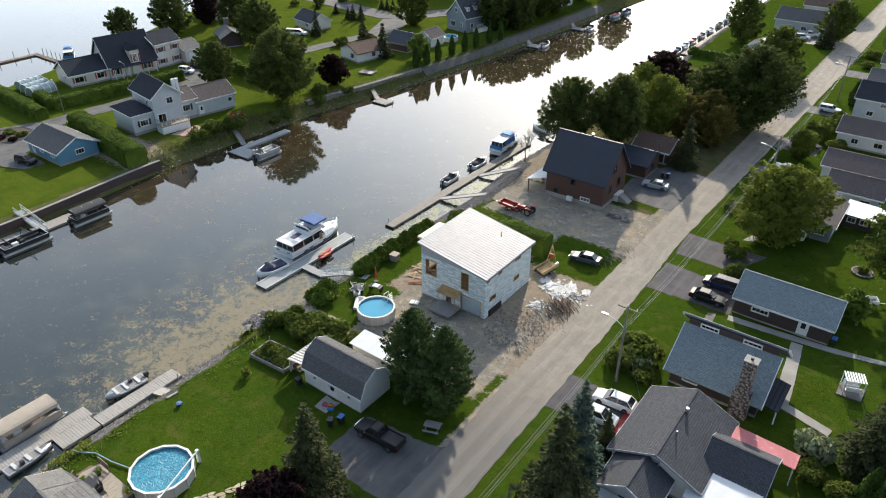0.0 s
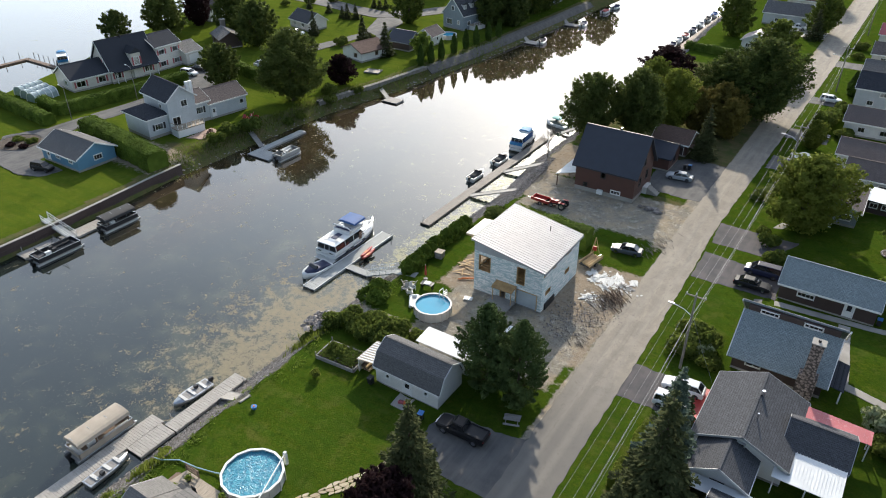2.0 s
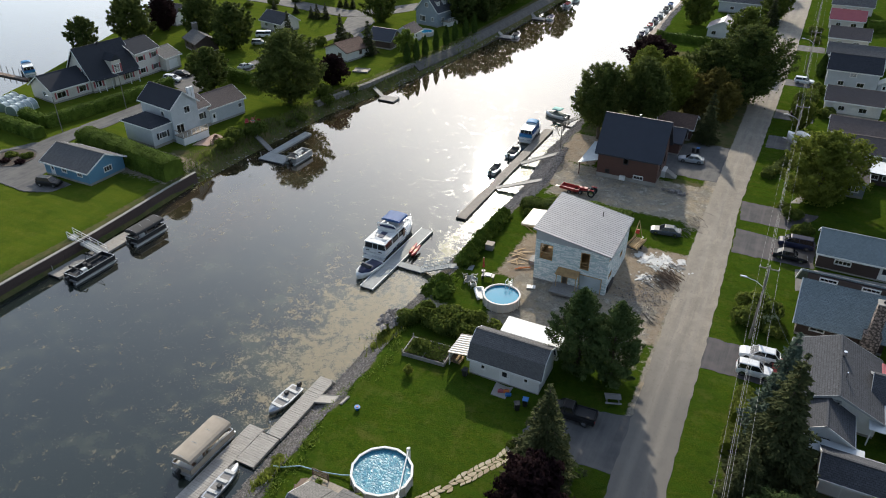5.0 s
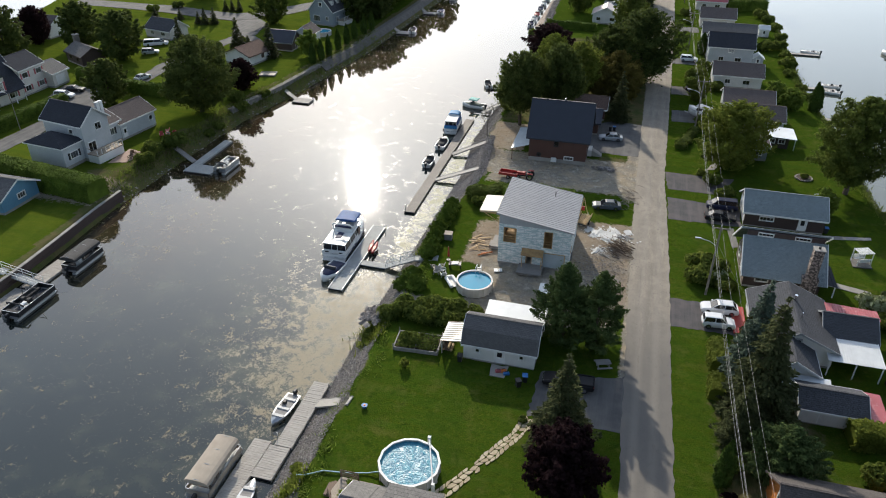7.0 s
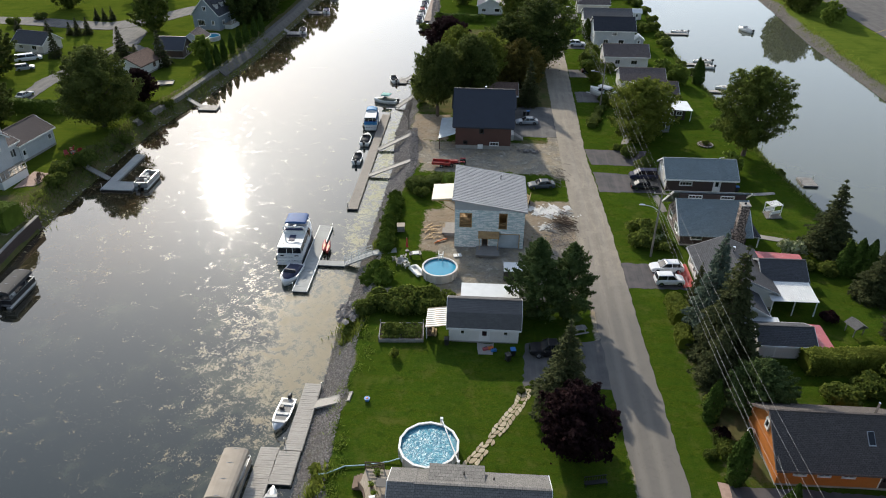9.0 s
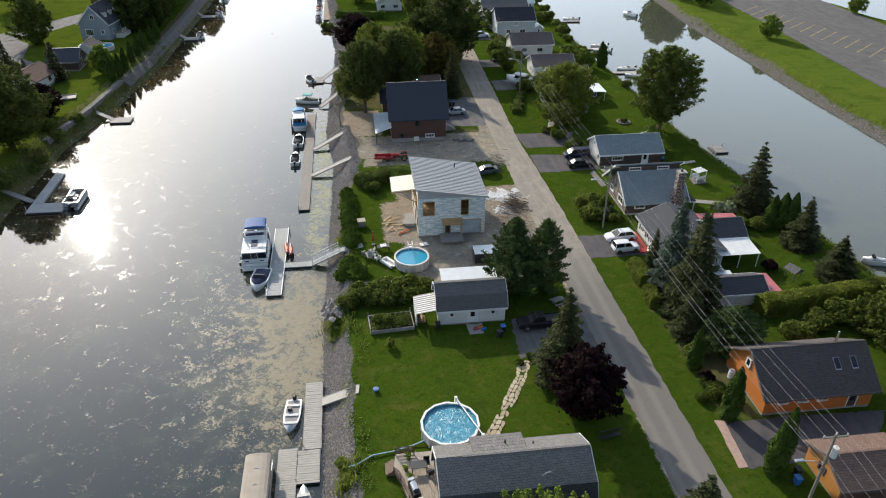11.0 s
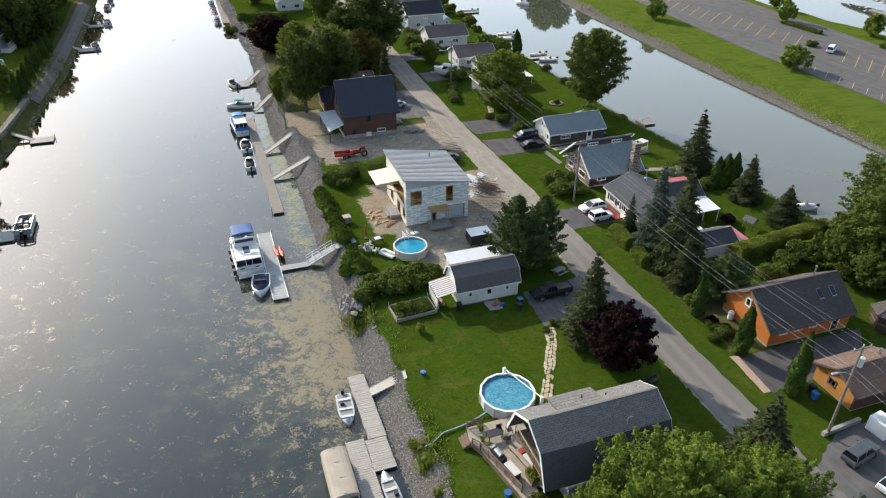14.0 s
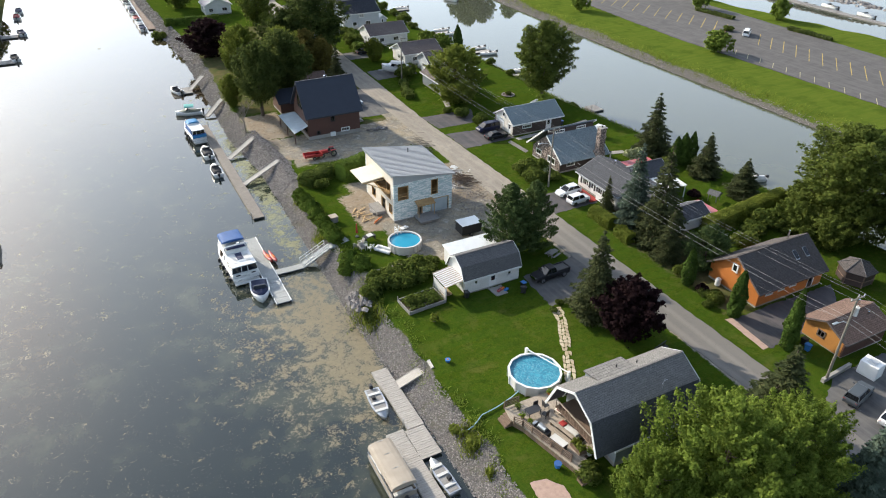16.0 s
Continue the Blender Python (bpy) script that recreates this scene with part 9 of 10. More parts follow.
# ---- pools ----
def pool(x, y, r, h, sides, top_mat, label, wall="offwhite", rim="white"):
    t = thing("above_ground_pool", x, y, 0, 0, label, "swimming pool", "pools")
    def ring(rr, z):
        return [(rr * math.cos(2 * math.pi * (i + 0.5) / sides), rr * math.sin(2 * math.pi * (i + 0.5) / sides), z) for i in range(sides)]
    part("wall", loft([ring(r, 0), ring(r, h - 0.05), ring(r - 0.06, h - 0.05), ring(r - 0.06, 0)], True, False), wall, t)
    part("water", loft([ring(r - 0.07, 0.1), ring(r - 0.07, h - 0.22)]), top_mat, t, "wrinkled blue solar cover" if top_mat == "pool_cover" else "clear blue pool water")
    part("rim", loft([ring(r + 0.1, h - 0.03), ring(r + 0.1, h + 0.05), ring(r - 0.14, h + 0.05), ring(r - 0.14, h - 0.03), ring(r + 0.1, h - 0.03)], True, False), rim, t)
    for i in range(sides):
        a = 2 * math.pi * (i + 0.5) / sides
        part("upright", boxes((-0.07, 0.07, -0.05, 0.05, 0, h)), wall, t).matrix_local = pose((r + 0.05) * math.cos(a), (r + 0.05) * math.sin(a), 0, 0, 0, math.degrees(a) + 90)
    return t


pa = pool(-51.2, 22.5, 3.05, 1.32, 14, "pool_cover", "round above-ground pool under a wrinkled blue cover")
part("cover_roller", tube(bmesh.new(), (1.1, 3.4, 1.55), (3.1, -2.3, 1.55), 0.07, 0.07, 8), "white", pa)
part("roller_end", boxes((0.95, 1.25, 3.25, 3.55, 0.0, 1.7)), "white", pa)
part("roller_end", boxes((2.95, 3.25, -2.45, -2.15, 0.0, 1.7)), "white", pa)
pool(-125.6, 171.8, 2.5, 1.2, 18, "pool_water", "round above-ground pool with a white wall beyond the canal")
pb = pool(-52.3, 55.6, 2.45, 1.32, 20, "pool_water", "round above-ground pool with clear blue water", "side_beige", "offwhite")
ld = part("ladder", pipe([(0.3, 2.0, 0.2), (0.3, 2.0, 2.1), (0.3, 2.9, 2.1), (0.3, 3.2, 0.0)], 0.05), "white", pb)
part("ladder_side", pipe([(-0.3, 2.0, 0.2), (-0.3, 2.0, 2.1), (-0.3, 2.9, 2.1), (-0.3, 3.2, 0.0)], 0.05), "white", ld)
for i in range(4):
    part("rung", boxes((-0.3, 0.3, 2.95 + 0.04 * i, 3.15 + 0.04 * i, 1.4 - 0.35 * i, 1.46 - 0.35 * i)), "white", ld)
hs = thing("garden_hose", -53.9, 21.4, 0.05, 0, "pale blue pool hose lying across the lawn", "hose")
part("tube", pipe([(0, 0, 0.3), (-1.2, -0.3, 0.03), (-3.4, -0.9, 0.03), (-5.6, -1.2, 0.03), (-7.2, -2.2, 0.03), (-8.0, -2.4, 0.03)], 0.07), painted("hose_blue", (0.30, 0.46, 0.52), 0.6), hs)


# ---- poles and wires ----
def power_pole(x, y, h, arm_turn=0.0, lamp=None, transformer=False, lean=0.0):
    t = thing("utility_pole", x, y, 0, 0, "weathered wooden utility pole with a crossarm", "utility pole", "utility poles")
    part("shaft", tube(bmesh.new(), (0, 0, -0.3), (lean, 0, h), 0.17, 0.11, 10), "pole", t)
    arm = part("crossarm", boxes((-1.15, 1.15, -0.06, 0.06, h - 0.35, h - 0.22)), "pole", t)
    for dx in (-1.05, 0.0, 1.05):
        part("insulator", tube(bmesh.new(), (dx, 0, h - 0.22 if dx else h), (dx, 0, h + 0.02 if dx else h + 0.25), 0.06, 0.05, 8), "offwhite", arm)
    if lamp:
        a = part("lamp_arm", pipe([(0, 0, lamp - 0.9), (-1.0, 0, lamp - 0.25), (-2.2, 0, lamp)], 0.04), "steel", t)
        part("lamp_head", bevelled(boxes((-2.9, -2.1, -0.14, 0.14, lamp - 0.06, lamp + 0.1)), 0.04), "steel", a)
    if transformer:
        tr = part("transformer", tube(bmesh.new(), (0.42, -0.1, h - 2.6), (0.42, -0.1, h - 1.5), 0.27, 0.27, 14), "offwhite", t)
        part("bushing", tube(bmesh.new(), (0.42, -0.1, h - 1.5), (0.42, -0.1, h - 1.25), 0.06, 0.04, 8), "offwhite", tr)
    return t


POLES = ((-21.0, -58.0, 12.0), (-21.0, 6.9, 12.1), (-21.4, 62.6, 10.7), (-21.3, 124.0, 10.7), (-21.6, 183.0, 10.7), (-21.6, 245.0, 10.7))
for i, (x, y, h) in enumerate(POLES):
    power_pole(x, y, h, 0, 8.6 if i in (2, 3, 4) else 9.3 if i == 1 else None, i == 1)


def wire(a, b, sag, r=0.009):
    a, b = Vector(a), Vector(b)
    pts = []
    for i in range(13):
        f = i / 12
        p = a.lerp(b, f)
        pts.append((p.x, p.y, p.z - sag * 4 * f * (1 - f)))
    ob = link_mesh("power_line", pipe(pts, r, 5), "wire")
    return tagged(ob, "thin overhead power line between wooden poles", "cable", "power lines")


for (ax, ay, ah), (bx, by, bh) in zip(POLES, POLES[1:]):
    for dx, dz in ((-1.05, 0.02), (0.0, 0.25), (1.05, 0.02)):
        wire((ax + dx, ay, ah + dz), (bx + dx, by, bh + dz), 0.9)
    wire((ax, ay, ah - 2.9), (bx, by, bh - 2.9), 1.1, 0.013)
    wire((ax - 0.1, ay, ah - 3.5), (bx - 0.1, by, bh - 3.5), 1.2, 0.013)
wire((-21.4, 62.6, 8.2), (-16.8, 58.0, 3.0), 0.3)
wire((-21.0, 6.9, 9.0), (-17.3, 21.5, 3.4), 0.3)
for x, y, h in ((-156.6, 70.2, 7.5), (-155.6, 86.0, 8.0)):
    lp = thing("street_lamp", x, y, 0, 0, "grey street lamp on a tall pole", "street lamp", "street lamps")
    part("pole", tube(bmesh.new(), (0, 0, 0), (0, 0, h), 0.09, 0.06), "pole", lp)
    part("arm", pipe([(0, 0, h - 0.3), (-1.4, 0, h + 0.1)], 0.04), "steel", lp)
    part("lamp_head", boxes((-1.9, -1.3, -0.12, 0.12, h, h + 0.14)), "steel", lp)

# ---- seawall across the canal ----
sw = thing("seawall", -116.9, 30.0, 0, 0, "dark stacked timber seawall with a pale cap", "seawall")
y = -40.0
while y < 66.0:
    x = float(along(y, FAR_BANK)) - 0.35 + 116.9
    x2 = float(along(y + 6, FAR_BANK)) - 0.35 + 116.9
    m = pose((x + x2) / 2, y - 27, 0, 0, 0, math.degrees(math.atan2(x - x2, 6.0)))
    L = math.hypot(6.0, x2 - x) / 2
    for r in range(6):
        part("timber", boxes((-0.12 + 0.015 * (r % 2), 0.12 + 0.015 * (r % 2), 0.02 - L, L - 0.02, -2.5 + 0.41 * r, -2.5 + 0.41 * r + 0.39)), "side_brown", sw).matrix_local = m
    part("cap", boxes((-0.35, 0.16, -L, L, -0.03, 0.08)), "concrete", sw).matrix_local = m
    y += 6.0
sw2 = thing("edging_wall", -117.5, 140.0, 0, 0, "low pale stone edging along the far bank", "edging")
y = 108.0
while y < 236.0:
    x = float(along(y + 3, FAR_BANK)) - 3.3 + 117.5
    x2 = float(along(y + 9, FAR_BANK)) - 3.3 + 117.5
    ang = math.degrees(math.atan2(x - x2, 6.0))
    low = y < 140
    bm = prism(bmesh.new(), [(-0.9, 0.32), (0.3, 0.32), (0.45, -0.6), (0.45, -2.0), (-0.9, -2.0)] if low else [(-1.2, 0.14), (0.2, 0.14), (1.9, -1.2), (1.9, -2.0), (-1.2, -2.0)], "y", -3.0, 3.0)
    part("edging_block", bm, "old_concrete" if low else "bank_gravel", sw2).matrix_local = pose((x + x2) / 2, y - 140 + 3.0, 0, 0, 0, ang)
    y += 6.0


# ---- riprap ----
def rock_shape(rng, r):
    d = np.array([(1, 0, 0), (-1, 0, 0), (0, 1, 0), (0, -1, 0), (0, 0, 1), (0, 0, -1), (0.7, 0.7, 0.3), (-0.7, 0.6, 0.4), (0.6, -0.7, 0.4), (-0.6, -0.7, 0.3)])
    return d * r * rng.uniform(0.7, 1.25, (len(d), 1)) * np.array([1, 1, 0.7])


HULL = ((6, 0, 2), (4, 6, 2), (4, 2, 7), (7, 2, 1), (4, 7, 1), (4, 1, 9), (9, 1, 3), (4, 9, 3), (4, 3, 8), (8, 3, 0), (4, 8, 0), (4, 0, 6))


def riprap(name, count, ys, bank, reach, size, label, seed, inland=1):
    rng = np.random.default_rng(seed)
    verts, faces = [], []
    for i in range(count):
        y = rng.uniform(*ys)
        d = rng.uniform(-0.5, reach)
        x = float(along(y, bank)) + d * inland
        z = float(land(x, y))
        r = size * rng.uniform(0.45, 1.0) ** 1.2 * (1.25 if rng.random() < 0.08 else 1)
        s = rock_shape(rng, r)
        a = rng.uniform(0, 6.28)
        c, sn = math.cos(a), math.sin(a)
        s = np.stack([s[:, 0] * c - s[:, 1] * sn, s[:, 0] * sn + s[:, 1] * c, s[:, 2]], 1) + np.array([x, y, z + r * 0.12])
        o = len(verts)
        verts.extend(s.tolist())
        faces.extend([(f[0] + o, f[1] + o, f[2] + o) for f in HULL])
    ob = raw_mesh(name, verts, faces, "rock")
    return tagged(ob, label, "rocks", kind="stuff")


riprap("riprap", 15000, (-6, 72), NEAR_BANK, 3.4, 0.115, "loose grey riprap stones on the canal bank", 2)
riprap("riprap", 5200, (84, 110), NEAR_BANK, 4.8, 0.15, "loose grey riprap stones spread over the gravel yard's edge", 12)
riprap("riprap", 5200, (72, 160), NEAR_BANK, 3.2, 0.18, "loose grey riprap stones on the canal bank", 3)
riprap("riprap", 2000, (160, 250), NEAR_BANK, 3.3, 0.36, "loose grey riprap stones on the far part of the bank", 4)
riprap("riprap", 2600, (40, 240), PARK_BANK, 2.3, 0.2, "grey stones along the edge of the side canal", 5)
riprap("riprap", 500, (66, 240), FAR_BANK, 0.9, 0.26, "grey stones along the far bank", 6, -1)
riprap("riprap", 900, (40, 130), EAST_BANK, 1.4, 0.3, "grey stones along the side canal", 7, -1)
# boulders heaped by the marina and in the far garden
def rock_pile(x, y, rx, ry, h, n, size, label, seed):
    rng = np.random.default_rng(seed)
    verts, faces = [], []
    for i in range(n):
        a, f = rng.uniform(0, 6.28), rng.uniform(0, 1) ** 0.5
        s = rock_shape(rng, size * rng.uniform(0.6, 1.2)) + np.array([x + rx * f * math.cos(a), y + ry * f * math.sin(a), h * (1 - f) + 0.1])
        o = len(verts)
        verts.extend(s.tolist())
        faces.extend([(q[0] + o, q[1] + o, q[2] + o) for q in HULL])
    tagged(raw_mesh("rock_pile", verts, faces, "rock"), label, "rocks", kind="stuff")


rock_pile(155, 150, 5, 30, 1.2, 500, 0.9, "grey stone breakwater beside the marina", 9)
rock_pile(-63.6, 45.5, 1.4, 2.2, 0.05, 60, 0.45, "flat tan stones at the foot of the bank", 10)
rock_pile(-37.6, 99.6, 2.6, 0.8, 0.15, 40, 0.35, "curved row of boulders beside the steps", 11)

# reeds and weeds at the water's edge
def tufts(name, spots, n, spread, h, material, label, seed):
    rng = np.random.default_rng(seed)
    out = []
    for x, y, s in spots:
        k = int(n * s)
        px_ = np.stack([x + rng.normal(0, spread * s, k), y + rng.normal(0, spread * s * 1.4, k)], 1)
        hh = h * rng.uniform(0.4, 1.1, k)
        z = land(px_[:, 0], px_[:, 1])
        a = rng.uniform(0, 6.28, k)
        w = np.stack([np.cos(a), np.sin(a), np.zeros(k)], 1) * 0.07
        b = np.stack([px_[:, 0], px_[:, 1], np.maximum(z, WATER) - 0.05], 1)
        tip = b + np.stack([rng.normal(0, 0.18, k), rng.normal(0, 0.18, k), hh], 1)
        out.append(np.stack([b - w, b + w, tip + w * 0.3, tip - w * 0.3], 1))
    me = quad_mesh(name, out)
    me.materials.append(M[material])
    return tagged(new(name, me), label, "plants", kind="stuff")


tufts("reeds", [(-63.2, 44.6, 1.2), (-62.4, 46.0, 1.0), (-63.0, 42.6, 0.9), (-62.0, 19.0, 0.7), (-62.4, 17.2, 0.5), (-62.4, 13.6, 0.3), (-62.4, 65.0, 0.7), (-61.6, 77.5, 0.5)], 420, 0.8, 0.8, "leaf_warm", "tufts of green and straw-coloured weeds on the bank", 31)
far_spots = [(float(along(y, FAR_BANK)) - 2.0 - 2.5 * ((i * 7) % 5) / 5, y, 1.0) for i, y in enumerate(np.arange(68, 180, 3.2))]
tufts("reeds", far_spots, 230, 1.2, 0.65, "leaf_mid", "rough grass and weeds along the far bank", 32)
tufts("reeds", [(float(along(y, EAST_BANK)) - 1.4, y, 1.0) for y in np.arange(46, 200, 4.0)], 160, 0.9, 0.7, "leaf_mid", "rough grass along the side canal", 33)
tufts("reeds", [(float(along(y, PARK_BANK)) + 2.6, y, 1.0) for y in np.arange(50, 210, 5.0)], 110, 1.0, 0.5, "leaf_warm", "rough grass above the stones", 34)
tufts("reeds", [(-61.2 + 1.2 * math.sin(i), y, 1.0) for i, y in enumerate(np.arange(-4, 60, 3.0))], 90, 0.5, 0.25, "leaf_fresh", "longer grass at the edge of the lawn", 35)


# ---- flagstone path ----
def flag_path():
    t = thing("flagstone_path", -43.8, 27.0, 0.0, 0, "curved path of irregular pale flagstones in grass", "path")
    t["kind"] = "structure"
    t.name = "path"
    rng = random.Random(12)
    P = [Vector((-40.6, 33.0)), Vector((-42.0, 29.6)), Vector((-44.6, 25.2)), Vector((-47.4, 20.6)), Vector((-48.2, 18.0))]
    def at(f):
        f *= len(P) - 1
        i = min(int(f), len(P) - 2)
        return P[i].lerp(P[i + 1], f - i), (P[i + 1] - P[i]).normalized()
    n = 27
    knots = {}
    for i in range(n + 1):
        for j in range(4):
            c, d = at(min(0.999, max(0.0, (i + (0.45 if j % 2 else 0.0)) / (n + 0.4))))
            w = Vector((-d.y, d.x))
            knots[i, j] = c + w * ((j - 1.5) * 0.46) + Vector((rng.uniform(-0.16, 0.16), rng.uniform(-0.16, 0.16)))
    for i in range(n):
        for j in range(3):
            if rng.random() < 0.07:
                continue
            q = [knots[i, j], knots[i, j + 1], knots[i + 1, j + 1], knots[i + 1, j]]
            m = sum(q, Vector((0, 0))) / 4
            pts = []
            for k in range(4):
                a, b = q[k], q[(k + 1) % 4]
                pts.append(m + (a.lerp(b, 0.2) - m) * 0.86)
                pts.append(m + (a.lerp(b, 0.8) - m) * 0.86)
            z = 0.03 + rng.uniform(0, 0.025)
            ob = part("flagstone", prism(bmesh.new(), [(p.x - m.x, p.y - m.y) for p in pts], "z", -0.05, z), "flag", t)
            ob.matrix_local = pose(m.x + 43.8, m.y - 27.0, 0)


flag_path()


# ---- the deck of the barn-roofed house ----
def house_deck():
    t = thing("garden_deck", -55.0, 14.0, 0, 0, "worn raised wooden deck with brown railings", "deck")
    out = [(3.75, -3.9), (1.4, -3.9), (1.4, -5.6), (-0.2, -5.4), (-1.9, 2.2), (-2.5, 3.6), (-2.2, 5.4), (3.75, 5.4)]
    part("platform", prism(bmesh.new(), out, "z", 0.66, 0.82), "deck_worn", t)
    part("skirt", prism(bmesh.new(), [(u * 0.97, v * 0.97) for u, v in out], "z", 0, 0.66), "deck_brown", t)
    def railing(a, b):
        a, b = Vector((*a, 0.82)), Vector((*b, 0.82))
        n = max(2, int((b - a).length / 1.1) + 1)
        for i in range(n):
            p = a.lerp(b, i / (n - 1))
            part("post", boxes((p.x - 0.06, p.x + 0.06, p.y - 0.06, p.y + 0.06, 0.7, 1.75)), "deck_brown", t)
        for z in (0.2, 0.42, 0.64):
            part("rail_board", tube(bmesh.new(), a + Vector((0, 0, z)), b + Vector((0, 0, z)), 0.06, 0.06, 4), "deck_brown", t)
        part("top_rail", tube(bmesh.new(), a + Vector((0, 0, 0.92)), b + Vector((0, 0, 0.92)), 0.08, 0.08, 4), "deck_brown", t)
    railing((-0.2, -4.0), (-1.9, 2.2))
    railing((-2.2, 5.4), (-0.4, 5.4))
    railing((-1.9, 2.2), (-2.5, 3.0))
    st = part("stair", boxes(*[(-2.7 - 0.3 * i, -2.4 - 0.3 * i, 3.4, 4.9, 0, 0.66 - 0.2 * i) for i in range(3)]), "deck_brown", t)
    part("stair", boxes(*[(-0.6, 0.9, -5.9 - 0.3 * i, -5.6 - 0.3 * i, 0, 0.66 - 0.2 * i) for i in range(3)]), "deck_brown", t)
    b = thing("barbecue", -55.7, 14.4, 0.82, 14, "stainless steel barbecue on the deck", "barbecue")
    part("cabinet", boxes((-0.35, 0.35, -0.9, 0.9, 0, 0.85)), "black", b)
    part("lid", prism(bmesh.new(), [(-0.3, 0.86), (0.3, 0.86), (0.24, 1.12), (-0.1, 1.2), (-0.28, 1.06)], "y", -0.5, 0.5), "steel", b)
    part("side_shelf", boxes((-0.3, 0.3, 0.55, 1.2, 0.8, 0.85)), "steel", b)
    k = thing("outdoor_counter", -55.2, 12.2, 0.82, 14, "grey outdoor counter on the deck", "counter")
    part("worktop", boxes((-0.42, 0.42, -0.9, 0.9, 0.88, 0.94)), "offwhite", k)
    part("body", boxes((-0.38, 0.38, -0.86, 0.86, 0, 0.88)), "black", k)
    for x, y, r in ((-54.2, 17.6, 0), (-53.2, 17.4, 90), (-54.0, 16.3, 200)):
        c = thing("patio_chair", x, y, 0.82, r, "black metal patio chair on the deck", "chair", "patio chairs")
        part("seat", boxes((-0.3, 0.3, -0.3, 0.3, 0.38, 0.44)), "black", c)
        part("backrest", boxes((-0.3, 0.3, 0.26, 0.32, 0.44, 1.0)), "black", c)
        for sx in (-0.26, 0.26):
            for sy in (-0.26, 0.26):
                part("leg", boxes((sx - 0.02, sx + 0.02, sy - 0.02, sy + 0.02, 0, 0.38)), "black", c)
    tb = thing("patio_table", -55.0, 17.2, 0.82, 0, "dark slatted patio table on the deck", "table")
    part("tabletop", boxes((-0.8, 0.8, -0.5, 0.5, 0.68, 0.74)), "black", tb)
    for sx in (-0.7, 0.7):
        for sy in (-0.4, 0.4):
            part("leg", boxes((sx - 0.03, sx + 0.03, sy - 0.03, sy + 0.03, 0, 0.68)), "black", tb)
    s = thing("deck_sofa", -53.0, 13.4, 0.82, 12, "long cushioned bench with a red cushion", "bench")
    part("seat", boxes((-0.4, 0.4, -1.4, 1.4, 0, 0.42)), "deck_worn", s)
    part("cushion", bevelled(boxes((-0.36, 0.36, 0.5, 1.2, 0.42, 0.6)), 0.05), "red", s)
    part("cushion", bevelled(boxes((-0.36, 0.36, -1.2, 0.4, 0.42, 0.56)), 0.05), "offwhite", s)
    p = thing("planter", -53.6, 11.0, 0.82, 0, "wooden planter with yellow-green plants", "planter")
    part("box", boxes((-0.4, 0.4, -0.8, 0.8, 0, 0.45)), "deck_brown", p)
    rng = np.random.default_rng(3)
    me = quad_mesh("foliage", leaf_quads(np.stack([rng.uniform(-0.4, 0.4, 260), rng.uniform(-0.8, 0.8, 260), rng.uniform(0.4, 1.0, 260)], 1), np.tile([0, 0, 1.0], (260, 1)), 0.13, rng))
    me.materials.append(M["leaf_warm"])
    ob = tagged(new("foliage", me), kind="stuff")
    ob.parent = p
    put(S1, -54.3, 8.2, 30, 0.9, 0.9)
    lg = thing("lounge_chair", -52.2, 15.9, 0.82, 200, "cream reclining garden chair with a red cushion", "chair", "lounge chairs")
    part("seat", slab(bmesh.new(), [(-0.35, -0.7, 0.35), (0.35, -0.7, 0.35), (0.35, 0.3, 0.42), (-0.35, 0.3, 0.42)], 0.1), "cream_board", lg)
    part("backrest", slab(bmesh.new(), [(-0.35, 0.28, 0.42), (0.35, 0.28, 0.42), (0.33, 0.75, 1.05), (-0.33, 0.75, 1.05)], 0.1), "cream_board", lg)
    part("cushion", bevelled(boxes((-0.28, 0.28, -0.5, 0.15, 0.42, 0.54)), 0.04), "trim_red", lg)
    for sx in (-0.32, 0.32):
        for sy in (-0.6, 0.25):
            part("leg", boxes((sx - 0.03, sx + 0.03, sy - 0.03, sy + 0.03, 0, 0.33)), "deck_brown", lg)
    rug = link_mesh("outdoor_rug", boxes((-1.0, 1.0, -1.6, 1.6, 0, 0.015)), "soil")
    rug.matrix_world = pose(-52.6, 13.2, 0.826, 0, 0, 12)
    tagged(rug, "brown woven rug on the deck boards", "rug")
    bp = thing("beam_bench", -53.7, 13.6, 0.82, 12, "long low timber bench on the deck", "bench")
    part("seat", boxes((-0.2, 0.2, -1.8, 1.8, 0.36, 0.44)), "deck_worn", bp)
    for yy in (-1.5, 1.5):
        part("leg", boxes((-0.16, 0.16, yy - 0.06, yy + 0.06, 0, 0.36)), "deck_brown", bp)
    for x, y, r, m in ((-55.9, 18.6, 0.26, "black"), (-56.3, 17.2, 0.22, "deck_brown"), (-51.6, 19.0, 0.24, "orange"), (-53.0, 9.9, 0.3, "offwhite"), (-55.9, 16.2, 0.2, "white")):
        fp_ = thing("flower_pot", x, y, 0.82, 0, "round plant pot with green leaves on the deck", "plant pot", "deck pots")
        part("pot", tube(bmesh.new(), (0, 0, 0), (0, 0, r * 1.4), r * 0.75, r, 12), m, fp_)
        rg = np.random.default_rng(int(abs(x * 31)))
        pm = quad_mesh("foliage", leaf_quads(rg.normal(0, 1, (90, 3)) * np.array([r * 0.7, r * 0.7, r * 0.5]) + np.array([0, 0, r * 2.0]), np.tile([0, 0, 1.0], (90, 1)), 0.09, rg))
        pm.materials.append(M["leaf_fresh"])
        tagged(new("foliage", pm), kind="stuff").parent = fp_
    bt_ = thing("plastic_tub", -56.3, 10.6, 0, 0, "bright blue plastic tub beside the deck", "tub")
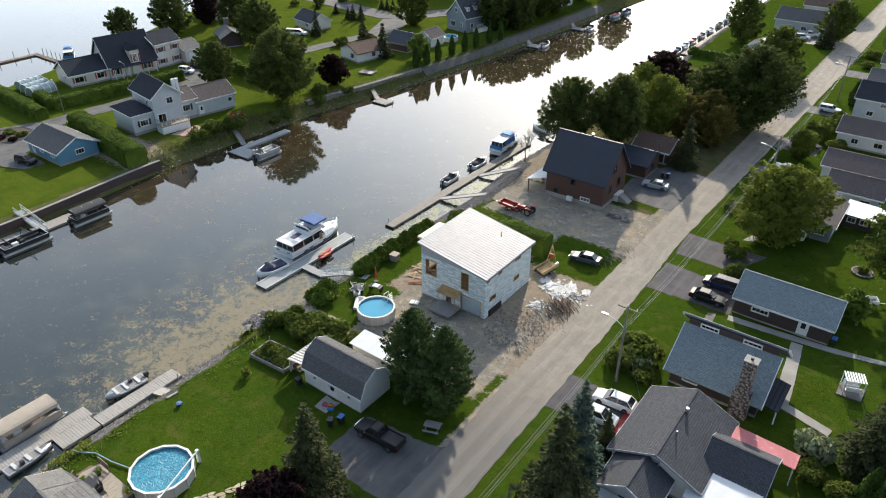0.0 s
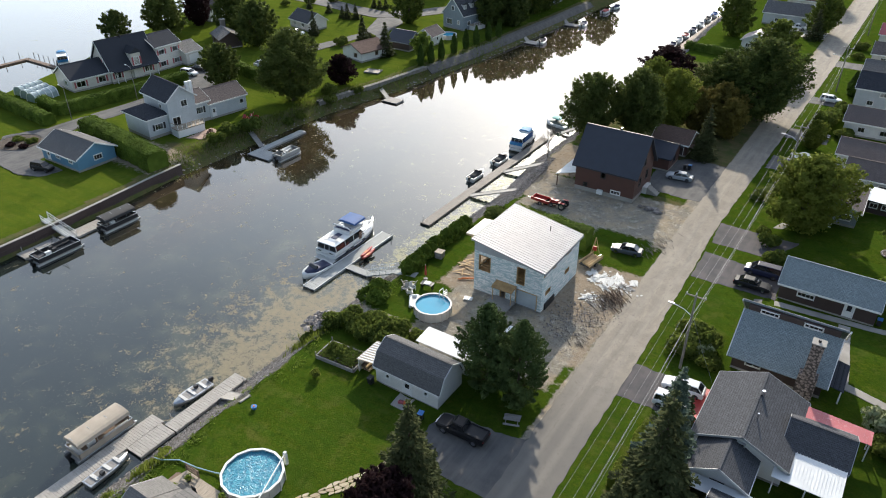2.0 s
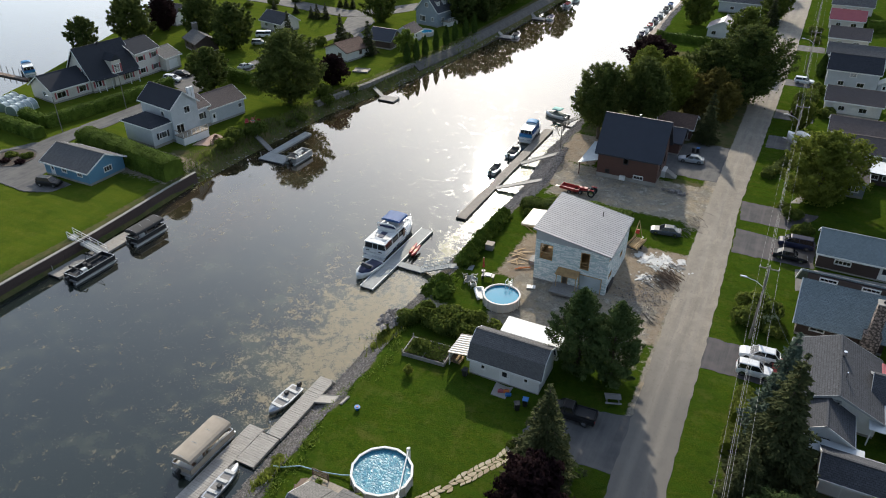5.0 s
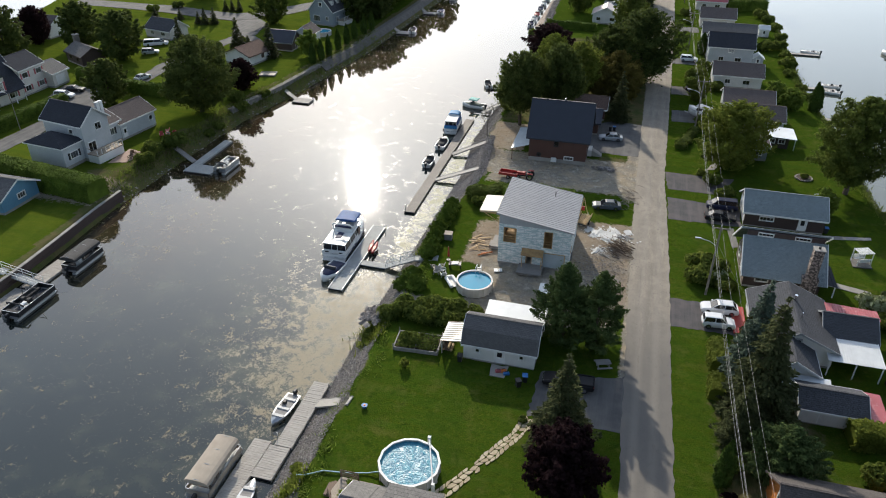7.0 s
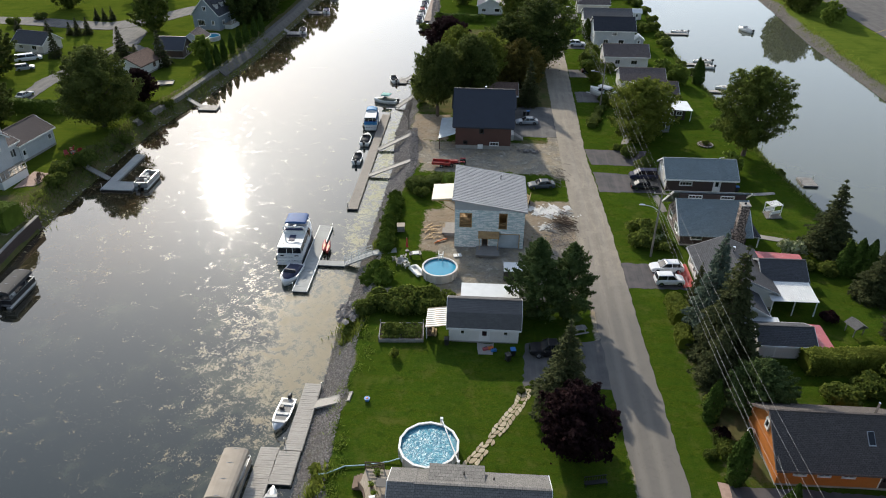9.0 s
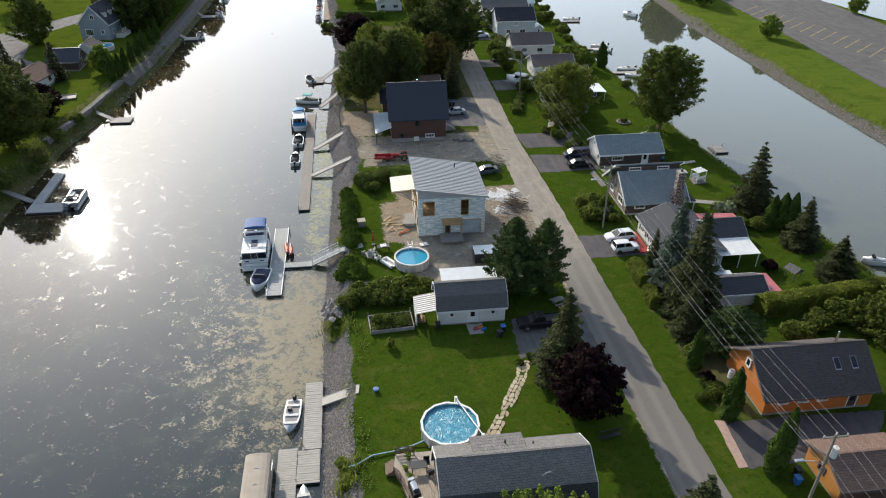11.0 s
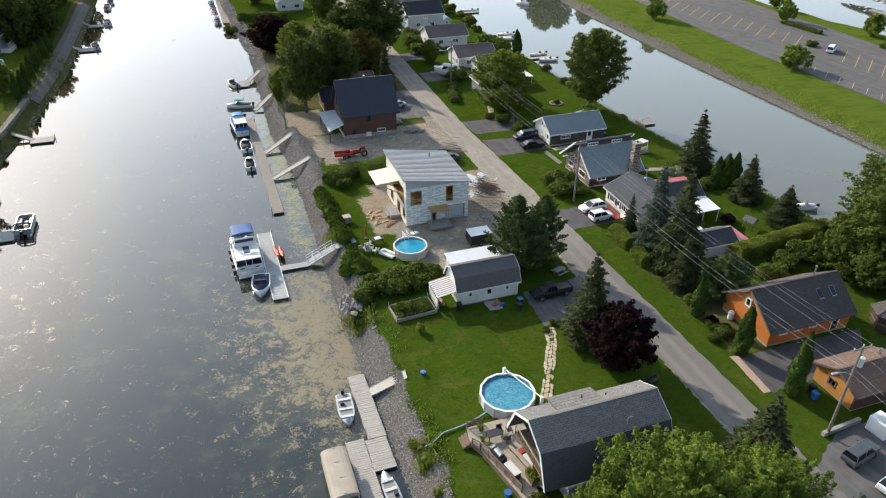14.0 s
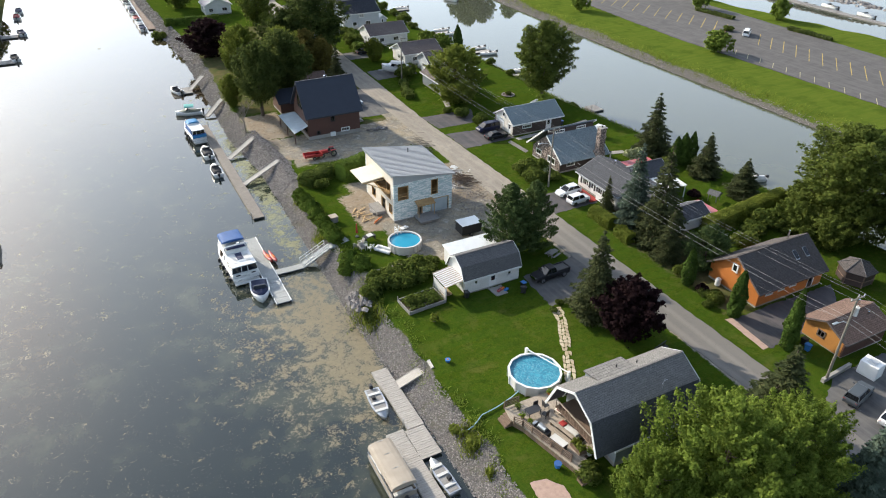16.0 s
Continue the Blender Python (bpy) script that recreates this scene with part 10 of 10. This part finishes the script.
    part("tub", tube(bmesh.new(), (0, 0, 0), (0, 0, 0.5), 0.3, 0.38, 12), "blue", bt_)
    part("lid", tube(bmesh.new(), (0, 0, 0.5), (0, 0, 0.55), 0.4, 0.4, 12), "canvas_blue", bt_)


house_deck()


# ---- yard things ----
def chair_like(x, y, rz, material, label, name="garden_chair", z=0.0, group="garden chairs"):
    c = thing(name, x, y, z, rz, label, "chair", group)
    part("seat", slab(bmesh.new(), [(-0.33, -0.3, 0.42), (0.33, -0.3, 0.42), (0.33, 0.3, 0.32), (-0.33, 0.3, 0.32)], 0.06), material, c)
    part("backrest", slab(bmesh.new(), [(-0.33, 0.26, 0.34), (0.33, 0.26, 0.34), (0.3, 0.55, 1.05), (-0.3, 0.55, 1.05)], 0.06), material, c)
    for sx in (-0.36, 0.36):
        part("arm", boxes((sx - 0.06, sx + 0.06, -0.35, 0.4, 0.58, 0.63)), material, c)
        for sy in (-0.3, 0.3):
            part("leg", boxes((sx - 0.04, sx + 0.04, sy - 0.04, sy + 0.04, 0, 0.58)), material, c)
    return c


for i, (x, y) in enumerate(((-58.3, 57.6), (-57.6, 58.3), (-58.9, 58.6), (-57.2, 57.2), (-58.0, 59.0))):
    chair_like(x, y, 70 * i, "offwhite" if i % 2 else "dock_old", "weathered pale garden chair in a circle")
for i, (x, y) in enumerate(((-125.6, 91.0), (-124.2, 91.4), (-124.0, 93.0), (-125.8, 93.2))):
    chair_like(x, y, 90 * i + 40, "red", "bright red garden chair across the canal", group="red chairs")
for i, (x, y) in enumerate(((-125.0, 80.0), (-124.2, 81.4), (-126.0, 82.0))):
    chair_like(x, y, 110 * i, "deck_brown", "brown wooden chair on a terrace", group="terrace chairs")

fp = thing("fire_pit", -124.9, 92.1, 0, 0, "small teal fire bowl between red chairs", "fire pit")
part("bowl", tube(bmesh.new(), (0, 0, 0), (0, 0, 0.4), 0.3, 0.5, 12), painted("teal_paint", (0.05, 0.3, 0.3), 0.5), fp)
part("rim", tube(bmesh.new(), (0, 0, 0.4), (0, 0, 0.44), 0.54, 0.54, 12), "black", fp)


def picnic_table(x, y, rz, material, label):
    t = thing("picnic_table", x, y, 0, rz, label, "table", "picnic tables")
    for i in range(4):
        part("top_board", boxes((-0.9, 0.9, -0.4 + i * 0.2, -0.22 + i * 0.2, 0.72, 0.76)), material, t)
    for sy in (-0.75, 0.75):
        part("bench_board", boxes((-0.9, 0.9, sy - 0.13, sy + 0.13, 0.42, 0.46)), material, t)
    for sx in (-0.65, 0.65):
        part("leg_frame", boxes((sx - 0.04, sx + 0.04, -0.8, 0.8, 0.36, 0.42), (sx - 0.04, sx + 0.04, -0.35, -0.25, 0, 0.72), (sx - 0.04, sx + 0.04, 0.25, 0.35, 0, 0.72)), material, t)


picnic_table(-33.8, 43.6, 20, "dock_grey", "weathered picnic table under a pine")
bn = thing("iron_bench", -34.6, 19.6, 0, 12, "dark iron garden bench with slatted back", "bench")
for i in range(9):
    part("slat", boxes((-1.1 + i * 0.26, -1.04 + i * 0.26, 0.2, 0.26, 0.4, 1.0)), "black", bn)
part("seat", boxes((-1.15, 1.15, -0.25, 0.25, 0.4, 0.46)), "black", bn)
part("top_rail", boxes((-1.15, 1.15, 0.18, 0.28, 1.0, 1.06)), "black", bn)
for sx in (-1.05, 1.05):
    for sy in (-0.2, 0.2):
        part("leg", boxes((sx - 0.03, sx + 0.03, sy - 0.03, sy + 0.03, 0, 0.4)), "black", bn)


def bin_(x, y, rz, body, lid, label):
    b = thing("wheelie_bin", x, y, 0.04, rz, label, "bin", "wheelie bins")
    part("body", frustum((-0.22, 0.22, -0.25, 0.25), (-0.29, 0.29, -0.34, 0.34), 0.1, 0.98), body, b)
    part("lid", bevelled(boxes((-0.32, 0.32, -0.38, 0.38, 0.98, 1.06)), 0.02), lid, b)
    for sx in (-0.26, 0.26):
        part("wheel", tube(bmesh.new(), (sx - 0.03, 0.28, 0.1), (sx + 0.03, 0.28, 0.1), 0.1), "rubber", b)


bin_(-42.3, 38.5, 10, "black", "blue", "dark wheelie bin with a blue lid")
bin_(-42.9, 37.5, 30, "black", "black", "dark wheelie bin by the shed")
bin_(-2.6, 85.0, 0, "black", "blue", "bin with a blue lid by the garage")
bin_(-18.4, 11.6, 0, "blue", "blue", "blue recycling bin beside the ochre garage")
bin_(-17.8, 12.6, 0, "black", "black", "dark wheelie bin beside the ochre garage")
bin_(-38.2, 118.6, 0, "black", "black", "dark wheelie bin by the brown house")
bin_(-37.4, 118.9, 0, "black", "blue", "bin with a blue lid by the brown house")
bin_(-50.4, 40.0, 0, "black", "black", "dark bin beside the white shed")
bw = thing("plastic_tub", -58.7, 29.7, 0, 0, "small bright blue tub lying on the lawn", "tub")
part("tub", tube(bmesh.new(), (0, 0, 0), (0, 0, 0.35), 0.24, 0.34, 12), "blue", bw)
part("ball", tube(bmesh.new(), (0, 0, 0.3), (0, 0, 0.42), 0.12, 0.1, 8), "orange", bw)
for x, y, m in ((-45.0, 39.6, "orange"), (-44.6, 39.2, "blue"), (-45.6, 39.4, "trim_red")):
    tb = thing("toy_box", x, y, 0, 20, "bright plastic toy beside the shed door", "toy", "toys")
    part("body", bevelled(boxes((-0.35, 0.35, -0.2, 0.2, 0, 0.35)), 0.06), m, tb)
    part("handle", pipe([(-0.2, 0, 0.35), (-0.1, 0, 0.5), (0.1, 0, 0.5), (0.2, 0, 0.35)], 0.03), "black", tb)
sheet("step_slab", [(-46.6, 38.6), (-44.6, 38.6), (-44.6, 40.6), (-46.6, 40.6)], 0.05, "concrete", "worn slab in front of the shed door", "slab")
hb = thing("hay_bales", -52.4, 41.9, 0, 0, "firewood and dark clutter under a lean-to", "firewood")
for i in range(7):
    part("log_round", tube(bmesh.new(), (-0.5 + 0.32 * (i % 4), -0.4, 0.2 + 0.34 * (i // 4)), (-0.5 + 0.32 * (i % 4), 0.9, 0.2 + 0.34 * (i // 4)), 0.17), "deck_brown" if i % 3 else "raw_wood", hb)

# the raised vegetable beds
vb = thing("vegetable_bed", -56.2, 41.8, 0, 4, "weathered wooden vegetable bed with leafy plants", "garden bed")
for a in ((-2.8, 2.8, -1.7, -1.58), (-2.8, 2.8, 1.58, 1.7), (-2.8, -2.68, -1.58, 1.58), (2.68, 2.8, -1.58, 1.58), (-0.2, -0.1, -1.58, 1.58)):
    part("board", boxes((*a, 0, 0.5)), "dock_grey", vb)
part("soil", boxes((-2.68, 2.68, -1.58, 1.58, 0, 0.3)), "soil", vb)
for i in range(9):
    part("net_cord", boxes((0.1 + i * 0.31, 0.125 + i * 0.31, -1.58, 1.58, 0.86, 0.885)), "cedar", vb)
for i in range(7):
    part("net_cord", boxes((0.1, 2.66, -1.5 + i * 0.5, -1.475 + i * 0.5, 0.87, 0.895)), "cedar", vb)
rng = np.random.default_rng(8)
me = quad_mesh("foliage", leaf_quads(np.stack([rng.uniform(-2.5, 2.5, 900), rng.uniform(-1.5, 1.5, 900), rng.uniform(0.38, 0.75, 900)], 1), np.tile([0, 0, 1.0], (900, 1)), 0.14, rng))
me.materials.append(M["leaf_mid"])
ob = tagged(new("foliage", me), kind="stuff")
ob.parent = vb
for x, y in ((-2.75, -1.65), (2.75, -1.65), (2.75, 1.65), (-2.75, 1.65)):
    part("post", boxes((x - 0.05, x + 0.05, y - 0.05, y + 0.05, 0, 1.0)), "dock_grey", vb)

# by the second pool
bx = thing("storage_box", -59.2, 67.6, 0, 5, "small grey storage box with a pale lid", "storage box")
part("body", boxes((-0.55, 0.55, -0.55, 0.55, 0, 0.95)), "dock_grey", bx)
part("lid", boxes((-0.62, 0.62, -0.62, 0.62, 0.95, 1.05)), "tan_canvas", bx)
um = thing("closed_parasol", -57.6, 61.6, 0, 0, "closed red parasol standing upright", "parasol")
part("pole", tube(bmesh.new(), (0, 0, 0), (0, 0, 2.4), 0.03), "steel", um)
part("cloth", tube(bmesh.new(), (0, 0, 0.7), (0, 0, 2.3), 0.2, 0.06, 8), "red", um)
part("base", tube(bmesh.new(), (0, 0, 0), (0, 0, 0.1), 0.3, 0.3, 12), "black", um)
gr = thing("patio_set", -56.2, 60.0, 0, 10, "dark garden table with grey cushions", "table")
part("tabletop", boxes((-0.9, 0.9, -0.5, 0.5, 0.62, 0.68)), "black", gr)
part("cover", boxes((-0.4, 0.5, -0.4, 0.4, 0.68, 0.8)), "offwhite", gr)
for sx in (-0.8, 0.8):
    part("leg", boxes((sx - 0.05, sx + 0.05, -0.4, 0.4, 0, 0.62)), "black", gr)
kb = thing("inflatable_boat", -55.6, 56.0, 0.0, 35, "small white inflatable boat beside the pool", "inflatable boat")
part("tube_side", tube(bmesh.new(), (-0.5, -1.3, 0.25), (-0.5, 1.2, 0.25), 0.24, 0.24, 10), "white", kb)
part("tube_side", tube(bmesh.new(), (0.5, -1.3, 0.25), (0.5, 1.2, 0.25), 0.24, 0.24, 10), "white", kb)
part("tube_end", tube(bmesh.new(), (-0.5, 1.2, 0.25), (0.5, 1.2, 0.25), 0.24, 0.24, 10), "white", kb)
part("floor", boxes((-0.5, 0.5, -1.2, 1.2, 0.1, 0.16)), "offwhite", kb)
wd = random.Random(7)
for i in range(9):
    x, y = -53.6 + wd.uniform(-1.6, 1.4), 67.6 + wd.uniform(-2.2, 2.4)
    p = link_mesh("lumber", boxes((-1.0, 1.0, -0.08, 0.08, 0, 0.06)), "raw_wood")
    p.matrix_world = pose(x, y, 0.065 * (i % 3), 0, 0, wd.uniform(0, 180))
    tagged(p, "loose board of fresh lumber on bare earth", "lumber", "loose boards")
for x, y, r in ((-53.0, 64.6, 40), (-52.6, 65.0, 30)):
    p = link_mesh("plastic_pipe", pipe([(-0.9, 0, 0.1), (0.9, 0, 0.1)], 0.09, 8), "orange")
    p.matrix_world = pose(x, y, 0, 0, 0, r)
    tagged(p, "orange plastic drain pipe on the ground", "pipe", "orange pipes")
pn = thing("foam_panel", -50.0, 60.8, 0.0, 15, "white foam panel lying on the ground", "panel")
part("panel", boxes((-0.6, 0.6, -0.4, 0.4, 0, 0.12)), "white", pn)
part("strap", boxes((-0.05, 0.05, -0.41, 0.41, 0.12, 0.13)), "black", pn)

# plastic sheeting and torn brushwood beside the new house
def crumpled(x, y, rx, ry, h, seed, material, label):
    rng = np.random.default_rng(seed)
    n = 26
    verts, faces = [], []
    for i in range(n):
        for j in range(n):
            u, v = i / (n - 1) * 2 - 1, j / (n - 1) * 2 - 1
            g = math.atan2(v, u)
            k = 1 + 0.9 * noise.noise((math.cos(g) * 1.6 + seed * 3, math.sin(g) * 1.6, 5)) + 0.35 * noise.noise((math.cos(g) * 5, math.sin(g) * 5 + seed, 9))
            d = max(abs(u), abs(v)) / max(1e-6, math.hypot(u, v)) if (u or v) else 1
            verts.append((u * rx * d * k, v * ry * d * k, 0.04 + h * abs(noise.noise((u * 3 + seed, v * 3, 0))) * (1 - max(abs(u), abs(v)) ** 3) + rng.uniform(0, 0.03)))
    for i in range(n - 1):
        for j in range(n - 1):
            faces.append((i * n + j, (i + 1) * n + j, (i + 1) * n + j + 1, i * n + j + 1))
    ob = raw_mesh("plastic_sheet", verts, faces, material)
    ob.matrix_world = pose(x, y, 0.02, 0, 0, seed * 20)
    sol = ob.modifiers.new("thickness", "SOLIDIFY")
    sol.thickness = 0.02
    return tagged(ob, label, "plastic sheet", "plastic sheets")


for i, (x, y, rx, ry, h) in enumerate(((-37.2, 75.4, 1.5, 0.8, 0.2), (-34.6, 76.4, 1.5, 0.7, 0.16), (-35.6, 73.6, 1.1, 0.6, 0.22), (-33.0, 75.2, 1.1, 0.6, 0.12), (-36.4, 70.4, 1.1, 0.6, 0.18), (-38.6, 76.2, 1.0, 0.6, 0.12), (-32.4, 76.9, 1.0, 0.5, 0.08), (-35.6, 69.0, 0.8, 0.4, 0.1))):
    crumpled(x, y, rx, ry, h, 3 + 2 * i, "concrete" if i % 4 == 3 else "offwhite", "torn white plastic sheeting on bare earth")


def crumbs(x, y, rx, ry, n, size, turn, material, label, seed):
    """Broken flat bits of foam strewn over the ground, thickest in the middle."""
    rng = np.random.default_rng(seed)
    out = []
    for i in range(n):
        u, v = rng.normal(0, rx * 0.5), rng.normal(0, ry * 0.5)
        c, sn = math.cos(math.radians(turn)), math.sin(math.radians(turn))
        s_ = rock_shape(rng, size * rng.uniform(0.4, 1.3)) * np.array([1, 1, 0.5]) + np.array([x + u * c - v * sn, y + u * sn + v * c, 0.05])
        out.append(s_)
    verts = np.concatenate(out).tolist()
    faces = [tuple(q + 10 * i for q in f) for i in range(n) for f in HULL]
    tagged(raw_mesh("foam_crumbs", verts, faces, material), label, "rubble", kind="stuff")


crumbs(-35.4, 75.4, 3.2, 1.5, 420, 0.15, -8, "offwhite", "crumbled white foam strewn over bare earth", 41)
crumbs(-36.0, 70.4, 2.0, 1.4, 90, 0.13, 20, "offwhite", "crumbled white foam strewn over bare earth", 42)
crumbs(-35.0, 64.5, 3.4, 7.0, 420, 0.12, 0, "twig", "clods and chips on churned earth", 43)


def brush(x, y, rx, ry, n, seed, material, label, long=(0.5, 1.7), heading=2.3):
    rng = random.Random(seed)
    bm = bmesh.new()
    for i in range(n):
        p = Vector((rng.gauss(0, rx), rng.gauss(0, ry), 0.05))
        a = rng.gauss(heading, 0.24)
        L = rng.uniform(*long)
        q = p + Vector((math.cos(a) * L, math.sin(a) * L, rng.uniform(0.0, 0.35)))
        p.z += rng.uniform(0, 0.3)
        tube(bm, p - (q - p) * 0.5, q - (q - p) * 0.5, rng.uniform(0.025, 0.075), 0.02, 4)
    ob = link_mesh("brushwood", bm, material)
    ob.matrix_world = pose(x, y, 0.05)
    tagged(ob, label, "brushwood", kind="stuff")


brush(-33.6, 71.8, 0.8, 1.3, 110, 3, "stick", "heap of torn brown branches beside the road", (0.8, 2.8), 2.36)
brush(-34.4, 69.6, 1.0, 1.2, 40, 13, "twig", "pale broken branches beside the heap", (0.6, 1.8), 2.6)
brush(-33.0, 65.6, 0.7, 1.6, 14, 4, "twig", "scattered broken branches on bare earth")
brush(-33.4, 60.4, 0.9, 0.7, 18, 5, "twig", "scattered pale sticks on bare earth")
brush(-33.2, 88.6, 0.7, 1.6, 60, 6, "twig", "bundle of sticks beside the gravel yard")
rock_pile(-36.5, 64.0, 3.2, 4.5, 0.02, 160, 0.13, "small stones and rubble on bare earth", 15)
tr = thing("survey_tripod", -40.0, 80.4, 0, 0, "timber tripod with a red electrical box", "tripod")
for a in (0, 120, 240):
    part("leg", tube(bmesh.new(), (1.0 * math.cos(math.radians(a)), 1.0 * math.sin(math.radians(a)), 0), (0, 0, 3.4), 0.05), "raw_wood", tr)
part("box", boxes((-0.3, 0.3, -0.18, 0.0, 1.2, 1.9)), "red", tr)

# east gardens
sg = thing("garden_swing", 0.9, 77.2, 0.03, 20, "white garden swing with a slatted roof", "garden swing")
for i in range(8):
    part("roof_slat", boxes((-1.05 + i * 0.28, -0.87 + i * 0.28, -0.9, 0.9, 1.95, 2.0)), "white", sg)
for sx in (-1, 1):
    for sy in (-0.8, 0.8):
        part("post", boxes((sx * 1.0 - 0.05, sx * 1.0 + 0.05, sy - 0.05, sy + 0.05, 0, 1.95)), "white", sg)
for sy in (-0.55, 0.55):
    part("seat", boxes((-0.8, 0.8, sy - 0.22, sy + 0.22, 0.45, 0.52)), "white", sg)
    part("backrest", boxes((-0.8, 0.8, sy * 1.45 - 0.03, sy * 1.45 + 0.03, 0.52, 1.05)), "white", sg)
pl = thing("flower_ring", -2.8, 105.6, 0, 0, "round stone-edged flower bed with a dark shrub", "flower bed")
for i in range(16):
    a = i * 2 * math.pi / 16
    part("edging_stone", bevelled(boxes((-0.22, 0.22, -0.14, 0.14, 0, 0.18)), 0.04), "rock", pl).matrix_local = pose(1.4 * math.cos(a), 1.4 * math.sin(a), 0, 0, 0, math.degrees(a) + 90)
part("soil", tube(bmesh.new(), (0, 0, 0), (0, 0, 0.12), 1.35, 1.3, 18), "soil", pl)
put(S1, -2.8, 105.6, 0, 0.5, 0.5, 0.1)
for x, y, r in ((1.0, 46.0, 20), (10.0, 62.0, 60)):
    s = thing("small_shelter", x, y, 0, r, "little grey roofed wooden shelter in a garden", "shelter", "shelters")
    for sx in (-0.7, 0.7):
        for sy in (-0.7, 0.7):
            part("post", boxes((sx - 0.05, sx + 0.05, sy - 0.05, sy + 0.05, 0, 1.3)), "dock_grey", s)
    part("roof", prism(bmesh.new(), [(-1.0, 1.3), (1.0, 1.3), (0, 1.9)], "y", -1.0, 1.0), "shingle_grey_y", s)
wt = thing("white_container", -15.4, 5.4, 0.04, 8, "white plastic tank container on the yard", "tank")
part("tank", bevelled(boxes((-0.9, 0.9, -1.1, 1.1, 0, 1.9)), 0.08), "white", wt)
part("lid", boxes((-0.5, 0.5, -0.5, 0.5, 1.9, 1.98)), "offwhite", wt)
rt = thing("retaining_wall", -20.6, 7.0, 0, 4, "low grey concrete retaining wall", "wall")
for i in range(6):
    part("concrete_block", boxes((-1.0 + i * 0.9, -0.12 + i * 0.9, -0.2, 0.2, 0, 0.55)), "concrete", rt)
# across the canal: greenhouse domes, terrace and planting
for i, (x, y) in enumerate(((-181.6, 75.4), (-178.2, 75.0), (-174.9, 74.6))):
    g = thing("greenhouse_tunnel", x, y, 0, 8, "small white plastic tunnel greenhouse", "greenhouse", "greenhouse tunnels")
    part("cover", arch(-1.6, 1.6, -2.9, 2.9, 0.0, 2.1, 10), "tunnel_film", g)
    for yy in (-2.92, -1.45, 0, 1.45, 2.92):
        part("hoop", pipe([(1.63 * -math.cos(math.pi * k / 10), yy, 2.14 * math.sin(math.pi * k / 10) ** 0.55) for k in range(11)], 0.1, 5), "white", g)
sheet("terrace", [(-128.0, 77.2), (-124.8, 78.4), (-123.6, 83.2), (-128.0, 83.8)], 0.06, "brick_path", "paved terrace below the grey house", "terrace")
for i, (x, y) in enumerate(((-150.5, 56.0), (-152.0, 58.5), (-153.5, 55.0), (-155, 57.5))):
    put(S1 if i % 2 else S4, x, y, 50 * i, 0.8, 0.6)
bl = thing("garden_bed", -154.0, 57.0, 0, 0, "planted oval bed with red and green shrubs", "garden bed")
part("soil", tube(bmesh.new(), (0, 0, -0.1), (0, 0, 0.08), 4.2, 4.0, 20), "soil", bl)
part("edging", loft([[(4.25 * math.cos(a), 4.25 * math.sin(a), z) for a in [k * math.pi / 10 for k in range(20)]] for z in (0.0, 0.14)], True, False), "rock", bl)
fr = thing("playframe", -123.7, 133.4, 0, 14, "grey wooden sand box by the far bank", "sand box")
for a in ((-2.0, 2.0, -1.5, -1.4), (-2.0, 2.0, 1.4, 1.5), (-2.0, -1.9, -1.4, 1.4), (1.9, 2.0, -1.4, 1.4)):
    part("board", boxes((*a, 0, 0.3)), "dock_grey", fr)
part("sand", boxes((-1.9, 1.9, -1.4, 1.4, 0, 0.12)), "deck_worn", fr)
